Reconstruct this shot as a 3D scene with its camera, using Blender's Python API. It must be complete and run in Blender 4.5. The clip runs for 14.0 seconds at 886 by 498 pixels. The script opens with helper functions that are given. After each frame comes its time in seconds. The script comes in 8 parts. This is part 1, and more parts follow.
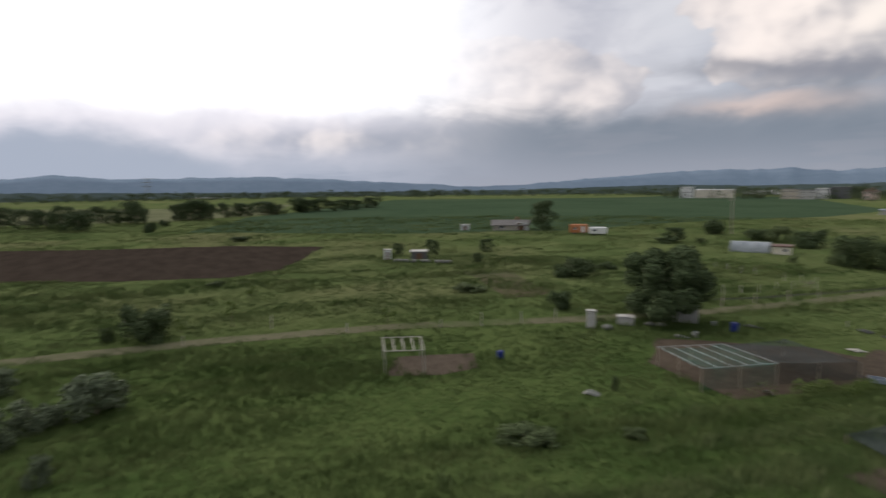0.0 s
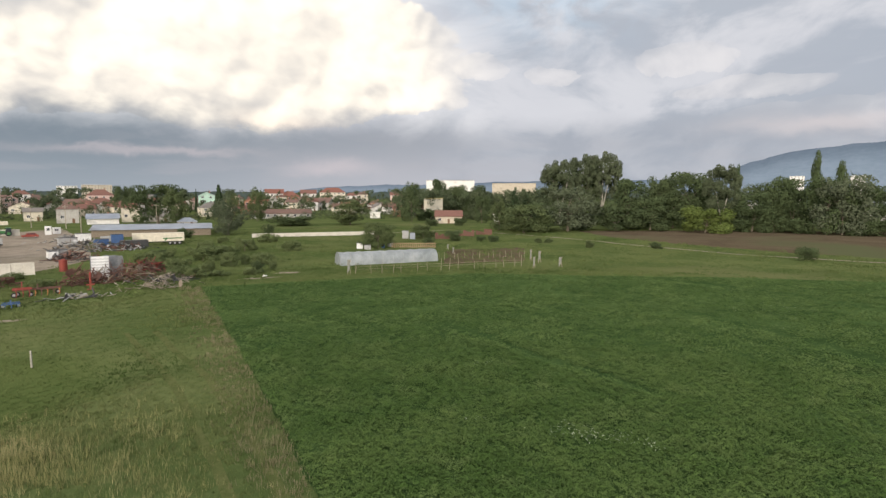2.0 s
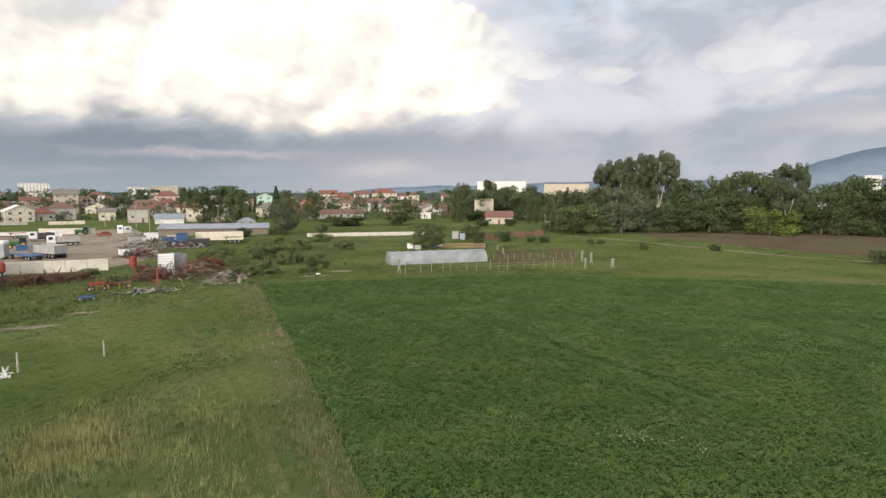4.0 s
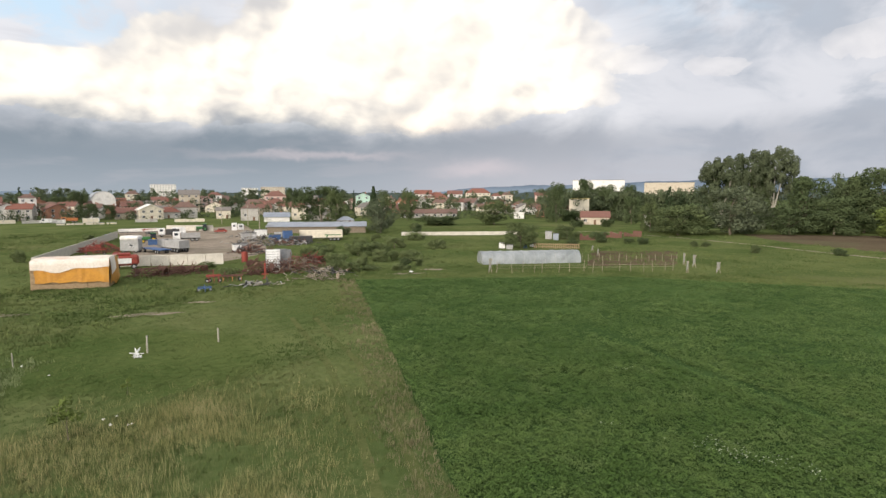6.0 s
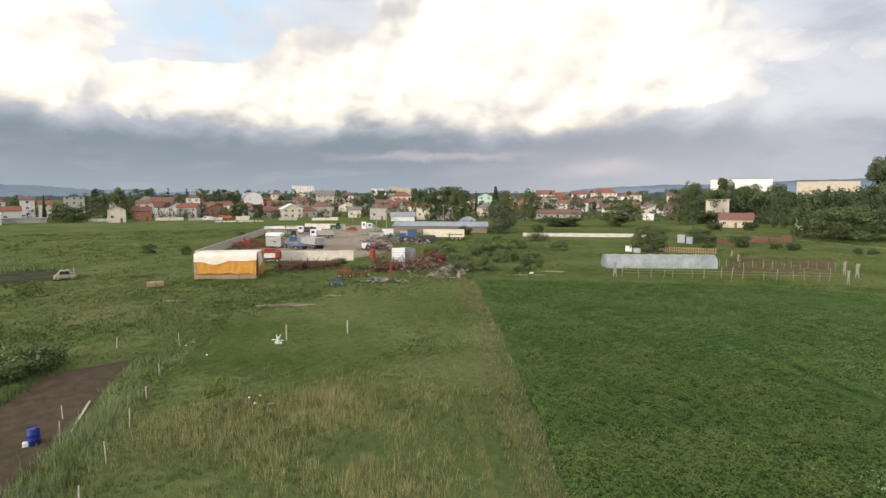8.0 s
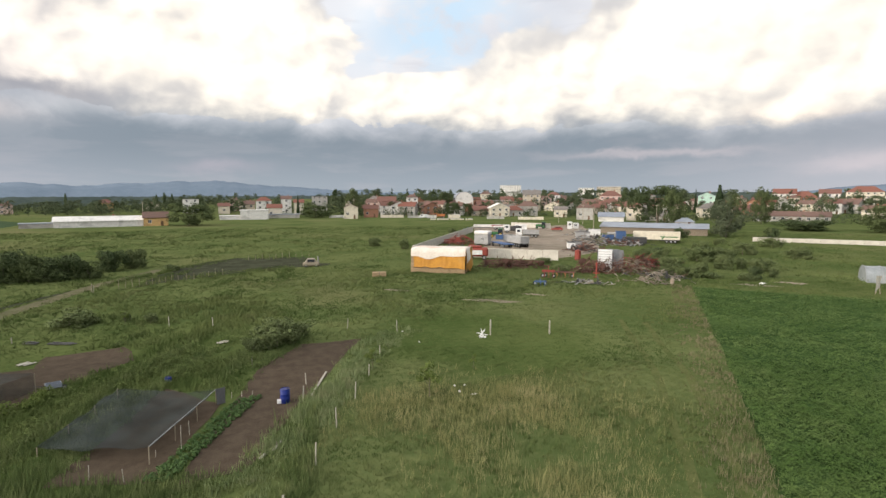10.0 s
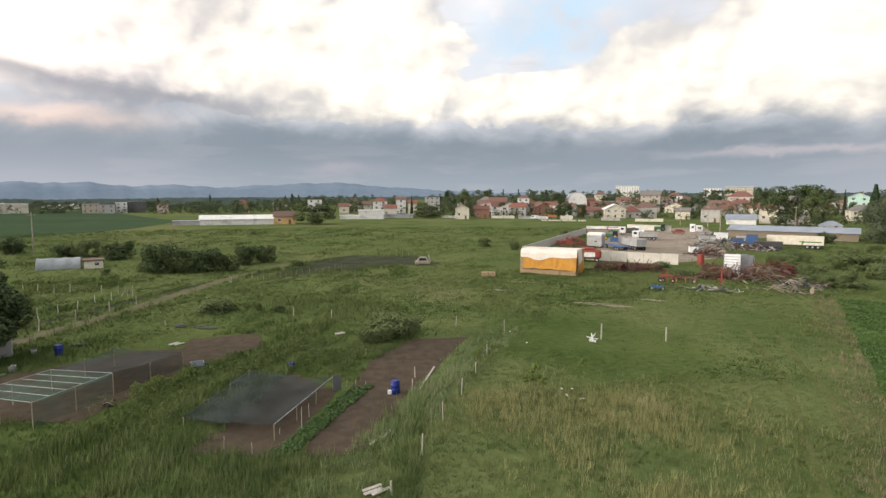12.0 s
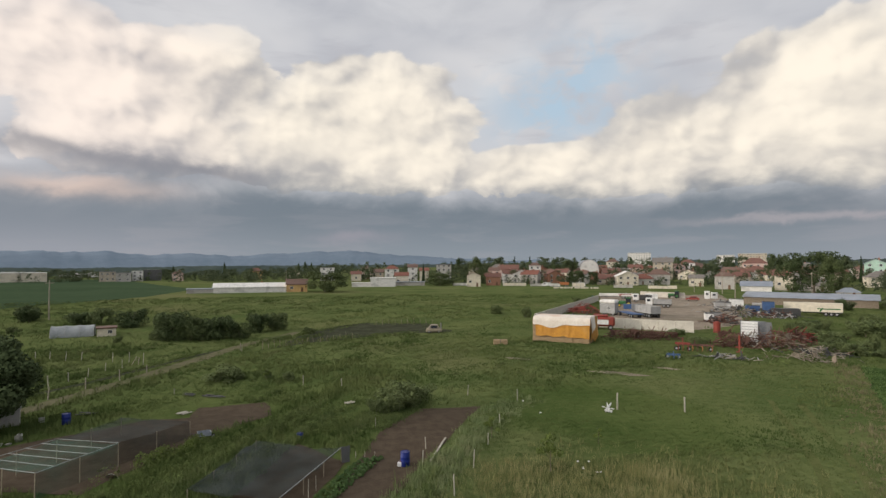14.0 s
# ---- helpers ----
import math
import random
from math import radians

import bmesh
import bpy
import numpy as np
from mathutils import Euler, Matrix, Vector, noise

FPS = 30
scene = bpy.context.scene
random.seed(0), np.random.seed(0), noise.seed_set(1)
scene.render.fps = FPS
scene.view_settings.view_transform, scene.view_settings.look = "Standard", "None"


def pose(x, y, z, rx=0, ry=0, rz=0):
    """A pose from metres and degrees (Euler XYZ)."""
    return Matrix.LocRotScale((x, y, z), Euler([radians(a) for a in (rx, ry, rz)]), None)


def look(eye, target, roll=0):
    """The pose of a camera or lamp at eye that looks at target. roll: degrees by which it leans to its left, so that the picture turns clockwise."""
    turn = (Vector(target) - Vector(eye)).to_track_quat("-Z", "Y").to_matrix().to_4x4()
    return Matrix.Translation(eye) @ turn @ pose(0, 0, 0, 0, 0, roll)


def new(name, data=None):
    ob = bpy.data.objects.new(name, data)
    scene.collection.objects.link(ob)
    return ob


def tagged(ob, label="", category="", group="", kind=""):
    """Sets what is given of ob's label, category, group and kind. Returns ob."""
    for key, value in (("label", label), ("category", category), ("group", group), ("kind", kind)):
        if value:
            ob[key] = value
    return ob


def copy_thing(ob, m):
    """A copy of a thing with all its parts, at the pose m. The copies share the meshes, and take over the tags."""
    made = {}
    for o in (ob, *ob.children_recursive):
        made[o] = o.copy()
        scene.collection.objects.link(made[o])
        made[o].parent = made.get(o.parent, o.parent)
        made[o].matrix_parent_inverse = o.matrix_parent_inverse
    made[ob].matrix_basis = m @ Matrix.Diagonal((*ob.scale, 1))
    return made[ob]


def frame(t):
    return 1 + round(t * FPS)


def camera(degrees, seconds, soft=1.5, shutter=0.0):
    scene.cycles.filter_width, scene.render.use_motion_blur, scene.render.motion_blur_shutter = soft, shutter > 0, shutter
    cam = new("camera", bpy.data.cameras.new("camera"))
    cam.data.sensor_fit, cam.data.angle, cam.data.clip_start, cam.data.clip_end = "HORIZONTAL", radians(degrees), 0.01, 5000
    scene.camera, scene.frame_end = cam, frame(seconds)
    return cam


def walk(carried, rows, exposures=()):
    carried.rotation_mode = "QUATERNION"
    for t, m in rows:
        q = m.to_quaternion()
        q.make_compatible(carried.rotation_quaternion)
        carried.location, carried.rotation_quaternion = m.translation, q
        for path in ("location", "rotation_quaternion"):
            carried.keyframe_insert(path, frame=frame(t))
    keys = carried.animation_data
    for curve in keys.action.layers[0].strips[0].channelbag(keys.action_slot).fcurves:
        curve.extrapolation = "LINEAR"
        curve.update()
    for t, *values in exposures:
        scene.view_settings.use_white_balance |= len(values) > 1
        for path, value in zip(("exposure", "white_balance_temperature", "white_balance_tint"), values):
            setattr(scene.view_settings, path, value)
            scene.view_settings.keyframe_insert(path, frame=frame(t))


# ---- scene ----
cam = camera(77.63, 14.0, soft=1.45, shutter=0.15)


def aim(x, y, z, yaw, pitch, roll):
    """A camera pose from heading, tilt and lean in degrees."""
    return pose(x, y, z, 0, 0, yaw) @ pose(0, 0, 0, 90 + pitch, 0, 0) @ pose(0, 0, 0, 0, 0, roll)


PATH = [
    (0, aim(0.457, 1.009, 12.717, 63.602, -6.576, -0.635)),
    (0.1, aim(0.480, 1.006, 12.703, 54.402, -6.547, -0.559)),
    (0.2, aim(0.502, 1.004, 12.689, 44.918, -6.518, -0.484)),
    (0.3, aim(0.524, 1.001, 12.674, 35.303, -6.490, -0.408)),
    (0.4, aim(0.546, 0.998, 12.660, 25.503, -6.461, -0.333)),
    (0.5, aim(0.568, 0.996, 12.646, 15.499, -6.432, -0.258)),
    (0.6, aim(0.528, 0.908, 12.640, 5.229, -6.336, -0.202)),
    (0.7, aim(0.487, 0.821, 12.635, -5.053, -6.240, -0.147)),
    (0.8, aim(0.446, 0.733, 12.630, -15.062, -6.145, -0.092)),
    (0.9, aim(0.406, 0.646, 12.625, -23.455, -6.049, -0.036)),
    (1, aim(0.365, 0.558, 12.620, -30.219, -5.953, 0.019)),
    (1.1, aim(0.372, 0.649, 12.635, -35.627, -5.886, 0.043)),
    (1.2, aim(0.378, 0.740, 12.650, -40.944, -5.818, 0.067)),
    (1.3, aim(0.385, 0.830, 12.666, -45.763, -5.751, 0.091)),
    (1.4, aim(0.392, 0.921, 12.681, -50.399, -5.684, 0.116)),
    (1.5, aim(0.398, 1.012, 12.696, -53.236, -5.616, 0.140)),
    (1.6, aim(0.350, 1.055, 12.693, -55.728, -5.589, 0.139)),
    (1.7, aim(0.301, 1.099, 12.690, -57.870, -5.562, 0.138)),
    (1.8, aim(0.252, 1.142, 12.687, -59.705, -5.535, 0.137)),
    (2, aim(0.155, 1.229, 12.680, -61.361, -5.480, 0.135)),
    (2.2, aim(0.141, 1.195, 12.669, -61.834, -5.473, 0.131)),
    (4.3, aim(-0.011, 0.845, 12.556, -55.648, -5.396, 0.087)),
    (4.5, aim(-0.025, 0.811, 12.545, -55.487, -5.389, 0.083)),
    (4.6, aim(-0.014, 0.798, 12.553, -53.862, -5.406, 0.093)),
    (4.8, aim(0.007, 0.772, 12.570, -51.183, -5.441, 0.112)),
    (5, aim(0.028, 0.746, 12.587, -50.257, -5.475, 0.131)),
    (5.5, aim(0.049, 0.650, 12.550, -49.529, -5.436, 0.123)),
    (6, aim(-0.026, 0.620, 12.557, -46.421, -5.444, 0.045)),
    (6.5, aim(0.007, 0.593, 12.557, -43.970, -5.463, 0.020)),
    (7, aim(0.006, 0.583, 12.539, -42.993, -5.448, -0.054)),
    (7.2, aim(-0.093, 0.561, 12.565, -39.897, -5.466, 0.035)),
    (9.3, aim(-0.072, 0.379, 12.657, -27.624, -5.380, 0.104)),
    (9.5, aim(-0.099, 0.435, 12.614, -22.661, -5.398, -0.034)),
    (9.7, aim(-0.109, 0.443, 12.629, -16.536, -5.443, 0.006)),
    (10, aim(-0.125, 0.455, 12.652, -12.689, -5.511, 0.067)),
    (10.2, aim(-0.136, 0.431, 12.655, -11.900, -5.486, 0.086)),
    (10.5, aim(-0.152, 0.395, 12.659, -11.498, -5.448, 0.115)),
    (10.8, aim(-0.120, 0.281, 12.667, -6.543, -5.465, 0.106)),
    (11, aim(-0.098, 0.204, 12.672, -4.272, -5.477, 0.100)),
    (11.5, aim(-0.019, 0.281, 12.598, -1.899, -5.469, 0.046)),
    (12, aim(-0.043, 0.234, 12.568, -1.205, -5.433, 0.070)),
    (12.5, aim(-0.025, 0.191, 12.563, -0.617, -5.446, 0.031)),
    (13, aim(-0.013, 0.116, 12.578, -0.266, -1.195, -0.081)),
    (13.5, aim(-0.023, -0.026, 12.549, -0.037, 1.524, -0.085)),
    (14, aim(-0.000, -0.000, 12.500, 0.001, 1.595, -0.097)),
]
EXPOSURES = [(0, -0.5, 6150, 11), (0.25, -0.45, 6150, 11), (0.6, -0.42, 6250, 11), (1.2, -0.24, 6400, 10), (1.7, -0.2, 6500, 10), (2.2, -0.1, 6500, 10), (7.2, 0, 6500, 10), (12.5, 0.03, 6500, 10), (12.9, -0.04, 6500, 10), (13.4, -0.38, 6500, 10), (14, -0.5, 6500, 10)]
walk(cam, PATH, EXPOSURES)

# ---- sky, sun ----
SUN_AZ, SUN_EL = 95.0, 10.0


class Sum:
    """Arithmetic on shader sockets."""

    def __init__(self, tree, socket):
        self.tree, self.socket = tree, socket

    def op(self, kind, *others, clamp=False):
        n = self.tree.nodes.new("ShaderNodeMath")
        n.operation, n.use_clamp = kind, clamp
        for i, v in enumerate((self, *others)):
            if isinstance(v, Sum):
                self.tree.links.new(v.socket, n.inputs[i])
            else:
                n.inputs[i].default_value = v
        return Sum(self.tree, n.outputs[0])

    def __add__(self, o):
        return self.op("ADD", o)

    def __sub__(self, o):
        return self.op("SUBTRACT", o)

    def __mul__(self, o):
        return self.op("MULTIPLY", o)

    def __truediv__(self, o):
        return self.op("DIVIDE", o)

    def ramp(self, a, b, smooth=True):
        """0 at a, 1 at b."""
        n = self.tree.nodes.new("ShaderNodeMapRange")
        n.interpolation_type = "SMOOTHSTEP" if smooth else "LINEAR"
        self.tree.links.new(self.socket, n.inputs["Value"])
        n.inputs["From Min"].default_value, n.inputs["From Max"].default_value = (a, b) if a < b else (b, a)
        n.inputs["To Min"].default_value, n.inputs["To Max"].default_value = (0, 1) if a < b else (1, 0)
        return Sum(self.tree, n.outputs["Result"])

    def hump(self, centre, width):
        """A bell of height 1."""
        d = (self - centre) / width
        return (d * d * -1.0).op("EXPONENT")


def mixed(tree, fac, a, b):
    n = tree.nodes.new("ShaderNodeMix")
    n.data_type = "RGBA"
    for key, v in ((0, fac), (6, a), (7, b)):
        if isinstance(v, Sum):
            tree.links.new(v.socket, n.inputs[key])
        elif isinstance(v, tuple):
            n.inputs[key].default_value = (*v, 1.0)
        elif isinstance(v, (int, float)):
            n.inputs[key].default_value = v
        else:
            tree.links.new(v, n.inputs[key])
    return n.outputs[2]


def noise_at(tree, vector, scale, detail=4.0, rough=0.55, distort=0.0, stretch=None, offset=(0, 0, 0)):
    if stretch or any(offset):
        mp = tree.nodes.new("ShaderNodeMapping")
        mp.inputs["Scale"].default_value = stretch or (1, 1, 1)
        mp.inputs["Location"].default_value = offset
        tree.links.new(vector, mp.inputs["Vector"])
        vector = mp.outputs[0]
    n = tree.nodes.new("ShaderNodeTexNoise")
    for key, v in (("Scale", scale), ("Detail", detail), ("Roughness", rough), ("Distortion", distort)):
        n.inputs[key].default_value = v
    tree.links.new(vector, n.inputs["Vector"])
    return Sum(tree, n.outputs[0])


world = bpy.data.worlds.new("world")
scene.world = world
world.use_nodes = True
wt = world.node_tree
wt.nodes.clear()
sky = wt.nodes.new("ShaderNodeTexSky")
sky.sky_type, sky.sun_disc = "NISHITA", False
sky.sun_elevation, sky.sun_rotation = radians(SUN_EL), radians(-SUN_AZ)
coord = wt.nodes.new("ShaderNodeTexCoord").outputs["Generated"]
axes = wt.nodes.new("ShaderNodeSeparateXYZ")
wt.links.new(coord, axes.inputs[0])
dx, dy, dz = (Sum(wt, axes.outputs[i]) for i in range(3))
el = dz.op("ARCSINE") * 57.2958
az = (dx * -1.0).op("ARCTAN2", dy) * 57.2958
# clouds are laid out by heading and height over the horizon, in tens of degrees
flat = wt.nodes.new("ShaderNodeCombineXYZ")
wt.links.new((az * 0.1).socket, flat.inputs[0])
wt.links.new((el * 0.1).socket, flat.inputs[1])
flat = flat.outputs[0]


def sky_noise(scale, detail=5.0, rough=0.55, distort=0.0, stretch=(1, 1.6, 1), offset=(0, 0, 0)):
    return noise_at(wt, flat, scale, detail, rough, distort, stretch, offset)


wide = sky_noise(0.55, 3.0, 0.5, 0.3, (1, 1.8, 1))
mid = sky_noise(1.1, 6.0, 0.55, 0.4, (1, 1.9, 1), (3.1, 1.7, 0.4))
puff = sky_noise(2.6, 6.0, 0.55, 0.3, (1, 1.5, 1), (0.3, 5.2, 2.0))
streak = sky_noise(0.9, 5.0, 0.55, 0.25, (1, 5.5, 1), (1.3, 0.2, 4.0))


def billow(scale, detail, shift=(0, 0)):
    """Rounded cauliflower lumps of about 0 to 1, pushed about by a finer noise."""
    push = wt.nodes.new("ShaderNodeTexNoise")
    push.inputs["Scale"].default_value, push.inputs["Detail"].default_value = scale * 1.1, 3.0
    wt.links.new(flat, push.inputs["Vector"])
    add = wt.nodes.new("ShaderNodeVectorMath")
    add.operation = "MULTIPLY_ADD"
    wt.links.new(push.outputs["Color"], add.inputs[0])
    add.inputs[1].default_value = (0.42, 0.30, 0.0)
    wt.links.new(flat, add.inputs[2])
    mp = wt.nodes.new("ShaderNodeMapping")
    mp.inputs["Scale"].default_value = (1, 1.25, 1)
    mp.inputs["Location"].default_value = (4.3 + shift[0], 5.2 + shift[1] * 1.25, 2.0)
    wt.links.new(add.outputs[0], mp.inputs["Vector"])
    n = wt.nodes.new("ShaderNodeTexVoronoi")
    n.feature, n.normalize = "SMOOTH_F1", True
    n.inputs["Scale"].default_value, n.inputs["Detail"].default_value = scale, detail
    n.inputs["Roughness"].default_value, n.inputs["Smoothness"].default_value = 0.5, 0.6
    wt.links.new(mp.outputs[0], n.inputs["Vector"])
    return Sum(wt, n.outputs["Distance"]) * -1.0 + 1.0


# the lumps, and the same lumps seen a little towards the light: the difference is their relief
lump = billow(1.7, 2.6)
lump2 = billow(1.7, 2.2, (0.075, 0.07))
big = billow(0.7, 1.2)
big2 = billow(0.7, 1.0, (0.17, 0.16))
relief = (lump - lump2) * 2.5 + (big - big2) * 2.9

# single heaps: heading, height of the base, half width, reach up and reach down in degrees
wa, we = az + (mid - 0.5) * 9.0, el + (puff - 0.5) * 2.2
field = None
for ca, ce, ra, up, down in ((28, 10.6, 10, 5.5, 2.4), (34, 16.5, 7, 5, 3), (24, 16, 6, 6, 3), (8, 9.4, 12, 10.5, 2.0), (14, 12, 6, 6, 3), (-14, 8.6, 15, 3.6, 1.6), (-24, 9, 10, 6.5, 2.0), (-34, 10, 10, 10, 2.4),
                             (-42, 9, 14, 11, 2.4), (-52, 10.4, 11, 8, 2.2), (-64.5, 12.6, 2.6, 1.5, 0.9), (-72, 11.6, 2.6, 0.9, 0.7), (-84, 12.4, 3.5, 1.4, 1.0), (-97, 7.2, 8, 1.1, 0.8), (-91, 9.6, 6, 1.0, 0.8), (80, 5, 6, 2.4, 0.9), (69, 4.6, 5, 1.2, 0.7), (57, 8.5, 12, 5, 3.0)):
    v = we - ce
    da, de = (wa - ca) / ra, (v / up).op("MAXIMUM", v / -down)
    one = (da * da + de * de).op("SQRT") * -1.0 + 1.0
    field = one if field is None else field.op("SMOOTH_MAX", one, 0.25)
dense = field.op("MAXIMUM", -0.6) + (lump - 0.6) * 0.8 + (big - 0.6) * 0.4 + (puff - 0.5) * 0.5
# crisp on the sunny crowns, frayed elsewhere
body = dense.ramp(-0.02, 0.07) * 0.78 + dense.ramp(-0.12, 0.5) * 0.22

west = az.ramp(50.0, 80.0)
east = az.ramp(-57.0, -69.0)
north = az.ramp(-26.0, -62.0)
# the veil behind the heaps, with openings of blue
veil = mixed(wt, wide.ramp(0.35, 0.65), (0.72, 0.74, 0.80), (1.0, 0.99, 1.0))
veil = mixed(wt, streak.ramp(0.50, 0.68) * 0.4, veil, (0.60, 0.60, 0.66))
veil = mixed(wt, east * 0.9, veil, mixed(wt, mid.ramp(0.38, 0.62), (0.47, 0.515, 0.59), (0.74, 0.75, 0.80)))
skycol = wt.nodes.new("ShaderNodeVectorMath")
skycol.operation = "SCALE"
wt.links.new(sky.outputs[0], skycol.inputs[0])
skycol.inputs["Scale"].default_value = 0.10
blue = mixed(wt, 0.85, skycol.outputs[0], (0.72, 0.93, 1.12))
gap = (az.hump(-11.5, 7.0) * el.hump(15.5, 3.5) + az.hump(-15.0, 5.0) * el.hump(20.0, 3.0) * 0.7 + az.hump(-72.0, 9.0) * el.hump(20.0, 4.0) * 0.6) * puff.ramp(0.66, 0.42) * 0.95
veil = mixed(wt, gap, veil, blue)
# the heaps: lit from the west, grey underneath
low = (el + (mid - 0.5) * 3.0).ramp(12.5, 7.6)
tone = (relief + 0.60 + dense.ramp(0.0, 0.6) * 0.14 - low * 0.20 + (puff - 0.5) * 0.55 - az.hump(-29.0, 9.0) * el.hump(15.0, 6.0) * 0.03 + (wide - 0.5) * 0.9 + (mid - 0.5) * 0.5).ramp(-0.1, 1.12)
core = (az.hump(-45.0, 12.0) * el.hump(15.0, 6.5) * 0.75 + az.hump(8.0, 17.0) * el.hump(12.5, 4.5) * 0.55 + az.hump(-22.0, 7.0) * el.hump(17.0, 5.0) * 0.5).op("MINIMUM", 1.0)
tone = tone * (core * -0.6 + 1.0) + core * 0.6
cumulus = mixed(wt, tone, (0.48, 0.485, 0.52), (1.46, 1.33, 1.13))
cumulus = mixed(wt, az.ramp(14.0, 34.0), cumulus, mixed(wt, tone, (0.54, 0.53, 0.57), (1.46, 1.28, 1.14)))
cumulus = mixed(wt, east * 0.75, cumulus, mixed(wt, tone, (0.56, 0.57, 0.63), (0.92, 0.89, 0.92)))
lit = mixed(wt, body * (east * -0.62 + 1.0), veil, cumulus)
top = mixed(wt, mid.ramp(0.35, 0.65), (0.66, 0.68, 0.74), (0.86, 0.87, 0.91))
lit = mixed(wt, (el + (mid - 0.5) * 10.0).ramp(19.0, 27.0) * (west * -1.0 + 1.0) * 0.75, lit, top)
lit = mixed(wt, az.hump(56.0, 13.0) * (body * -0.5 + 1.0) * 0.75, lit, mixed(wt, mid.ramp(0.38, 0.62), (0.80, 0.77, 0.82), (1.12, 1.06, 1.06)))
lit = mixed(wt, west * 0.96, lit, mixed(wt, (el + (puff - 0.5) * 3.0).ramp(4.5, 10.0), mixed(wt, (relief + 0.5).ramp(0.1, 0.9), (0.62, 0.63, 0.72), (1.25, 1.16, 1.12)), (2.5, 2.42, 2.34)))
# the slate-blue rain sky under the heaps, paler towards the east, with pink streaks
hazy = mixed(wt, el.ramp(0.0, 5.5), (0.375, 0.425, 0.480), (0.262, 0.312, 0.365))
hazy = mixed(wt, az.ramp(12.0, 36.0), hazy, mixed(wt, el.ramp(0.0, 5.0), (0.48, 0.50, 0.56), (0.33, 0.37, 0.425)))
hazy = mixed(wt, north, hazy, mixed(wt, el.ramp(0.5, 6.5), (0.56, 0.565, 0.615), (0.405, 0.430, 0.480)))
hazy = mixed(wt, east * 0.85, hazy, mixed(wt, mid.ramp(0.40, 0.62), (0.44, 0.48, 0.55), (0.56, 0.585, 0.645)))
hazy = mixed(wt, streak.ramp(0.50, 0.66) * el.ramp(8.5, 2.0) * 0.28, hazy, (0.52, 0.51, 0.55))
hazy = mixed(wt, (mid.ramp(0.46, 0.66) + puff.ramp(0.5, 0.7) * 0.4) * el.ramp(3.0, 7.0) * 0.42, hazy, (0.50, 0.515, 0.555))
for ca, ce, wa_, we_, k, tint in ((34.0, 7.0, 6.5, 0.85, 0.85, (1.05, 0.83, 0.72)), (-44.5, 7.5, 4.5, 0.8, 0.95, (1.22, 1.02, 0.84)), (9.0, 2.9, 3.5, 0.8, 0.5, (0.55, 0.50, 0.56)), (-33.0, 4.1, 9.0, 0.35, 0.5, (0.72, 0.64, 0.66)), (-50.0, 2.9, 4.5, 0.75, 0.5, (0.80, 0.70, 0.72)), (-97.0, 6.4, 8.0, 0.9, 0.6, (0.90, 0.80, 0.78))):
    spot = (wa - ca) / wa_
    rise_ = (we - ce) / we_
    hazy = mixed(wt, ((spot * spot + rise_ * rise_) * -1.0).op("EXPONENT") * k, hazy, tint)
puffs = (relief + 0.45 + (puff - 0.5) * 0.8).ramp(0.1, 0.9)
bank = mixed(wt, (el + (puff - 0.5) * 3.0 + ((az - 98.0) * (az - 98.0)) * 0.022).ramp(6.8, 4.0), mixed(wt, (el + (mid - 0.5) * 5.0).ramp(0.5, 6.5), mixed(wt, streak.ramp(0.48, 0.62) * 0.7, (0.66, 0.69, 0.78), (0.52, 0.57, 0.67)), (1.30, 1.22, 1.25)), (0.60, 0.65, 0.75))
bank = mixed(wt, el.hump(4.6, 1.5) * az.hump(74.0, 13.0) * 0.85, bank, mixed(wt, puffs, (0.56, 0.58, 0.66), (1.40, 1.25, 1.16)))
hazy = mixed(wt, west * 0.94, hazy, bank)
edge = el + (mid - 0.5) * 3.6 + (puff - 0.5) * 1.6 + az.hump(30.0, 9.0) * -1.2
cloudy = mixed(wt, edge.ramp(5.2, 9.2), hazy, lit)
shelf = (we - 8.6 - (az - 20.0) * 0.09) / 0.9
cloudy = mixed(wt, (shelf * shelf * -1.0).op("EXPONENT") * az.ramp(14.0, 22.0) * az.ramp(46.0, 36.0) * 0.75, cloudy, (0.34, 0.35, 0.40))
back = wt.nodes.new("ShaderNodeBackground")
wt.links.new(cloudy, back.inputs[0])
back.inputs[1].default_value = 1.0
wt.links.new(back.outputs[0], wt.nodes.new("ShaderNodeOutputWorld").inputs[0])

sun = new("sun", bpy.data.lights.new("sun", "SUN"))
sun.data.energy, sun.data.angle, sun.data.color = 3.0, radians(9), (1.0, 0.88, 0.75)
sa, se = radians(SUN_AZ), radians(SUN_EL)
sun.matrix_world = look((0, 0, 0), (math.sin(sa) * math.cos(se), -math.cos(sa) * math.cos(se), -math.sin(se)))


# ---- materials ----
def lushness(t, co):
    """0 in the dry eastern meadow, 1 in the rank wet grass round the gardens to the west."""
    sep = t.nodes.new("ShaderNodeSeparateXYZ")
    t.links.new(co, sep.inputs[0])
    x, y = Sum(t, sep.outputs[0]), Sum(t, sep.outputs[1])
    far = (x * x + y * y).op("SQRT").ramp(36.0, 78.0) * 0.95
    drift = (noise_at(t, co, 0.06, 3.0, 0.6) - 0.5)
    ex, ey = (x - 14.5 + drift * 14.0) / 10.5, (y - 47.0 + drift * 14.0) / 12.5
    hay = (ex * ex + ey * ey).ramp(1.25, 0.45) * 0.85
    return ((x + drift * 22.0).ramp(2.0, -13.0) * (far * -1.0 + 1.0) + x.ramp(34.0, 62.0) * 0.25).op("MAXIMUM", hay)


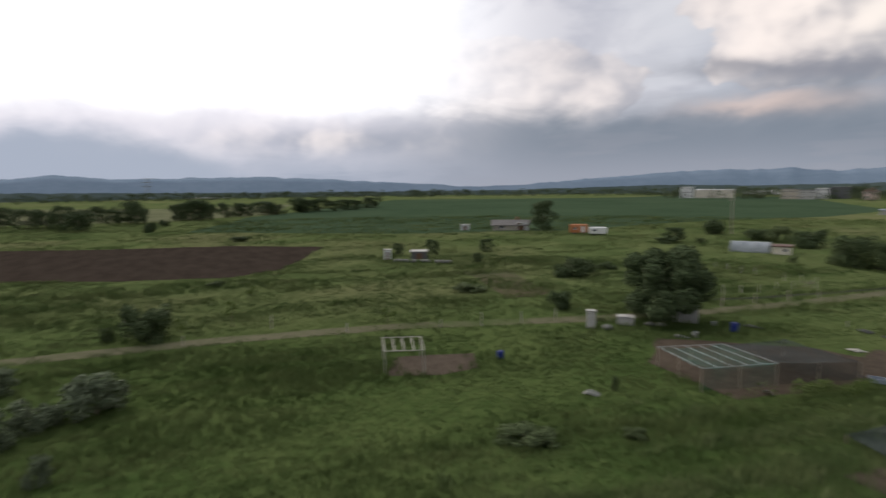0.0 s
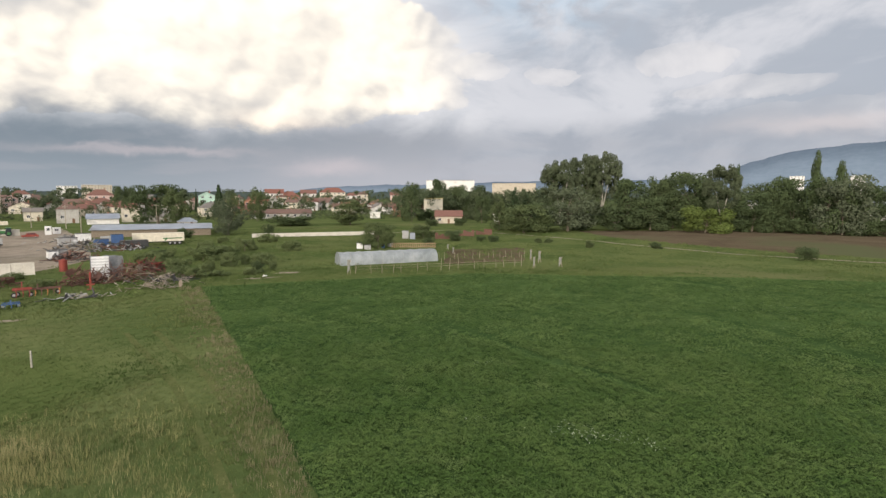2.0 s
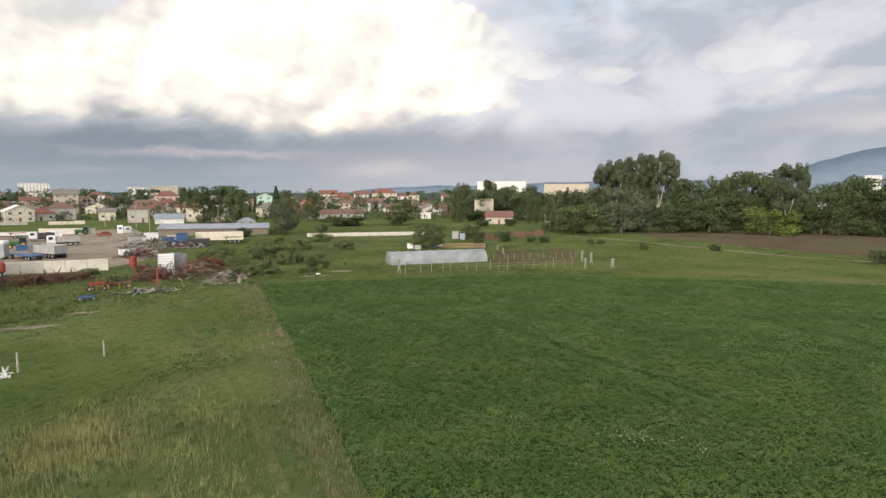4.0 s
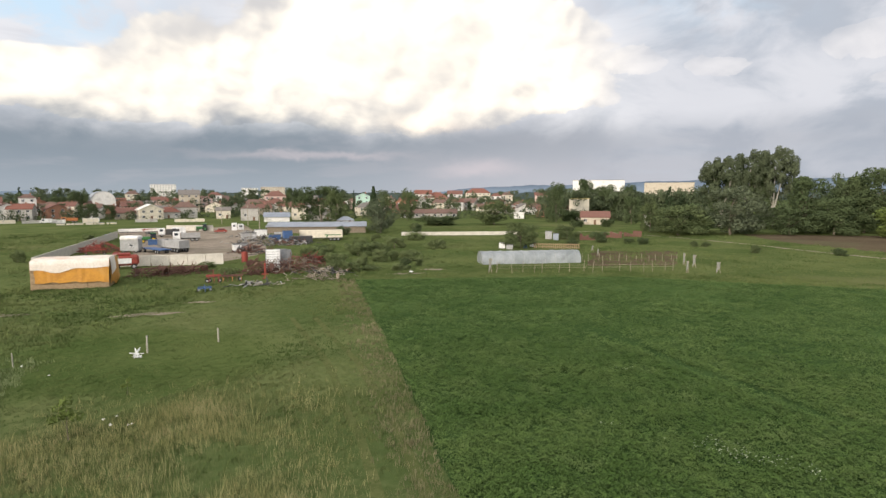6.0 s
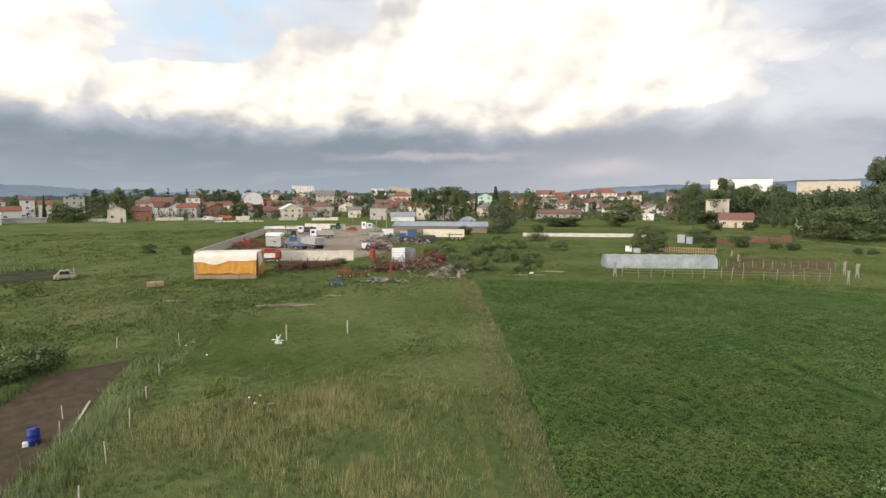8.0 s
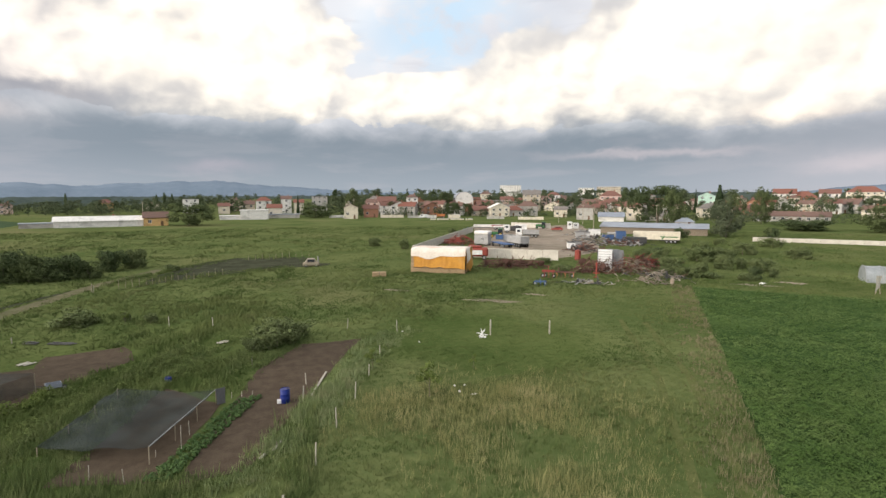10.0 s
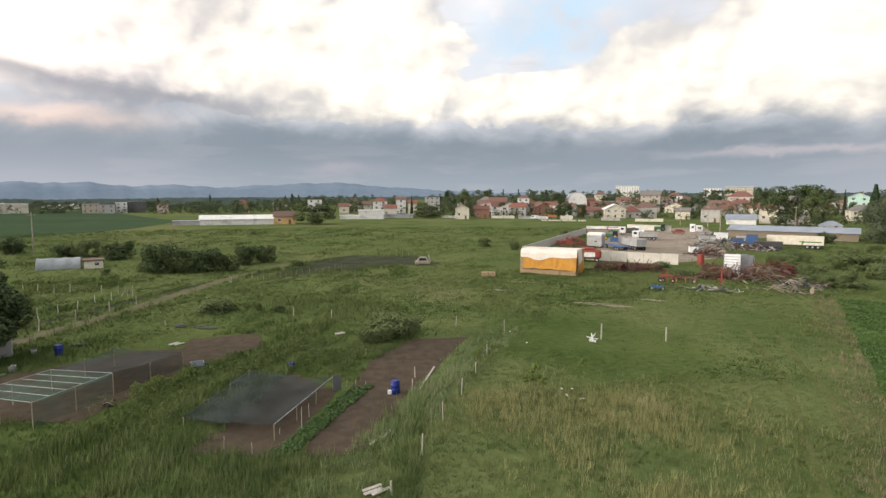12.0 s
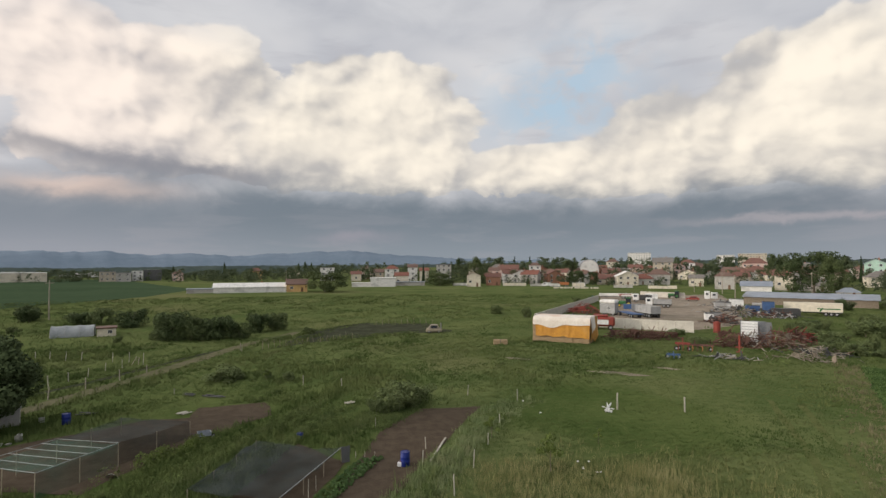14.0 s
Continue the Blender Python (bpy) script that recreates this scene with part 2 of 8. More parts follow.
def material(name, a, b, rough=0.8, scale=3.0, fine=30.0, bump=0.15, metal=0.0, third=None, island=False, stretch=None, spec=0.3, dist=0.02, lush=None):
    """Two tones mixed at two scales, an optional third in patches, and relief."""
    m = bpy.data.materials.new(name)
    m.use_nodes = True
    t = m.node_tree
    p = t.nodes["Principled BSDF"]
    co = t.nodes.new("ShaderNodeTexCoord").outputs["Object"]
    n1 = noise_at(t, co, scale, 4.0, 0.6, 0.2, stretch)
    n2 = noise_at(t, co, fine, 3.0, 0.6, 0.0, stretch)
    fac = (n1 * 0.6 + n2 * 0.4).ramp(0.36, 0.64)
    if island:
        geo = t.nodes.new("ShaderNodeNewGeometry")
        info = t.nodes.new("ShaderNodeObjectInfo")
        fac = (fac * 0.25 + Sum(t, geo.outputs["Random Per Island"]) * 0.45 + Sum(t, info.outputs["Random"]) * 0.3)
    col = mixed(t, fac, a, b)
    if third:
        n3 = noise_at(t, co, scale * 0.23, 3.0, 0.6, 0.4, stretch, (5, 3, 1))
        col = mixed(t, n3.ramp(0.52, 0.68), col, third)
    if lush:
        col = mixed(t, lushness(t, co), col, mixed(t, fac, *lush))
    t.links.new(col, p.inputs["Base Color"])
    p.inputs["Roughness"].default_value, p.inputs["Metallic"].default_value = rough, metal
    p.inputs["Specular IOR Level"].default_value = spec
    if bump:
        bn = t.nodes.new("ShaderNodeBump")
        bn.inputs["Strength"].default_value, bn.inputs["Distance"].default_value = bump, dist
        t.links.new((n1 * 0.5 + n2).socket, bn.inputs["Height"])
        t.links.new(bn.outputs[0], p.inputs["Normal"])
    return m


def glassy(name, tint, rough=0.1):
    m = bpy.data.materials.new(name)
    m.use_nodes = True
    p = m.node_tree.nodes["Principled BSDF"]
    p.inputs["Base Color"].default_value = (*tint, 1)
    p.inputs["Roughness"].default_value = rough
    p.inputs["Specular IOR Level"].default_value = 0.6
    return m


def net_material(name, tint, open_part):
    """A fine net: partly see-through, with a weave too small to see singly."""
    m = bpy.data.materials.new(name)
    m.use_nodes = True
    t = m.node_tree
    p = t.nodes["Principled BSDF"]
    co = t.nodes.new("ShaderNodeTexCoord").outputs["Object"]
    n = noise_at(t, co, 0.7, 4.0, 0.6)
    t.links.new(mixed(t, n.ramp(0.3, 0.7), tint, tuple(c * 1.6 + 0.01 for c in tint)), p.inputs["Base Color"])
    p.inputs["Roughness"].default_value, p.inputs["Specular IOR Level"].default_value = 0.9, 0.05
    t.links.new((n.ramp(0.3, 0.7) * 0.2 + (1.0 - open_part - 0.1)).socket, p.inputs["Alpha"])
    return m


M = {}
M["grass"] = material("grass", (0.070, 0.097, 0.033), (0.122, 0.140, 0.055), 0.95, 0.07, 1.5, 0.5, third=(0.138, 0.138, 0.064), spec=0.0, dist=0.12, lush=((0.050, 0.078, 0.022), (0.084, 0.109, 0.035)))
M["crop"] = material("crop", (0.034, 0.062, 0.020), (0.052, 0.088, 0.029), 0.95, 0.35, 5.0, 0.6, third=(0.064, 0.108, 0.036), spec=0.0, dist=0.15)
M["wheat"] = material("green_wheat", (0.042, 0.066, 0.036), (0.058, 0.084, 0.046), 0.95, 0.02, 0.3, 0.3, spec=0.0, dist=0.2)
M["soil"] = material("garden_soil", (0.060, 0.045, 0.031), (0.088, 0.068, 0.048), 0.95, 1.2, 14.0, 0.8, spec=0.05, dist=0.05)
M["plough"] = material("ploughed_soil", (0.034, 0.026, 0.020), (0.050, 0.039, 0.030), 0.95, 0.15, 1.5, 0.6, spec=0.0, dist=0.1, stretch=(1, 3, 1))
M["dry_field"] = material("dry_field", (0.084, 0.064, 0.042), (0.118, 0.094, 0.060), 0.95, 0.08, 1.0, 0.4, third=(0.092, 0.098, 0.050), spec=0.0, dist=0.1)
M["dirt"] = material("packed_dirt", (0.20, 0.165, 0.125), (0.30, 0.25, 0.195), 0.95, 0.25, 2.5, 0.3, third=(0.16, 0.14, 0.10), spec=0.05)
M["track"] = material("worn_track", (0.104, 0.102, 0.058), (0.140, 0.128, 0.080), 0.95, 0.5, 4.0, 0.4, third=(0.075, 0.095, 0.036), spec=0.0)
M["concrete"] = material("weathered_concrete", (0.40, 0.37, 0.32), (0.56, 0.53, 0.46), 0.9, 0.5, 7.0, 0.3, third=(0.33, 0.30, 0.25))
# distance haze is mixed into the colours of far hills and woods
M["hill"] = material("haze_blue_hill", (0.145, 0.188, 0.238), (0.172, 0.216, 0.268), 1.0, 0.004, 0.03, 0.0, spec=0.0)
M["forest"] = material("haze_tinted_forest", (0.048, 0.064, 0.058), (0.072, 0.090, 0.080), 1.0, 0.02, 0.2, 0.0, spec=0.0)
M["bark"] = material("bark", (0.11, 0.09, 0.065), (0.20, 0.17, 0.13), 0.95, 3.0, 20.0, 0.5, stretch=(1, 1, 0.2))
M["pale_bark"] = material("pale_bark", (0.30, 0.28, 0.23), (0.42, 0.40, 0.34), 0.9, 2.0, 12.0, 0.4, stretch=(1, 1, 0.2))
# the town's leaf tones are greyed to carry some distance haze
for key, a, b in (("leaf", (0.062, 0.084, 0.034), (0.112, 0.136, 0.060)), ("leaf_dark", (0.045, 0.066, 0.029), (0.090, 0.115, 0.052)),
                  ("leaf_grey", (0.066, 0.084, 0.048), (0.115, 0.134, 0.082)), ("leaf_big", (0.056, 0.072, 0.038), (0.108, 0.127, 0.073)), ("leaf_lime", (0.085, 0.118, 0.030), (0.142, 0.180, 0.052)),
                  ("leaf_fir", (0.022, 0.038, 0.018), (0.048, 0.070, 0.034)), ("leaf_town_haze", (0.056, 0.074, 0.038), (0.104, 0.124, 0.066)), ("leaf_town_dark_haze", (0.047, 0.066, 0.035), (0.094, 0.116, 0.062)), ("leaf_pale", (0.078, 0.100, 0.052), (0.142, 0.165, 0.100))):
    M[key] = material(key, a, b, 0.8, 2.0, 9.0, 0.0, island=True, spec=0.05)


M["leaf_shrub"] = material("shrub_leaf", (0.085, 0.114, 0.044), (0.150, 0.176, 0.078), 0.8, 2.0, 9.0, 0.0, island=True, spec=0.05)
M["leaf_weed"] = material("weed_leaf", (0.074, 0.108, 0.032), (0.134, 0.166, 0.058), 0.8, 2.0, 9.0, 0.0, island=True, spec=0.05)


# ---- building blocks ----
def thing(name, m, label, category, group="", kind=""):
    ob = new(name)
    ob.empty_display_size = 0.2
    ob.matrix_basis = m
    return tagged(ob, label, category, group, kind)


def mesh_of(name, verts, faces, mat, smooth=False):
    me = bpy.data.meshes.new(name)
    me.from_pydata([tuple(v) for v in verts], [], faces)
    me.materials.append(mat)
    if smooth:
        me.polygons.foreach_set("use_smooth", [True] * len(me.polygons))
    me.update()
    return me


def part(name, bm, mat, parent, label="", m=None, smooth=False):
    """One mesh object under a thing or a part. bm: a bmesh or a mesh that is already made."""
    if isinstance(bm, bmesh.types.BMesh):
        me = bpy.data.meshes.new(name)
        bm.to_mesh(me)
        bm.free()
        me.materials.append(mat)
        if smooth:
            me.polygons.foreach_set("use_smooth", [True] * len(me.polygons))
    else:
        me = bm
    ob = new(name, me)
    ob.parent = parent
    if m is not None:
        ob.matrix_basis = m
    return tagged(ob, label) if label else ob


def box(bm, x0, x1, y0, y1, z0, z1, bevel=0.0, m=None):
    r = bmesh.ops.create_cube(bm, size=1.0)
    t = Matrix.Translation(((x0 + x1) / 2, (y0 + y1) / 2, (z0 + z1) / 2)) @ Matrix.Diagonal((x1 - x0, y1 - y0, z1 - z0, 1))
    bmesh.ops.transform(bm, matrix=t, verts=r["verts"])
    if bevel:
        es = list({e for v in r["verts"] for e in v.link_edges})
        got = bmesh.ops.bevel(bm, geom=es, offset=bevel, segments=1, affect="EDGES")
        vs = got["verts"]
    else:
        vs = r["verts"]
    if m is not None:
        bmesh.ops.transform(bm, matrix=m, verts=list({v for v in vs}))
    return bm


def rod(bm, a, b, r0, r1=None, sides=7):
    """A tapered round bar from a to b."""
    a, b = Vector(a), Vector(b)
    r = bmesh.ops.create_cone(bm, cap_ends=True, segments=sides, radius1=r0, radius2=r0 if r1 is None else r1, depth=(b - a).length)
    q = (b - a).to_track_quat("Z", "Y").to_matrix().to_4x4()
    bmesh.ops.transform(bm, matrix=Matrix.Translation((a + b) / 2) @ q, verts=r["verts"])
    return bm


def bm_box(*a, **k):
    return box(bmesh.new(), *a, **k)


def bm_rod(*a, **k):
    return rod(bmesh.new(), *a, **k)


def at(x, y, r=0.0, z=0.0):
    return pose(x, y, z, 0, 0, r)


def patch(name, corners, z, mat, label, category, wobble=0.4, step=3.0, kind="structure"):
    """A field or path on the ground, with an uneven rim."""
    pts = []
    n = len(corners)
    for i in range(n):
        a, b = Vector((*corners[i], 0)), Vector((*corners[(i + 1) % n], 0))
        k = max(1, min(60, int((b - a).length / step)))
        for j in range(k):
            p = a.lerp(b, j / k)
            w = noise.noise_vector(p * 0.35 + Vector((0, 0, 7.7))) * wobble
            pts.append((p.x + w.x, p.y + w.y, z))
    bm = bmesh.new()
    f = bm.faces.new([bm.verts.new(p) for p in pts])
    bmesh.ops.triangulate(bm, faces=[f])
    bmesh.ops.recalc_face_normals(bm, faces=bm.faces)
    if sum(f.normal.z for f in bm.faces) < 0:
        bmesh.ops.reverse_faces(bm, faces=bm.faces)
    me = bpy.data.meshes.new(name)
    bm.to_mesh(me)
    bm.free()
    me.materials.append(mat)
    return tagged(new(name, me), label, category, kind=kind)


def ribbon(name, line, width, z, mat, label, category, wobble=0.3):
    left, right = [], []
    vs = [Vector((*p, 0)) for p in line]
    for i, p in enumerate(vs):
        d = (vs[min(i + 1, len(vs) - 1)] - vs[max(i - 1, 0)]).normalized()
        s = Vector((-d.y, d.x, 0)) * width / 2
        left.append(tuple((p + s).xy))
        right.append(tuple((p - s).xy))
    return patch(name, left + right[::-1], z, mat, label, category, wobble)


# ---- ground ----
def rise(x, y):
    """Height of the ground: flat, but for the slope on which the town stands."""
    d, a = math.hypot(x, y), math.degrees(math.atan2(-x, y))
    side = max(0.0, min(1.0, (20.0 - a) / 12.0)) * max(0.0, min(1.0, (a + 100.0) / 15.0))
    return 0.032 * max(0.0, min(d, 560.0) - 338.0) * side - 0.09 * max(0.0, min(d, 1500.0) - 740.0) * (1 - side)


radii = [30, 120, 300, 335, 345, 360, 380, 410, 450, 490, 540, 600, 700, 740, 800, 900, 1200, 1500, 2400, 5200]
gv, gf, seg = [(0, 0, 0)], [], 144
for r in radii:
    for k in range(seg):
        gx_, gy_ = r * math.cos(2 * math.pi * k / seg), r * math.sin(2 * math.pi * k / seg)
        gv.append((gx_, gy_, rise(gx_, gy_)))
for k in range(seg):
    gf.append((0, 1 + k, 1 + (k + 1) % seg))
    for j in range(len(radii) - 1):
        a, b = 1 + j * seg, 1 + (j + 1) * seg
        gf.append((a + k, b + k, b + (k + 1) % seg, a + (k + 1) % seg))
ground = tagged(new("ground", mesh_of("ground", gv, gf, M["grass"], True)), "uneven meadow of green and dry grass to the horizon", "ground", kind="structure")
M["mown_field"] = material("mown_field", (0.105, 0.112, 0.060), (0.15, 0.15, 0.085), 0.95, 0.05, 0.5, 0.3, spec=0.0)
CROP = [(6, 0), (16.35, 15.28), (24.33, 27.11), (50.38, 66.87), (65.95, 54.33), (81.74, 39.17), (86.7, 26.09), (97.47, 2.09), (103.52, -17.86), (110, -80), (-10, -80), (-8, -18)]
patch("crop_field", CROP, 0.012, M["crop"], "dense dark green field of low leafy crop", "crop field", 0.5)
patch("ploughed_field", [(-96.14, -24.65), (-87.18, -6.47), (-82.7, 7.74), (-86.24, 16.25), (-115.53, 30.42), (-128.54, 11.82), (-134.57, -10.05), (-146.86, -37.55)], 0.012, M["plough"], "dark brown freshly ploughed field", "field", 0.8)
patch("far_field", [(-174.81, 5.24), (-137.12, 55.13), (-120.78, 99.01), (-126.23, 160.1), (-115.5, 216.21), (-126.74, 280.1), (-265.72, 455.47), (-400.95, 510.82), (-378.17, 371.17), (-478.04, 189.95), (-304.5, 74.34), (-249.5, 31.7)], 0.012, M["wheat"], "wide field of grey-green young wheat", "field", 1.5)
patch("light_field", [(-463.69, -112.25), (-387.11, 1.57), (-417.04, 84.7), (-268.6, 44.24), (-239.64, 1.06), (-246.34, -59.72)], 0.012, M["mown_field"], "pale yellow-green mown field beyond trees", "field", 1.5)
patch("bare_field", [(202.3, 55.44), (236.82, 4.18), (257.88, -56.83), (142.86, -31.29), (147.56, -8.53), (160.54, 16.53), (176.68, 37.81)], 0.012, M["dry_field"], "brown bare field before the tree belt", "field", 1.0)
patch("yard_ground", [(35.72, 114.49), (46.85, 103.82), (62.66, 114.83), (95.4, 182.29), (114.73, 229.28), (89.48, 217.16), (73.32, 232.56), (58.74, 208.75)], 0.012, M["dirt"], "bare packed dirt of the machinery yard", "yard", 0.8)
ribbon("dirt_road", [(-49.73, -12.85), (-49.1, -5.49), (-48.2, 4.67), (-45.47, 18.89), (-40.06, 33.91), (-35.72, 48.35), (-33.53, 62.01), (-30.98, 85.06), (-26.67, 102.19)], 2.2, 0.016, M["track"], "grassy dirt track with worn wheel ruts", "track")
patch("soil_bed", [(-6.34, 25.52), (-3.93, 26.01), (-1.41, 34.12), (3.37, 49), (-1.71, 48.05), (-4.94, 41.36)], 0.03, M["soil"], "bare dug garden bed of brown soil", "garden bed", 0.35, 0.7)
patch("net_bed", [(-11.99, 26.45), (-7.53, 25.93), (-6.06, 35.19), (-10.28, 38.7)], 0.034, M["soil"], "dug brown soil under the shade net", "garden bed", 0.35, 0.7)
patch("dug_plot", [(-20.43, 44.46), (-21.2, 48.3), (-16.19, 50.35), (-14.2, 45.94), (-16.6, 41.34)], 0.036, M["soil"], "bare dug plot behind the netted frame", "garden bed", 0.6, 0.8)
patch("tent_bed", [(-26.84, 30.77), (-19.84, 30.31), (-18.79, 34.28), (-16.09, 46.31), (-24.12, 44.31), (-31.68, 36.51)], 0.03, M["soil"], "brown soil under and behind the netted frame", "garden bed", 0.6, 0.8)

# mountains and far woods, with haze in their base colours
def ridge(name, points, dist, base, mat, label, seed, rough=0.12, steps=220, ragged=0.0):
    """A far ridge: a curved sheet whose crest goes through headings and heights in degrees."""
    points = sorted(points)
    azs = np.linspace(points[0][0], points[-1][0], steps)
    hs = np.interp(azs, [p[0] for p in points], [p[1] for p in points])
    vs, fs = [], []
    for i, (a, h) in enumerate(zip(azs, hs)):
        h += rough * noise.fractal(Vector((a * 0.35, seed, 0)), 0.8, 2.0, 5) + ragged * noise.fractal(Vector((a * 3.0, seed, 4)), 0.7, 2.0, 3)
        for d, z in ((dist, base), (dist * 1.12, 12.5 + dist * 1.12 * math.tan(radians(h * 0.5))), (dist * 1.25, 12.5 + dist * 1.25 * math.tan(radians(h))), (dist * 1.4, base)):
            vs.append((-math.sin(radians(a)) * d, math.cos(radians(a)) * d, z))
        if i:
            for k in range(3):
                fs.append((4 * i - 4 + k, 4 * i + k, 4 * i + k + 1, 4 * i - 3 + k))
    ob = new(name, mesh_of(name, vs, fs, mat, True))
    return tagged(ob, label, "mountains", kind="structure")


ridge("mountains_west", [(122, 0.9), (102.12, 0.87), (98.34, 1.25), (94.25, 0.85), (89.75, 0.94), (80.71, 1), (74.13, 0.72), (66.09, 0.24), (59.68, -0.29), (52.24, 0.25), (40.6, 1.12), (35.85, 1.17), (35.81, 1.06), (31.42, 1.27), (27.73, 0.86), (25.17, 1.09), (20.77, 0.81), (16.6, 1.16), (9.44, 1.37), (4.28, 0.99), (-1.55, 0.59), (-10, 0.4)], 3300, -150, M["hill"], "long distant mountain ridge coloured haze blue", 3.0, rough=0.2, steps=420)
ridge("mountains_east", [(-83.36, 0.18), (-86.73, 1.6), (-89.46, 2.8), (-93.32, 3.96), (-97.27, 4.35), (-99.76, 4.48), (-112, 6.6), (-122, 5.5)], 3300, -150, M["hill"], "distant mountain slope coloured haze blue, rising behind trees", 8.0)
ridge("low_hills", [(-43.73, 0.16), (-47.82, 0.74), (-51.86, 1.03), (-56.39, 1.13), (-61.82, 1.27), (-68.08, 1.49), (-79.19, 1.56), (-86.73, 1.6)], 3500, -150, M["hill"], "faint hills coloured haze blue behind the town", 5.0)
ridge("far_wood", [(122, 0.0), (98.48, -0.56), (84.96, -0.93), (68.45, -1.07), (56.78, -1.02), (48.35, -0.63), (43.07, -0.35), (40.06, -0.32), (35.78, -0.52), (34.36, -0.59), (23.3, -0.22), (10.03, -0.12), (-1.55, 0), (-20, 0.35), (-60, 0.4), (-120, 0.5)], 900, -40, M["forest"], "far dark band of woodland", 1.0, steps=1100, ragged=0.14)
# ---- trees ----
def leaf_mesh(name, mat, lobes, count, size, seed, flat=0.0):
    """Many small leaf clumps on and inside rounded lobes (centre and radii each)."""
    rng = np.random.default_rng(seed)
    lob = np.array(lobes, float)
    vol = (lob[:, 3] * lob[:, 4] * lob[:, 5]) ** (2 / 3)
    pick = rng.choice(len(lob), count, p=vol / vol.sum())
    d = rng.normal(size=(count, 3))
    d /= np.linalg.norm(d, axis=1)[:, None]
    r = 1 - np.abs(rng.normal(0, 0.17, count))
    r = np.clip(r + 0.14 * np.sin(d[:, 0] * 7 + pick) * np.sin(d[:, 2] * 6 + pick * 2), 0.35, 1.15)
    c = lob[pick, :3] + d * r[:, None] * lob[pick, 3:6]
    n = d + rng.normal(0, 0.55, (count, 3))
    n /= np.linalg.norm(n, axis=1)[:, None]
    t = np.cross(n, rng.normal(size=(count, 3)))
    t /= np.linalg.norm(t, axis=1)[:, None]
    b = np.cross(n, t)
    s = (np.broadcast_to(size, len(lob))[pick] * rng.uniform(0.55, 1.35, count))[:, None]
    bend = n * s * 0.35
    quad = np.stack([c - t * s - bend * 0.6, c - b * s * 0.55 + bend, c + t * s - bend * 0.6, c + b * s * 0.55 + bend], 1).reshape(-1, 3)
    quad[:, 2] = np.maximum(quad[:, 2], 0.0)
    me = bpy.data.meshes.new(name)
    me.vertices.add(4 * count)
    me.vertices.foreach_set("co", quad.ravel())
    me.loops.add(4 * count)
    me.loops.foreach_set("vertex_index", np.arange(4 * count))
    me.polygons.add(count)
    me.polygons.foreach_set("loop_start", np.arange(0, 4 * count, 4))
    me.update(calc_edges=True)
    me.materials.append(mat)
    return me


def trunk_bm(height, radius, limbs, seed, spread=0.5):
    rnd = random.Random(seed)
    bm = bmesh.new()
    p, r = Vector((0, 0, -0.02)), radius
    for i in range(4):
        q = p + Vector((rnd.uniform(-1, 1) * radius * 0.8, rnd.uniform(-1, 1) * radius * 0.8, height / 4))
        rod(bm, p, q, r, r * 0.8, 8)
        p, r = q, r * 0.8
        if i >= 1:
            for _ in range(limbs):
                a = rnd.uniform(0, 6.283)
                e = q + Vector((math.cos(a) * spread, math.sin(a) * spread, rnd.uniform(0.12, 0.5) * (1 - height * 0.4)))
                mid_p = q.lerp(e, 0.5) + Vector((0, 0, 0.03))
                rod(bm, q, mid_p, r * 0.55, r * 0.35, 6)
                rod(bm, mid_p, e, r * 0.35, r * 0.1, 5)
    return bm


TREES = {}


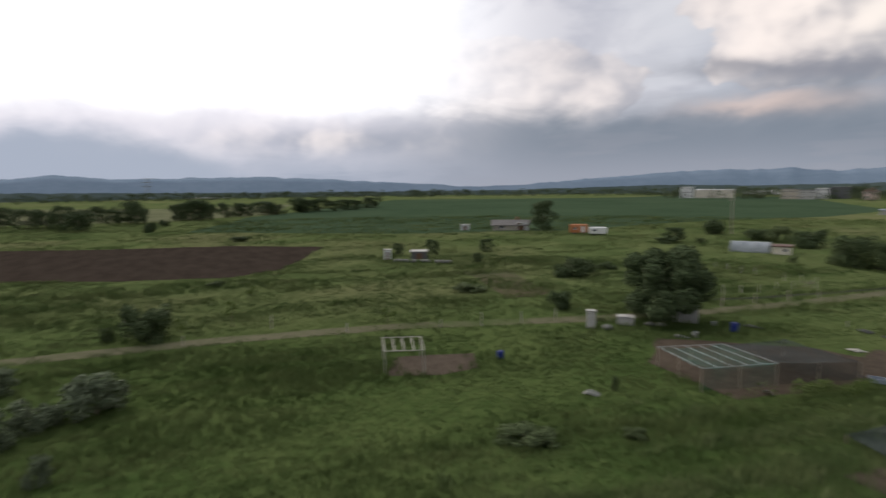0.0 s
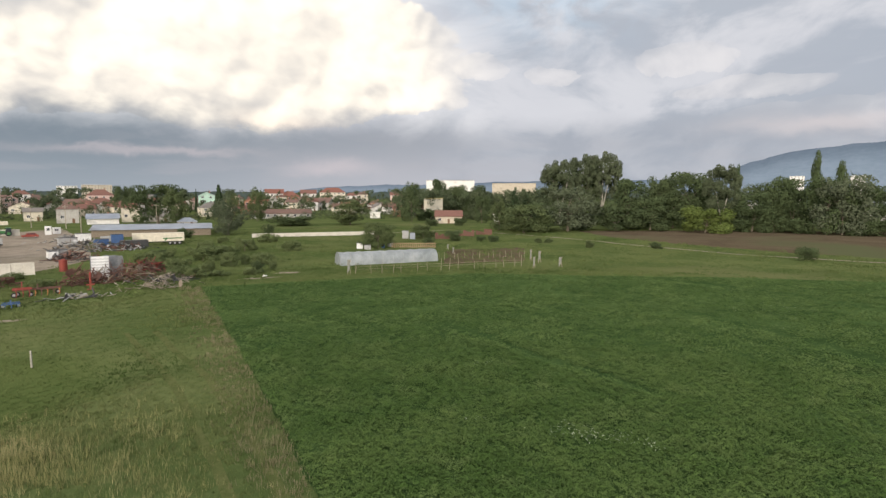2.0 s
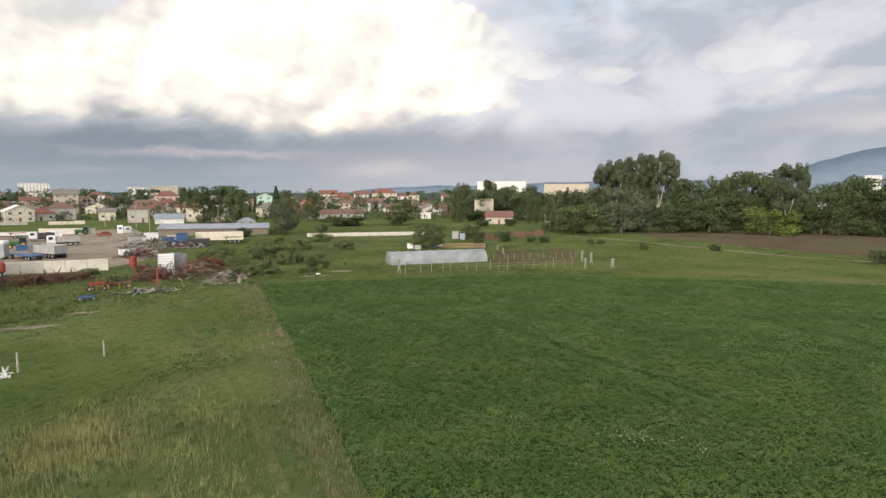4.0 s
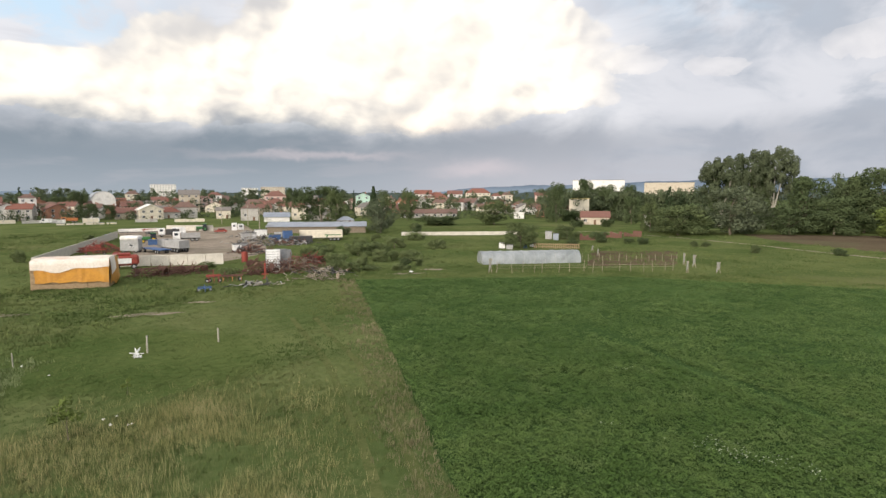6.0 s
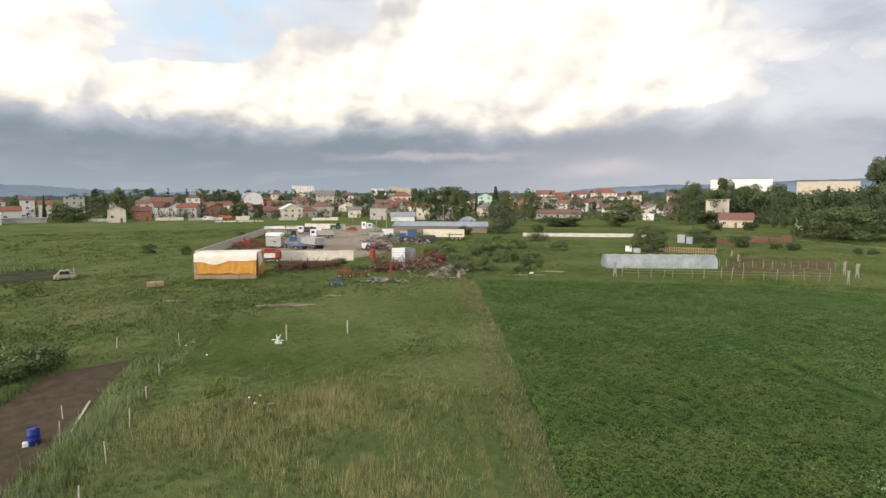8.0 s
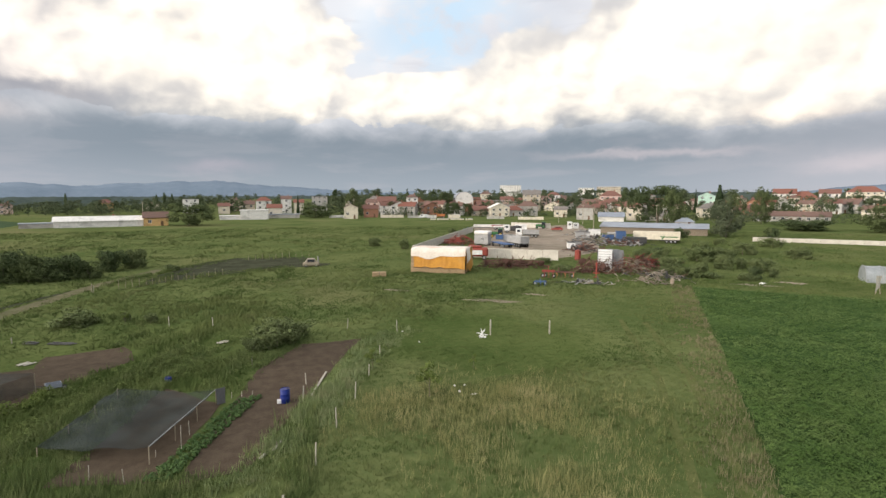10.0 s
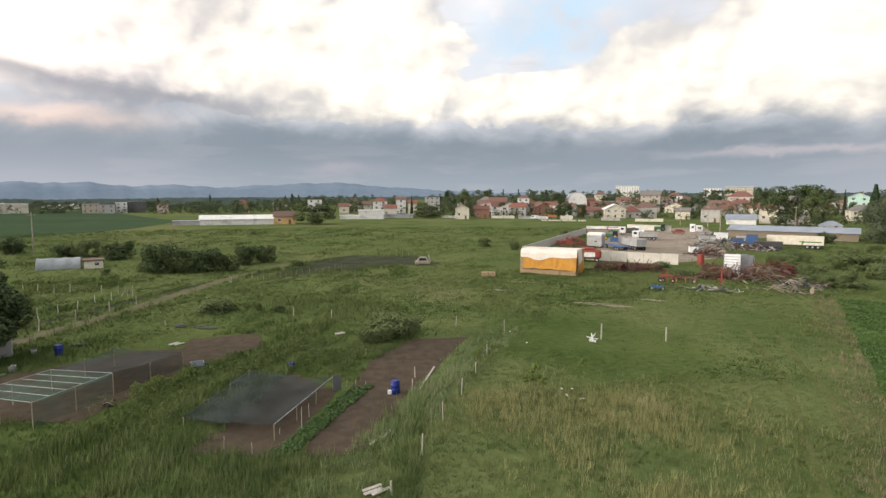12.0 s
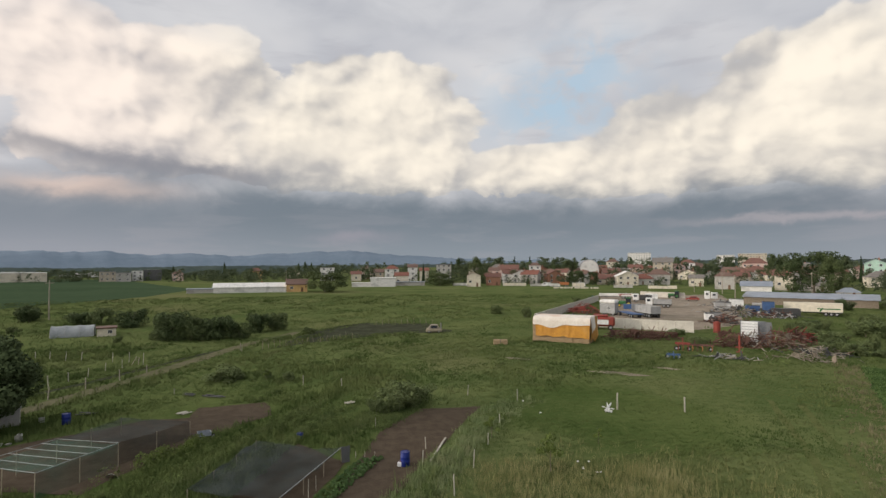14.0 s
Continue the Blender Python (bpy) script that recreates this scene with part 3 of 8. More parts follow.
def tree(kind, x, y, r, width, height, label="", category="tree", group=""):
    """A tree of a kind; the first of a kind is built, the others copy it at their own size."""
    rnd = random.Random(int(x * 31 + y * 17))
    m = at(x, y, rnd.uniform(0, 360), rise(x, y)) @ Matrix.Diagonal((width, width, height - rise(x, y), 1))
    if kind in ("broad", "dark", "grey", "bush_dark", "lime", "walnut", "big"):
        m = m @ Matrix.Diagonal((1.16, 1.16, 1.08, 1))
    names = {"bush": "bush", "bush_dark": "bush", "shrub": "shrub", "elder": "bush", "poplar": "poplar", "fir": "fir_tree", "sapling": "sapling"}
    text = label or TREE_KINDS[kind][4]
    var = "%s%d" % (kind, rnd.randrange(3))
    if var in TREES:
        ob = copy_thing(TREES[var], m @ Matrix.Diagonal((*[1 / s for s in TREES[var].scale], 1)))
        return tagged(ob, text, category, group)
    mat, count, size, shape, text0 = TREE_KINDS[kind]
    ob = thing(names.get(kind, "tree"), m, text, category, group)
    g = random.Random(var)
    lobes, stem, limb, thick = [], 0.4, 2, 0.03
    if shape == "round":
        for i in range(40):
            a, q = g.uniform(0, 6.283), 0.41 * math.sqrt(g.random())
            h = g.uniform(0.10, 0.90)
            s = g.uniform(0.08, 0.17)
            q *= 1.25 - abs(h - 0.42) * 1.0
            lobes.append((math.cos(a) * q, math.sin(a) * q, h, s, s, s * 0.8))
        stem, limb, thick = 0.5, 3, 0.022
    elif shape == "dome":
        for i in range(46):
            h = g.uniform(0.12, 0.88)
            a, q = g.uniform(0, 6.283), 0.42 * math.sqrt(g.uniform(0.15, 1.0)) * math.sqrt(max(0.08, 1 - ((h - 0.38) / 0.58) ** 2))
            s = g.uniform(0.10, 0.15)
            lobes.append((math.cos(a) * q, math.sin(a) * q, h, s, s, s))
        stem, limb, thick = 0.45, 4, 0.026
    elif shape == "lofty":
        # a high crown of clustered heads carried on long bare limbs
        for i in range(70):
            h = g.uniform(0.40, 0.95)
            a, q = g.uniform(0, 6.283), 0.45 * math.sqrt(g.uniform(0.1, 1.0)) * math.sqrt(max(0.08, 1 - ((h - 0.62) / 0.38) ** 2))
            s = g.uniform(0.055, 0.10)
            lobes.append((math.cos(a) * q, math.sin(a) * q, h, s, s, s * 0.75))
        stem, limb, thick = 0.45, 4, 0.022
    elif shape == "bush":
        for i in range(28):
            a, q = g.uniform(0, 6.283), 0.41 * math.sqrt(g.random())
            s = g.uniform(0.09, 0.19)
            lobes.append((math.cos(a) * q, math.sin(a) * q, g.uniform(0.15, 0.80) - q * 0.4, s, s, s * 1.15))
        stem, limb, thick = 0.4, 3, 0.02
    elif shape == "tall":
        for i in range(12):
            h = 0.16 + 0.8 * i / 12
            s = 0.42 * math.sin(math.pi * min(1, (h + 0.12) / 1.14)) ** 0.7
            lobes.append((g.uniform(-0.08, 0.08), g.uniform(-0.08, 0.08), h, s, s, 0.075))
        stem, limb, thick = 0.6, 1, 0.05
    elif shape == "cone":
        for i in range(11):
            h = 0.12 + 0.84 * i / 11
            s = 0.46 * (1.02 - h) + 0.02
            lobes.append((0, 0, h, s, s, 0.05))
        stem, limb, thick = 0.7, 1, 0.03
    elif shape == "thin":
        for i in range(6):
            lobes.append((g.uniform(-0.28, 0.28), g.uniform(-0.28, 0.28), g.uniform(0.35, 0.9), 0.14, 0.14, 0.09))
        stem, limb, thick = 0.6, 2, 0.014
    if shape == "lofty":
        bm = trunk_bm(0.2, 0.024, 0, var)
        for i in range(4):
            a = g.uniform(0, 6.283)
            p0, p1, p2 = Vector((0, 0, 0.18)), Vector((math.cos(a) * 0.08, math.sin(a) * 0.08, 0.42)), Vector((math.cos(a) * 0.2, math.sin(a) * 0.2, 0.74))
            rod(bm, p0, p1, 0.017, 0.013, 6)
            rod(bm, p1, p2, 0.013, 0.005, 6)
        part("trunk", bm, M["pale_bark"], ob)
    else:
        part("trunk", trunk_bm(stem, thick, limb, var, 0.22 if shape != "tall" else 0.1), M["bark"], ob)
    part("crown", leaf_mesh("crown", M[mat], lobes, count, size, g.randrange(9999)), M[mat], ob)
    TREES[var] = ob
    return ob


TREE_KINDS = {
    "broad": ("leaf", 6400, 0.0205, "round", "broad green deciduous tree in full leaf"),
    "dark": ("leaf_dark", 6400, 0.0205, "round", "dark green dense deciduous tree"),
    "big": ("leaf_big", 20000, 0.0125, "lofty", "very tall broad tree with pale trunks and grey-green crown"),
    "walnut": ("leaf_dark", 26000, 0.017, "dome", "large dark walnut tree over garden sheds"),
    "grey": ("leaf_grey", 6800, 0.018, "round", "grey-green willow-like tree with airy crown"),
    "lime": ("leaf_lime", 6500, 0.025, "bush", "bright yellow-green bushy tree"),
    "bush": ("leaf", 5200, 0.028, "bush", "green leafy bush in the grass"),
    "bush_dark": ("leaf_dark", 5400, 0.028, "bush", "dark green dense bush in the grass"),
    "shrub": ("leaf_shrub", 3600, 0.030, "bush", "rough light green shrub in rank grass"),
    "poplar": ("leaf_dark", 2600, 0.036, "tall", "tall narrow dark poplar"),
    "fir": ("leaf_fir", 2400, 0.040, "cone", "dark green pointed fir tree"),
    "sapling": ("leaf_lime", 420, 0.036, "thin", "slim young fruit tree with sparse leaves"),
    "elder": ("leaf_pale", 3200, 0.036, "bush", "bush with pale silvery blossom and leaves"),
}


def tree_mass(name, mat, rows, per, label, seed):
    """Many far trees that nobody could count, as one mesh of leaf clumps."""
    g = random.Random(seed)
    lobes, sizes = [], []
    for x, y, w, h in rows:
        z = rise(x, y)
        slim = h > w * 1.5
        for i in range(13):
            a, q = g.uniform(0, 6.283), w * 0.38 * math.sqrt(g.random())
            t = g.uniform(0.05, 0.90)
            s = w * g.uniform(0.10, 0.20) * (1.15 - 0.6 * t if slim else 1.0)
            lobes.append((x + math.cos(a) * q * (1.1 - t * 0.7), y + math.sin(a) * q * (1.1 - t * 0.7), z + h * t, s, s, h * g.uniform(0.07, 0.13)))
            sizes.append(min(0.56, max(0.36, 0.055 * h)) * g.uniform(0.8, 1.2))
    ob = new(name, leaf_mesh(name, mat, lobes, per * len(rows), np.array(sizes), seed))
    return tagged(ob, label, "trees", kind="stuff")


def trees(kind, group, *rows):
    for row in rows:
        tree(kind, *row, group=group)


# the belt beyond the crop
trees("big", "tree belt", (256.06, 58.37, -77.28, 15.82, 30.77), (252.98, 66.82, -75.33, 16.65, 29.74), (244.9, 74.52, -73.2, 16.41, 27.03), (219.18, 8.37, -88.13, 12.57, 22.33))
trees("dark", "tree belt", (195.83, 72.88, -69.89, 20.94, 9.71), (227.36, 41.29, -80, 15.96, 18.51), (247.26, 31.68, -82.98, 13.26, 19.82), (240.12, 20, -85.53, 16.88, 21.26), (245.28, -9.99, -92.62, 16.58, 19.26),
      (231.28, -23.68, -96.15, 16.12, 18.71), (231.2, -34.57, -98.81, 11.82, 16.32), (232.29, -46.85, -101.7, 14.17, 17.73))
trees("grey", "tree belt", (197.43, 57.23, -74.15, 20.04, 15.32), (227.32, -28, -97.33, 15.43, 20.06))
trees("dark", "tree belt", (248.77, 76.55, -73.02, 14.29, 22.7), (252.98, 66.82, -75.33, 12.73, 23.43), (213.41, 43.42, -78.81, 16.26, 8.6), (220.06, 32.28, -81.96, 15.99, 11.91), (232.32, -1.41, -90.65, 14.52, 13.46), (240.74, 26.56, -83.99, 16.93, 12.78), (239.95, -14.23, -93.69, 14.11, 14.53), (238.13, -56.75, -103.69, 13.77, 16.29))
trees("lime", "tree belt", (216.31, 13.21, -86.83, 15.42, 10.01))
trees("poplar", "poplars", (252.48, -22.06, -95.27, 4.84, 31.22), (254.14, 4.24, -89.32, 3.26, 26.71), (257.6, 31.7, -83.25, 2.52, 22.78), (258.97, 29.44, -83.78, 2.28, 21.58), (254.48, 36.86, -82.02, 2.08, 22.51), (257.55, -30.55, -97.04, 5.98, 27.45))
trees("bush_dark", "tree belt", (206.79, 54.51, -75.54, 8.24, 7.63), (221.4, 43.95, -79.07, 10.5, 6.16), (227.72, 33.38, -81.96, 12.41, 7.93), (229.61, 3.16, -89.52, 9.16, 6.22), (229.15, -8.43, -92.41, 10.37, 6.84), (226.68, -15.9, -94.32, 8.22, 5.67), (224.93, -34.36, -99, 9.98, 6.1), (224.74, -43.9, -101.36, 11.06, 7.2))
# ---- houses ----
def paint(name, c, rough=0.7, metal=0.0, dirt=0.25, scale=1.2):
    b = tuple(v * (1 - dirt) for v in c)
    return material(name, c, b, rough, scale, scale * 9, 0.1, metal, third=tuple(v * (1 - dirt * 1.4) for v in c))


for key, c in (("white", (0.74, 0.72, 0.68)), ("cream", (0.66, 0.60, 0.48)), ("beige", (0.48, 0.42, 0.33)), ("pink", (0.62, 0.46, 0.40)),
               ("ochre", (0.62, 0.40, 0.17)), ("brick", (0.34, 0.17, 0.11)), ("mint", (0.42, 0.60, 0.50)), ("stucco", (0.44, 0.42, 0.38)),
               ("slate", (0.12, 0.12, 0.12)), ("yellow", (0.70, 0.56, 0.22))):
    M[key] = paint(key + "_render", c)
for key, a, b in (("tile", (0.185, 0.090, 0.068), (0.135, 0.070, 0.055)), ("tile_old", (0.165, 0.100, 0.078), (0.115, 0.076, 0.062)),
                  ("tile_grey", (0.20, 0.18, 0.16), (0.13, 0.12, 0.11)), ("tile_bright", (0.21, 0.086, 0.060), (0.155, 0.068, 0.050))):
    M[key] = material(key, a, b, 0.85, 0.8, 9.0, 0.4, stretch=(1, 3, 1))
M["sheet"] = material("galvanised_sheet", (0.24, 0.27, 0.31), (0.32, 0.35, 0.40), 0.45, 0.3, 3.0, 0.1, 0.4, third=(0.20, 0.21, 0.22))
M["pane"] = glassy("window_glass", (0.03, 0.035, 0.045))
M["frame"] = paint("window_frame", (0.66, 0.65, 0.62), 0.6)
M["door"] = paint("brown_door", (0.16, 0.09, 0.05), 0.6)

UNIT = {}


def unit_window():
    if "win" not in UNIT:
        bm = bmesh.new()
        for a in ((-0.5, 0.5, -0.05, 0.05, 0.0, 0.08), (-0.5, 0.5, -0.05, 0.05, 0.92, 1.0), (-0.5, -0.42, -0.05, 0.05, 0.08, 0.92), (0.42, 0.5, -0.05, 0.05, 0.08, 0.92), (-0.03, 0.03, -0.04, 0.04, 0.08, 0.92)):
            box(bm, *a)
        me = bpy.data.meshes.new("window")
        bm.to_mesh(me)
        bm.free()
        me.materials.append(M["frame"])
        gl = bpy.data.meshes.new("pane")
        bm = bm_box(-0.42, 0.42, -0.02, 0.02, 0.08, 0.92)
        bm.to_mesh(gl)
        bm.free()
        gl.materials.append(M["pane"])
        UNIT["win"] = (me, gl)
    return UNIT["win"]


def window(parent, x, y, z, w, h, turn=0.0):
    fr, gl = unit_window()
    ob = part("window", fr, None, parent, m=pose(x, y, z, 0, 0, turn) @ Matrix.Diagonal((w, 1, h, 1)))
    part("pane", gl, None, ob)
    return ob


def house(x, y, r, w, h, wall="white", roof="tile", kind="hip", storeys=2, depth=None, turn=0.0, label="", group="houses of the town", base=0.0, pitch=None, glazed=True):
    """A house whose near wall stands at x, y; the roof is hipped, gabled (ridge across or towards the view) or flat."""
    rnd = random.Random(int(x * 7 + y * 13))
    base = rise(x, y)
    h -= base
    depth = depth or min(14.0, max(6.0, w * 0.8))
    text = label or "%s-walled house with %s roof at the town's edge" % (wall, {"tile": "red tile", "tile_old": "old brown tile", "tile_grey": "grey tile", "tile_bright": "bright red tile", "sheet": "sheet metal", "slate": "dark flat", "white": "flat white"}[roof])
    ob = thing("house", at(x, y, r + turn, base), text, "house", group)
    slope_h = 0.0 if kind == "flat" else (pitch or min(h * 0.42, 0.30 * min(w, depth)))
    e = h - slope_h
    a, b, o = w / 2, depth, 0.45
    if kind == "flat":
        part("wall", bm_box(-a, a, 0, b, 0, e - 0.3), M[wall], ob)
        part("roof", bm_box(-a - 0.25, a + 0.25, -0.25, b + 0.25, e - 0.3, e), M[roof], ob)
    else:
        vs = [(-a, 0, 0), (a, 0, 0), (a, b, 0), (-a, b, 0), (-a, 0, e), (a, 0, e), (a, b, e), (-a, b, e)]
        fs = [(0, 1, 5, 4), (1, 2, 6, 5), (2, 3, 7, 6), (3, 0, 4, 7), (3, 2, 1, 0)]
        A, Bk = a + o, b + o
        t = 0.18
        if kind == "hip":
            q = min(a, b / 2) * 0.85
            up = [(-a + q, b / 2, h), (a - q, b / 2, h)] if w >= depth else [(0, q, h), (0, b - q, h)]
            rim = [(-A, -o, e - t), (A, -o, e - t), (A, Bk, e - t), (-A, Bk, e - t)]
            rf = [(0, 1, 5, 4), (2, 3, 4, 5), (1, 2, 5), (3, 0, 4)] if w >= depth else [(0, 1, 4), (1, 2, 5, 4), (2, 3, 5), (3, 0, 4, 5)]
            rv = rim + up
            rf.append((3, 2, 1, 0))
        elif kind == "gable":  # the ridge runs across the view
            rv = [(-A, -o, e - t), (A, -o, e - t), (A, Bk, e - t), (-A, Bk, e - t), (-A, b / 2, h), (A, b / 2, h)]
            rv += [(v[0], v[1], v[2] - 0.2) for v in rv]
            rf = [(0, 1, 5, 4), (2, 3, 4, 5), (7, 6, 10, 11), (9, 8, 11, 10), (0, 6, 7, 1), (2, 8, 9, 3), (0, 4, 10, 6), (4, 3, 9, 10), (1, 7, 11, 5), (5, 11, 8, 2)]
            vs += [(-a, b / 2, h - 0.2), (a, b / 2, h - 0.2)]
            fs += [(7, 4, 8), (5, 6, 9)]
        else:  # the gable faces the view
            rv = [(-A, -o, e - t), (0, -o, h), (A, -o, e - t), (-A, Bk, e - t), (0, Bk, h), (A, Bk, e - t)]
            rv += [(v[0], v[1], v[2] - 0.2) for v in rv]
            rf = [(0, 1, 4, 3), (1, 2, 5, 4), (6, 9, 10, 7), (7, 10, 11, 8), (0, 6, 7, 1), (1, 7, 8, 2), (0, 3, 9, 6), (2, 8, 11, 5), (3, 4, 10, 9), (4, 5, 11, 10)]
            vs += [(0, 0, h - 0.2), (0, b, h - 0.2)]
            fs += [(4, 5, 8), (6, 7, 9)]
        part("wall", mesh_of("wall", vs, fs, M[wall]), M[wall], ob)
        part("roof", mesh_of("roof", rv, rf, M[roof]), M[roof], ob)
        if rnd.random() < 0.7:
            part("chimney", bm_box(a * 0.3, a * 0.3 + 0.6, b * 0.55, b * 0.55 + 0.6, e, h + 0.7, 0.03), M["brick"], ob)
    n = max(1, int(w / 3.4))
    storeys = max(1, round(e / 3.0)) if storeys > 1 else 1
    fl = e / storeys
    for s in range(storeys if glazed else 0):
        for i in range(n):
            if s == 0 and i == n // 2 and kind != "flat" and n > 1:
                part("door", bm_box(-0.5, 0.5, -0.06, 0.04, 0, 2.1, 0.02), M["door"], ob, m=pose((i + 0.5) * w / n - a, 0, 0))
                continue
            window(ob, (i + 0.5) * w / n - a, -0.03, s * fl + fl * 0.33, min(1.4, w / n * 0.5), min(1.4, fl * 0.48))
        window(ob, -a - 0.03, depth * 0.5, s * fl + fl * 0.33, 1.3, min(1.5, fl * 0.48), 90)
        window(ob, a + 0.03, depth * 0.5, s * fl + fl * 0.33, 1.3, min(1.5, fl * 0.48), 90)
    return ob


# the row that faces the meadow
house(31.01, 382.62, -4.64, 5.17, 6.97, "brick", "tile", "gable", 1)
house(36.7, 377.22, -5.57, 5.24, 6.36, "brick", "tile", "gable", 1, label="red-brown walled house with red tile roof")
house(53.32, 434.13, -7.01, 12.82, 11.68, "pink", "tile", "gable", 2)
house(49.54, 375.24, -7.53, 12.04, 6.84, "beige", "tile_grey", "hip", 1)
house(66, 381.65, -9.83, 10.05, 8.5, "white", "tile_old", "gable", 2)
house(62.23, 373.44, -9.47, 7.87, 13.68, "white", "tile_old", "hip", 3)
house(70.35, 355.5, -11.21, 6.03, 5.6, "stucco", "tile_grey", "flat", 1, label="low grey shed with flat roof")
house(76.09, 350.05, -12.28, 3.19, 5.6, "brick", "tile", "front", 1)
house(84.77, 341.82, -13.95, 8.38, 8.4, "white", "tile_old", "gable", 2, turn=-18)
house(123.57, 402.01, -17.11, 22.89, 9.74, "beige", "tile_grey", "gable", 1, label="long beige hall with grey-green roof", glazed=False)
house(97.96, 329.31, -16.59, 11.65, 6.54, "beige", "tile", "gable", 1)
house(107.44, 320.32, -18.57, 11.85, 8.41, "cream", "white", "front", 2, turn=12, label="cream gabled house with pale sheet roof")
house(126.63, 324.18, -21.37, 12.75, 9.5, "stucco", "tile_old", "hip", 1)
house(149.54, 375.04, -21.77, 12.69, 16.97, "beige", "tile_grey", "gable", 3)
house(166.48, 404.43, -22.4, 10.03, 12.83, "white", "tile_old", "gable", 2)
house(165.92, 386.43, -23.27, 7.51, 12.82, "pink", "tile", "front", 2)
house(177.49, 399.71, -23.97, 9.84, 15.75, "white", "tile", "hip", 3)
house(138.32, 450.2, -17.1, 9.55, 16.65, "cream", "tile_old", "hip", 4)
house(302.17, 848.35, -19.62, 33.5, 29.72, "white", "white", "flat", 6, label="far white apartment block with flat roof")
house(365.3, 712.32, -27.17, 20.94, 23.97, "white", "white", "flat", 5, label="far white apartment block with flat roof")
house(416.47, 741.58, -29.34, 34.08, 26.5, "beige", "white", "flat", 6, label="far beige apartment block with flat roof")
house(207.13, 365.97, -29.55, 15.28, 16.56, "pink", "tile", "hip", 3, label="pink three-storey house with red hipped roof")
house(138.29, 271.04, -27.08, 8.56, 8.62, "stucco", "tile_old", "hip", 1)
house(141.7, 249.6, -29.64, 12.14, 4.55, "white", "sheet", "gable", 1, label="long low white shed with sheet roof", glazed=False)
house(159.2, 257.7, -31.76, 7.39, 8.86, "cream", "tile", "hip", 1)
house(140.45, 305.83, -24.71, 7.66, 6.63, "cream", "tile_grey", "gable", 1)
house(233.61, 297.77, -38.17, 9.55, 15.14, "mint", "sheet", "front", 2, label="mint green gabled house behind trees")
house(264.37, 293.82, -42.04, 7.25, 10.86, "brick", "tile_bright", "front", 2)
house(352.49, 360.83, -44.38, 15.42, 18.59, "white", "tile_bright", "gable", 3)
house(361.21, 352.09, -45.78, 17.47, 16.55, "brick", "tile_bright", "hip", 3)
house(378.67, 345.8, -47.65, 13.54, 18.17, "white", "tile", "gable", 3)
house(386.22, 324.41, -50.02, 22.37, 20.1, "cream", "tile_bright", "hip", 3)
house(299.1, 270.99, -47.88, 9.02, 10.84, "white", "tile", "gable", 2)
house(227.62, 228.46, -44.97, 32.35, 5.27, "stucco", "tile_old", "gable", 1, depth=8, label="long low building with old brown tile roof")
house(343.61, 270.28, -51.87, 8.75, 15.12, "white", "tile", "hip", 3)
house(375.76, 283.59, -53.01, 9.36, 16.26, "cream", "tile_old", "hip", 3)
house(350.06, 232.68, -56.46, 8.99, 15.83, "pink", "tile", "gable", 3)
house(339.92, 217.45, -57.46, 8.57, 13.3, "cream", "tile_old", "hip", 2)
house(260.48, 149.43, -60.26, 10.17, 11.64, "cream", "yellow", "flat", 2, label="cream house with flat yellow-edged roof", glazed=False)
house(227.18, 122.24, -61.83, 12.46, 6.03, "beige", "tile", "gable", 1, label="low shed with bright red roof")
house(259.2, 187.15, -54.25, 5.71, 3.54, "white", "white", "flat", 1, depth=3, label="small white flat-roofed kiosk in the meadow", glazed=False)
house(234.95, 101.8, -66.7, 2.23, 4.84, "white", "tile_old", "flat", 1, depth=3, label="small white garden hut before trees")
house(618.48, 328.46, -62.07, 60.55, 32.72, "white", "slate", "flat", 3, depth=40, label="large white warehouse far behind trees", glazed=False)
house(670.36, 263.33, -68.6, 55.78, 29.77, "beige", "slate", "flat", 2, depth=40, label="large beige warehouse far behind trees", glazed=False)
house(330.13, -2.94, -90.72, 8.7, 12.33, "white", "sheet", "gable", 1)
house(898.08, -59.82, -93.89, 16.93, 41.1, "white", "white", "flat", 7, label="far white apartment block with flat roof")
house(891.08, -126.24, -98.14, 15.27, 40.59, "white", "white", "flat", 7, label="far white apartment block with flat roof")
house(325.19, -55.79, -99.95, 14.43, 10.93, "stucco", "sheet", "gable", 1)
house(350.22, 45.07, -82.86, 6.24, 13.48, "white", "sheet", "gable", 1)
# towards the west
house(17.2, 308.47, -3.2, 7.58, 8.2, "cream", "tile_old", "front", 1)
house(19.41, 352.46, -3.16, 6.11, 12.24, "beige", "tile_grey", "front", 3)
house(29.61, 324.84, -5.22, 8.3, 7.31, "brick", "tile", "gable", 1, label="red-brown walled house with red tile roof")
house(38.73, 393.08, -5.63, 8, 12.61, "white", "tile_grey", "hip", 3)
house(43.07, 358.81, -6.85, 11.67, 12.25, "pink", "tile", "gable", 2)
house(-12.38, 361.18, 1.96, 5.89, 10.38, "cream", "tile_bright", "gable", 2)
house(-20.83, 377.62, 3.16, 6.54, 12.58, "white", "tile_old", "gable", 3)
house(0.56, 386.59, -0.09, 10.26, 12.59, "stucco", "slate", "flat", 3, label="grey unfinished concrete house with flat roof")
house(-33.43, 359.84, 5.31, 9.13, 11.84, "white", "tile_bright", "hip", 2)
house(-43.86, 367.18, 6.81, 8.54, 9.58, "beige", "tile_old", "gable", 2)
house(-25.19, 335.25, 4.3, 8.19, 7.8, "cream", "tile_bright", "gable", 1)
house(-56.44, 399.43, 8.04, 8.05, 10.94, "pink", "tile_old", "hip", 2)
house(-58.91, 373.58, 8.96, 6.77, 8, "cream", "tile", "gable", 1)
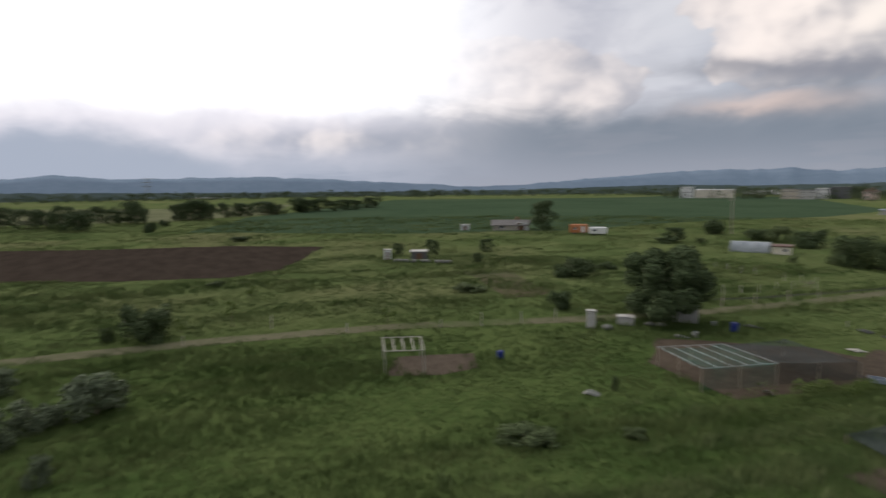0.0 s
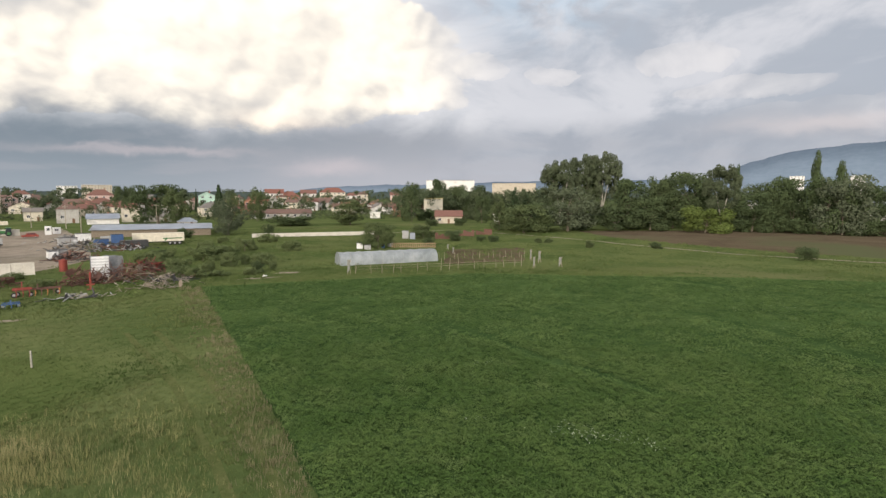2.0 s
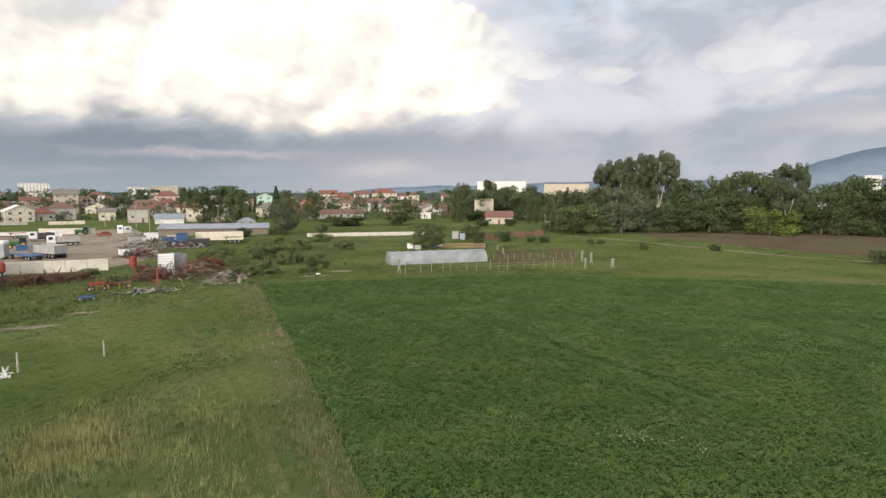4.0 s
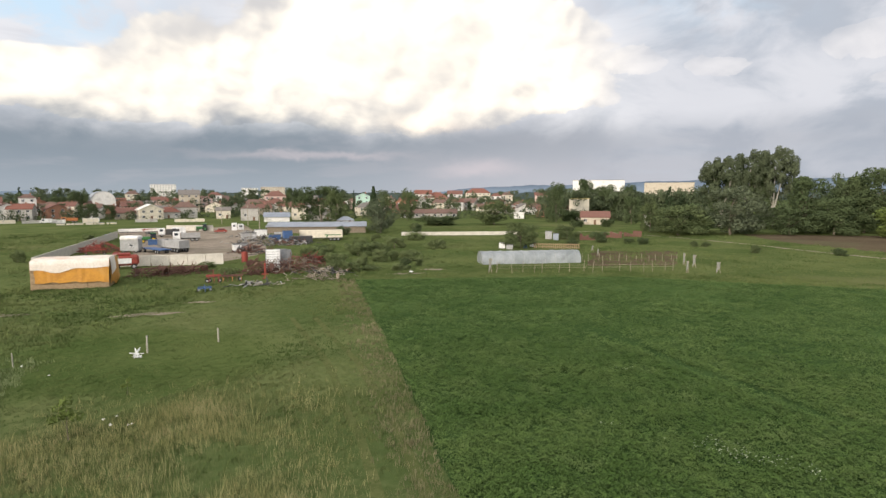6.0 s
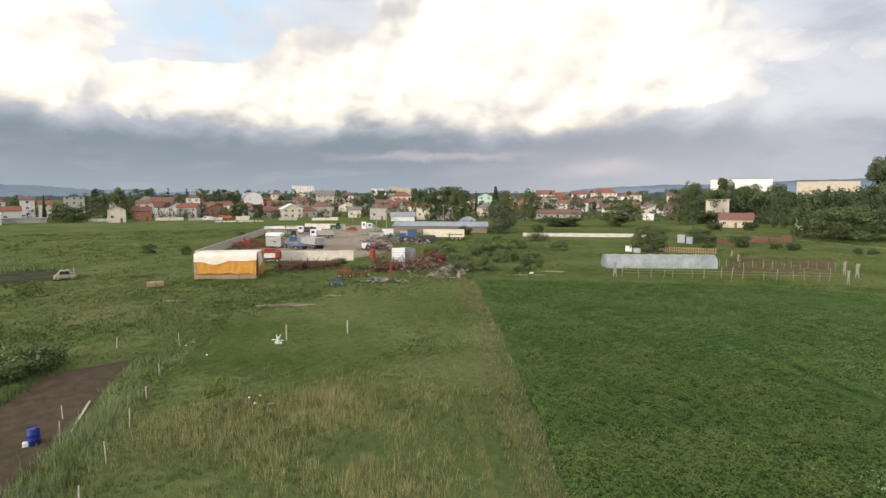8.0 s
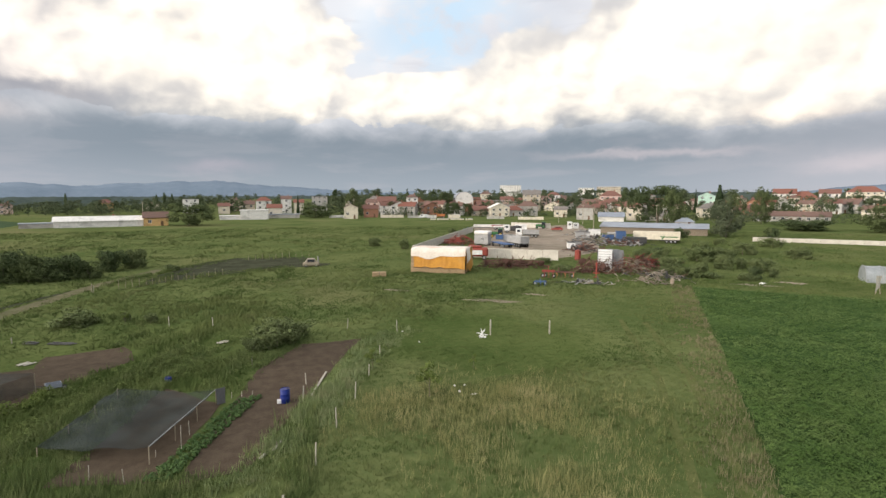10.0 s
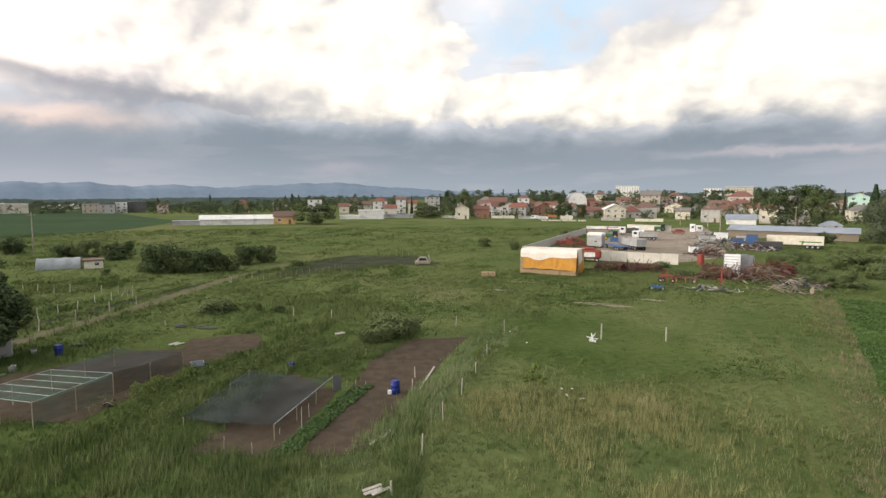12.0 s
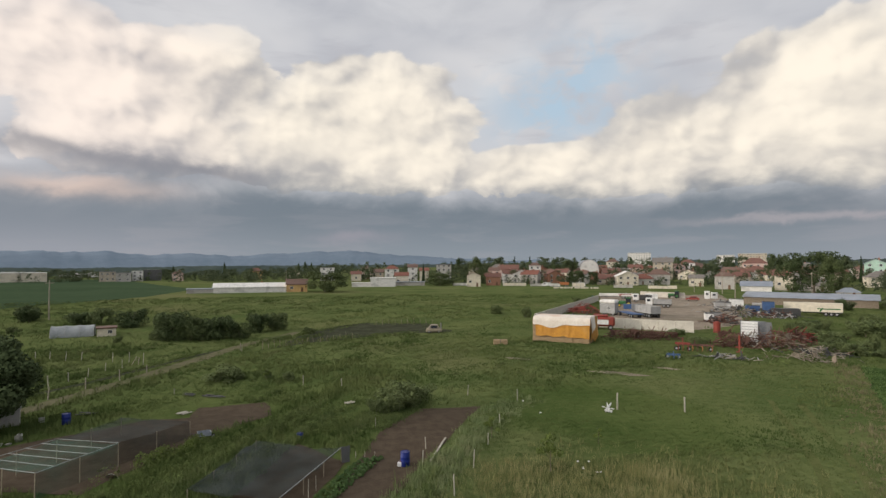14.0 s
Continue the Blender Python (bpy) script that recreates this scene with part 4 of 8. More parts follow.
house(-81.17, 386.56, 11.86, 9.62, 10.59, "white", "slate", "flat", 3, label="white block with dark flat roof among trees")
house(-122.04, 454.49, 15.03, 8.92, 8.38, "beige", "tile_old", "hip", 2)
house(-151.27, 445.61, 18.76, 10.27, 9.8, "ochre", "tile", "hip", 2)
house(-204.13, 424, 25.72, 7.73, 7.76, "pink", "tile_old", "hip", 3)
house(-33.48, 308.35, 6.2, 14.1, 5.04, "white", "white", "flat", 2, depth=12, label="white flat-roofed building at the meadow's edge", glazed=False)
house(-45.3, 308.32, 8.36, 11.22, 2.2, "white", "white", "flat", 1, depth=8, label="low white annexe with flat roof", glazed=False)
house(-19.65, 324.68, 3.46, 17.57, 2.32, "stucco", "sheet", "flat", 1, depth=8, label="long low grey shed with sheet roof", glazed=False)
house(-86.02, 246.48, 19.25, 30.8, 4.27, "white", "white", "gable", 1, depth=12, label="long white farm hall with pale roof", glazed=False, pitch=1.6)
house(-66.64, 251.51, 14.85, 9.17, 5.9, "ochre", "tile_old", "gable", 1, label="ochre farmhouse with brown tile roof")
house(-106.21, 241.64, 23.74, 11.24, 1.97, "stucco", "sheet", "flat", 1, depth=6, label="low grey cold frames of glass and sheet", glazed=False)
house(-249.68, 410.11, 31.34, 10.62, 7.48, "beige", "slate", "flat", 3, depth=20, label="brown unfinished concrete block with open floors")
house(-237.71, 410.19, 30.1, 10.05, 6.65, "stucco", "slate", "flat", 3, depth=20, label="grey-brown unfinished concrete block")
house(-235.16, 424.34, 29, 7.51, 7.74, "white", "white", "flat", 3, depth=15, label="white office block with flat roof")
house(-231.53, 439.5, 27.79, 12.59, 8.47, "slate", "slate", "flat", 3, depth=20, label="dark grey industrial block with flat roof", glazed=False)
house(-336.27, 454.85, 36.48, 15.11, 5.06, "white", "white", "flat", 1, depth=20, label="low white industrial hall", glazed=False)
house(-331.79, 423.62, 38.08, 14.77, 6.86, "stucco", "white", "flat", 2, depth=20, label="grey industrial hall with white roof", glazed=False)
house(-322.21, 388.69, 39.77, 9.5, 9.38, "white", "white", "flat", 4, depth=15, label="white apartment block at the field's far edge")
house(-306.11, 401.12, 37.46, 29.1, 6.9, "cream", "white", "flat", 2, depth=20, label="long cream industrial hall", glazed=False)
for bx, by, br, bw, bh in ((-380.72, 557.37, 34.34, 10.21, 4.51), (-367.35, 557.54, 33.39, 10.33, 5.08), (-354.52, 557.71, 32.45, 11.4, 5.65)):
    bw, bh = bw * 1.3, bh * 0.85
    dome = thing("storage_dome", at(bx, by, br), "far white round-roofed storage tent", "storage hall", "storage tents")
    q = [(math.cos(i * math.pi / 10) * -bw / 2, y, math.sin(i * math.pi / 10) * bh) for y in (0, 30) for i in range(11)]
    f = [(i, i + 1, i + 12, i + 11) for i in range(10)] + [tuple(range(10, -1, -1)), tuple(range(11, 22))]
    part("cover", mesh_of("cover", q, f, M["white"], True), M["white"], dome)
# arched hall
ax, ay, ar, aw, ah = 101.22, 382.2, -14.85, 13, 15.6
hall = thing("arched_hall", at(ax, ay, ar + 6), "white hall with rounded gable roof among houses", "hall")
q = [(-aw / 2, 0, 0)] + [(math.cos(math.pi - i * math.pi / 12) * aw / 2, 0, ah * 0.62 + math.sin(i * math.pi / 12) * ah * 0.38) for i in range(13)] + [(aw / 2, 0, 0)]
q2 = [(v[0], 18, v[2]) for v in q]
k = len(q)
part("wall", mesh_of("wall", q + q2, [tuple(range(k)), tuple(range(2 * k - 1, k - 1, -1)), (1, 0, k, k + 1), (k - 1, k - 2, 2 * k - 2, 2 * k - 1)], M["white"]), M["white"], hall)
part("roof", mesh_of("roof", [(v[0] * 1.02, v[1] - 0.3, v[2] + 0.12) for v in q[1:-1]] + [(v[0] * 1.02, v[1] + 0.3, v[2] + 0.12) for v in q2[1:-1]], [(i + 1, i, i + k - 2, i + k - 1) for i in range(k - 3)], M["sheet"]), M["sheet"], hall)

# smaller houses up the slope
rh = random.Random(77)
for i in range(78):
    a = math.radians(-5.19 + (-54.56) * ((i + rh.uniform(-0.3, 0.3)) / 78))
    d = rh.choice((352, 372, 395, 420, 450, 490)) + rh.uniform(-8, 8)
    hx_, hy_ = -math.sin(a) * d, math.cos(a) * d
    house(hx_, hy_, math.degrees(a), rh.uniform(8, 13), rise(hx_, hy_) + rh.uniform(6, 9), rh.choice(("white", "white", "cream", "cream", "pink", "beige", "stucco", "brick")), rh.choice(("tile", "tile", "tile_old", "tile_old", "tile_bright", "tile_grey")),
          rh.choice(("hip", "gable", "gable", "front")), 2, turn=rh.uniform(-25, 25))

# trees between the houses
rt = random.Random(41)
mass = {"leaf": [], "leaf_dark": [], "leaf_fir": []}
for x0, x1, n, d0, d1, y0, y1 in ((-80, 620, 180, 352, 450, 5, 10), (620, 1060, 90, 340, 440, 6, 10), (560, 1000, 45, 300, 340, 3, 5), (-80, 560, 170, 338, 360, 3, 6), (-80, 700, 70, 326, 337, 1.8, 3.4), (-80, 1060, 250, 400, 480, 6, 12), (-80, 1060, 260, 480, 600, 7, 14), (500, 1060, 80, 310, 360, 3, 5.5), (1000, 1300, 110, 300, 400, 11, 19)):
    for i in range(n):
        # gardens come in clumps
        f = (i + rt.random()) / n
        f += 0.016 * math.sin(f * (x1 - x0) * 0.075 + d0)
        a = math.radians(-5.19 + (-54.56) * ((x0 + f * (x1 - x0)) / 1060))
        d, hh = rt.uniform(d0, d1), rt.uniform(y0, y1)
        if abs(math.degrees(a) + 15.0) < 1.3 and 335 < d < 405:
            continue
        kind = rt.choice(("leaf", "leaf_dark", "leaf_dark", "leaf_fir" if rt.random() < 0.4 else "leaf"))
        mass[kind].append((-math.sin(a) * d, math.cos(a) * d, hh * (0.42 if kind == "leaf_fir" else rt.uniform(0.8, 1.2)), hh))
for i in range(250):
    a = math.radians(-6 + 32 * ((i + rt.random()) / 250 + 0.012 * math.sin(i * 0.21)))
    d, hh = rt.uniform(330 + 4 * max(0.0, math.degrees(a)), 540), rt.uniform(4, 10)
    mass[rt.choice(("leaf", "leaf_dark"))].append((-math.sin(a) * d, math.cos(a) * d, hh * rt.uniform(0.9, 1.4), hh))
for i in range(170):
    a = math.radians(8 + 34 * ((i + rt.random()) / 170 + 0.014 * math.sin(i * 0.17)))
    d, hh = rt.uniform(470, 640), rt.uniform(4.5, 9.5)
    mass[rt.choice(("leaf", "leaf_dark"))].append((-math.sin(a) * d, math.cos(a) * d, hh * rt.uniform(0.8, 1.5), hh))
for i in range(330):
    a = math.radians(26 + 82 * (i + rt.random()) / 330)
    d, hh = rt.uniform(600, 725), rt.uniform(4, 9)
    mass["leaf_dark"].append((-math.sin(a) * d, math.cos(a) * d, hh * rt.uniform(1.2, 2.4), hh))
for i in range(70):
    a = math.radians(-76 - 40 * (i + rt.random()) / 70)
    d, hh = rt.uniform(245, 330), rt.uniform(12, 21)
    mass[rt.choice(("leaf", "leaf_dark"))].append((-math.sin(a) * d, math.cos(a) * d, hh * rt.uniform(0.7, 1.0), hh))
for k, (key, text) in enumerate((("leaf", "green garden trees and bushes between the houses"), ("leaf_dark", "dark green trees and hedges between the houses"), ("leaf_fir", "dark slim firs between the houses"))):
    tree_mass("town_trees", M[{"leaf": "leaf_town_haze", "leaf_dark": "leaf_town_dark_haze"}.get(key, key)], mass[key], 210, text, 90 + k)
trees("dark", "trees of the town", (81.27, 334.92, -13.66, 11.57, 8.2), (89.19, 327.4, -15.26, 6.41, 7.59), (81.61, 344.82, -13.34, 4.57, 6.22), (42.35, 382.07, -6.33, 3.95, 8.07), (157.67, 234.41, -33.99, 21.05, 16.71), (161.73, 268.81, -31.09, 6.71, 16.5), (76.07, 372.11, -11.57, 7.21, 16.33), (83.53, 365.03, -12.91, 10.41, 15.03), (232.96, 146.18, -58, 9.28, 18.47),
      (287.92, 149.09, -62.72, 8.94, 18.13), (282.92, 133.72, -64.8, 14.01, 17.87), (294.64, 164.93, -60.85, 11.4, 21.69), (239.25, 110.75, -65.28, 7.51, 12.04))
trees("fir", "firs of the town", (223.22, 273.81, -39.25, 9.29, 20.32), (239.58, 259.58, -42.77, 4.68, 17.49), (205.91, 317.59, -33.01, 2.97, 19.98), (197.15, 323.11, -31.44, 2.94, 19.19), (228.8, 301.49, -37.25, 2.66, 17.8), (-12.62, 352.77, 2.05, 2.52, 14.01), (20.29, 352.41, -3.3, 2.87, 15.46))
trees("broad", "trees of the town", (194.06, 153.77, -51.71, 15.7, 10.02), (158.74, 187.38, -40.36, 8.77, 13.24), (197.62, 214.7, -42.71, 7.47, 16.63), (149.27, 210.47, -35.42, 9.05, 14.56), (-53.94, 251.51, 12.11, 17.07, 8.98), (-2.03, 324.74, 0.35, 14.97, 7.96), (19.61, 324.81, -3.46, 8.31, 15.9))
trees("poplar", "far poplars", (-128.07, 487.65, 14.72, 2.39, 14.01), (-122.46, 489.09, 14.06, 3.37, 15.5), (-117.08, 490.41, 13.43, 2.91, 14.52), (-185.96, 468.64, 21.65, 2.64, 14.87), (-221.69, 452.83, 26.09, 2.88, 12.02))
trees("bush_dark", "bushes of the town", (249.06, 147.59, -59.45, 9.92, 6.27), (249.41, 138.71, -61.02, 9.09, 5.86), (204.75, 118.5, -60.06, 5.82, 3.73), (214.05, 109.64, -63, 5.29, 3.73))
trees("grey", "trees by the yard", (122.9, 147.5, -39.91, 10.58, 11.73))
trees("broad", "trees by the greenhouse", (109.9, 79.12, -54.45, 7.67, 6.02), (143.11, 86.29, -59.09, 6.88, 4.31), (181.96, 68.35, -69.57, 16.24, 9.33), (191.58, 81.93, -66.99, 6.34, 11.76))
# the town's edge: garden walls, a row of hives, an orange lorry
rw_ = random.Random(23)
for a0, a1, dist_, hh_, mat_ in ((-6.2, -8.6, 322, 1.7, "cream"), (-9.0, -10.6, 318, 1.6, "stucco"), (-11.0, -12.0, 316, 1.9, "white"), (-13.2, -14.4, 312, 2.4, "cream"), (-17.2, -19.0, 306, 1.8, "stucco"), (-1.0, -3.0, 326, 1.6, "white"), (-20.4, -23.0, 300, 1.7, "cream")):
    n_ = 3
    q0, q1 = (Vector((-math.sin(math.radians(v)) * dist_, math.cos(math.radians(v)) * dist_)) for v in (a0, a1))
    gwall = thing("garden_wall", at(q0.x, q0.y, math.degrees(math.atan2(q1.y - q0.y, q1.x - q0.x))), "pale rendered garden wall at the meadow's edge", "garden wall", "garden walls")
    step_ = (q1 - q0).length / n_
    for i in range(n_):
        part("wall_panel", bm_box(i * step_ + 0.12, (i + 1) * step_ - 0.12, -0.1, 0.1, 0, hh_ * rw_.uniform(0.8, 1.0), 0.03), M[mat_], gwall)
        part("pillar", bm_box(i * step_ - 0.11, i * step_ + 0.11, -0.16, 0.16, 0, hh_ * 1.08, 0.03), M["stucco"], gwall)
for i in range(26):
    v = math.radians(-11.4 - 4.2 * (i + rw_.uniform(-0.3, 0.3)) / 25)
    hive = thing("beehive", at(-math.sin(v) * (289 + rw_.uniform(-2, 2)), math.cos(v) * 289, rw_.uniform(-20, 20)), "small pale hive box standing in the meadow", "hive", "row of hives")
    part("body", bm_box(-0.45, 0.45, 0, 0.6, 0.1, 0.8, 0.03), M["cream"], hive)
    part("lid", bm_box(-0.5, 0.5, -0.05, 0.65, 0.8, 0.92, 0.02), M["sheet"], hive)

def quad_sheet(a, b, c, d, n, sag, mat, name, parent, rough=0.08):
    """A sagging sheet between four corners given as points of three numbers."""
    a, b, c, d = (Vector(p) for p in (a, b, c, d))
    vs, fs = [], []
    for i in range(n + 1):
        for j in range(n + 1):
            u, v = i / n, j / n
            p = (a.lerp(b, u)).lerp(d.lerp(c, u), v)
            p.z -= sag * 4 * u * (1 - u) * (0.4 + 0.6 * abs(math.sin(v * 9))) + rough * (noise.noise(p * 0.9) + 0.3)
            vs.append(p)
    for i in range(n):
        for j in range(n):
            fs.append((i * (n + 1) + j, (i + 1) * (n + 1) + j, (i + 1) * (n + 1) + j + 1, i * (n + 1) + j + 1))
    return part(name, mesh_of(name, vs, fs, mat, True), mat, parent)


# ---- machinery yard ----
for key, c, r in (("red", (0.25, 0.05, 0.035), 0.6), ("rust", (0.14, 0.072, 0.054), 0.9), ("blue", (0.055, 0.11, 0.24), 0.6), ("green_paint", (0.045, 0.16, 0.05), 0.5),
                  ("orange_paint", (0.46, 0.17, 0.06), 0.6), ("grey_paint", (0.34, 0.34, 0.33), 0.6), ("dark_steel", (0.06, 0.06, 0.06), 0.6), ("white_paint", (0.74, 0.74, 0.72), 0.45), ("rim_yellow", (0.70, 0.48, 0.03), 0.5)):
    M[key] = paint(key, c, r)
M["tyre"] = material("tyre_rubber", (0.018, 0.018, 0.018), (0.03, 0.03, 0.028), 0.9, 4, 30, 0.2)
M["tarp_orange"] = material("orange_tarpaulin", (0.52, 0.25, 0.035), (0.40, 0.185, 0.03), 0.6, 0.7, 4, 0.4, third=(0.47, 0.26, 0.07))
M["tarp_white"] = material("white_tarpaulin", (0.74, 0.68, 0.60), (0.60, 0.53, 0.45), 0.6, 0.6, 4, 0.4, third=(0.62, 0.46, 0.34))
M["straw"] = material("old_straw", (0.24, 0.17, 0.10), (0.34, 0.25, 0.15), 0.95, 2, 25, 0.8, third=(0.20, 0.12, 0.08))
M["wood"] = material("grey_wood", (0.24, 0.205, 0.16), (0.36, 0.32, 0.26), 0.9, 3, 30, 0.4, stretch=(1, 1, 0.15))
M["stake_wood"] = material("brown_timber", (0.15, 0.12, 0.09), (0.24, 0.20, 0.15), 0.9, 3, 20, 0.3)
M["tarp_grey"] = material("grey_plastic_sheet", (0.10, 0.105, 0.11), (0.17, 0.175, 0.18), 0.5, 0.8, 5, 0.3)


def wheel(parent, x, y, r, w=0.28, rim="grey_paint"):
    key = ("wheel", round(r, 2), rim)
    if key not in UNIT:
        a = bm_rod((0, -w / 2, 0), (0, w / 2, 0), r, sides=14)
        me = bpy.data.meshes.new("wheel")
        a.to_mesh(me)
        a.free()
        me.materials.append(M["tyre"])
        b = bm_rod((0, -w / 2 - 0.02, 0), (0, w / 2 + 0.02, 0), r * 0.55, sides=10)
        mr = bpy.data.meshes.new("rim")
        b.to_mesh(mr)
        b.free()
        mr.materials.append(M[rim])
        UNIT[key] = (me, mr)
    ty = part("wheel", UNIT[key][0], None, parent, m=pose(x, y, r))
    part("rim", UNIT[key][1], None, ty)
    return ty


def wall_run(name, a, b, h, label):
    """A wall of upright concrete slabs between posts."""
    a, b = Vector((*a, 0)), Vector((*b, 0))
    L = (b - a).length
    ob = thing(name, at(a.x, a.y, math.degrees(math.atan2(b.y - a.y, b.x - a.x))), label, "wall", kind="structure")
    n = int(L / 3.0)
    s = L / n
    slab = bpy.data.meshes.new("panel")
    bm = bm_box(0.03, s - 0.03, -0.09, 0.09, -0.05, h, 0.02)
    bm.to_mesh(slab)
    bm.free()
    slab.materials.append(M["concrete"])
    rnd = random.Random(int(L))
    for i in range(n):
        part("panel", slab, None, ob, m=pose(i * s, rnd.uniform(-0.02, 0.02), rnd.uniform(-0.04, 0.02), rnd.uniform(-0.6, 0.6)))
    return ob


CORNER = (19.47, 117.24)
wall_run("wall_front", CORNER, (45.6, 100.44), 2.0, "pale weathered concrete panel wall of the yard")
wall_run("wall_side", CORNER, (52.7, 187.24), 2.0, "long pale concrete panel wall beside the meadow")
wall_run("wall_back", (75.91, 212.41), (88.08, 200.83), 2.0, "low pale wall at the yard's far side")

# covered straw stack
sx, sy, sr, sw, sh = 18.93, 88.31, -12.18, 9.36, 4.05
sw *= 0.97
stack = thing("straw_stack", at(sx - 0.2, sy, sr - 14), "straw bale stack under orange and white tarpaulins", "hay stack")
D = 6.0
rs = random.Random(5)
bale = bpy.data.meshes.new("bale")
bm = bm_box(-0.685, 0.685, 0, 0.9, 0, 0.78, 0.05)
bm.to_mesh(bale)
bm.free()
bale.materials.append(M["straw"])
nb = int(sw / 1.34) + 1
for lvl in range(5):
    for i in range(nb):
        for yy in (0.0, D - 0.9):
            part("bale", bale, None, stack, m=pose(-sw / 2 + (i + 0.5) * sw / nb, yy + rs.uniform(-0.04, 0.04), lvl * 0.78, 0, 0, rs.uniform(-2, 2)))
    for j in range(4):
        for xx in (-sw / 2 + 0.66, sw / 2 - 0.66):
            part("bale", bale, None, stack, m=pose(xx, 0.95 + j * 1.05, lvl * 0.78))


def drape(prof, x0, x1, n, wave, mat, name, parent, hem):
    """A sheet that follows a profile in y and z and runs from x0 to x1, with folds and an uneven hem."""
    vs, fs = [], []
    k = len(prof)
    for i in range(n + 1):
        x = x0 + (x1 - x0) * i / n
        for j, (y, z) in enumerate(prof):
            f = wave * noise.noise(Vector((x * 1.1, z * 1.2, y)))
            vs.append((x + f * 0.3, y - abs(f), z + (hem(x) if j == 0 else 0) + f * 0.4))
    for i in range(n):
        for j in range(k - 1):
            fs.append((i * k + j, i * k + k + j, i * k + k + j + 1, i * k + j + 1))
    return part(name, mesh_of(name, vs, fs, mat, True), mat, parent)


def hem_low(x):
    return 0.05 - 0.55 * max(0.0, (x - sw * 0.2) / sw) + 0.05 * math.sin(x * 2.2)


drape([(-0.2, 0.9), (-0.15, 1.6), (-0.13, 2.4), (-0.1, 3.1), (0.0, 3.7), (0.1, 3.95)], -sw / 2 + 0.55, sw / 2 + 0.1, 44, 0.3, M["tarp_orange"], "orange_tarp", stack, hem_low)
drape([(-0.26, 2.85), (-0.26, 3.3), (-0.22, 3.8), (-0.05, 3.98), (1.2, 4.05), (3.0, 4.1), (4.8, 4.05), (6.05, 3.95), (6.2, 3.2)], -sw / 2 + 0.1, sw / 2 + 0.2, 40, 0.14, M["tarp_white"], "white_tarp", stack,
      lambda x: -0.55 * math.exp(-((x + sw * 0.18) / 1.6) ** 2) + 0.06 * math.sin(x * 1.7))
end = drape([(-0.16, 0.4), (-0.14, 1.4), (-0.1, 2.6), (0.0, 3.6), (0.05, 4.0)], 0, D, 24, 0.2, M["tarp_orange"], "end_tarp", stack, lambda x: 0.35 * math.sin(x * 1.3))
end.matrix_basis = pose(sw / 2 + 0.05, 0, 0, 0, 0, 90)
end2 = drape([(-0.3, 1.6), (-0.26, 2.8), (-0.16, 3.9), (0.0, 4.15)], 0.3, D * 0.55, 14, 0.15, M["tarp_white"], "end_cover", stack, lambda x: 1.2 * (x / D))
end2.matrix_basis = pose(sw / 2 + 0.05, 0, 0, 0, 0, 90)


def car(x, y, r, colour, label, category="car", length=4.2, height=1.45, van=False):
    ob = thing("van" if van else "car", at(x, y, r), label, category)
    L, Hh = length / 2, height
    prof = [(-L, 0.35), (-L, 0.8), (-L * 0.55, 0.9), (-L * 0.3, Hh), (L * 0.55, Hh), (L * 0.85, 0.95), (L, 0.9), (L, 0.35)] if not van else \
        [(-L, 0.4), (-L, 1.0), (-L * 0.82, 1.15), (-L * 0.62, Hh), (L, Hh), (L, 0.4)]
    k = len(prof)
    vs = [(p[0], s * (0.85 if p[1] < Hh else 0.7), p[1]) for s in (-1, 1) for p in prof]
    fs = [tuple(range(k - 1, -1, -1)), tuple(range(k, 2 * k))] + [(i, (i + 1) % k, (i + 1) % k + k, i + k) for i in range(k)]
    part("body", mesh_of("body", vs, fs, M[colour]), M[colour], ob)
    for s in (-1, 1):
        if van:
            part("side_window", bm_box(-L * 0.6, -L * 0.15, s * 0.80 - 0.02, s * 0.80 + 0.02, Hh * 0.55, Hh * 0.86), M["pane"], ob)
        else:
            part("side_window", bm_box(-L * 0.28, L * 0.55, s * 0.79 - 0.02, s * 0.79 + 0.02, 0.95, Hh - 0.1), M["pane"], ob)
        for wx in (-L * 0.62, L * 0.62):
            wheel(ob, wx, s * 0.74, 0.32, 0.2)
    part("windscreen", bm_box(-0.02, 0.02, -0.62, 0.62, -0.25, 0.25), M["pane"], ob, m=pose(-L * (0.44 if not van else 0.74), 0, (0.9 + Hh) / 2 + 0.05, 0, 40, 0))
    return ob


def trailer(x, y, r, w, h, colour, label, stripe=None, group=""):
    """A long box trailer on wheels."""
    ob = thing("trailer", at(x, y, r), label, "trailer", group)
    part("body", bm_box(-w / 2, w / 2, 0, 2.5, 0.95, h, 0.05), M[colour], ob)
    part("chassis", bm_box(-w / 2 + 0.2, w / 2 - 0.2, 0.5, 2.0, 0.7, 0.94), M["dark_steel"], ob)
    for wx in (w * 0.22, w * 0.31, w * 0.40):
        for wy in (0.25, 2.25):
            wheel(ob, wx, wy, 0.5, 0.35)
    part("landing_leg", bm_box(-w * 0.28, -w * 0.28 + 0.15, 0.4, 0.55, 0, 0.7), M["dark_steel"], ob)
    if stripe:
        part("stripe", bm_box(w * 0.08, w * 0.46, -0.012, -0.004, 1.6, 1.85), M[stripe], ob)
        part("stripe", bm_box(-0.18, 0.18, -0.012, -0.004, 0, 1.0), M[stripe], ob, m=pose(w * 0.12, 0, 1.1, 0, 35, 0))
    return ob


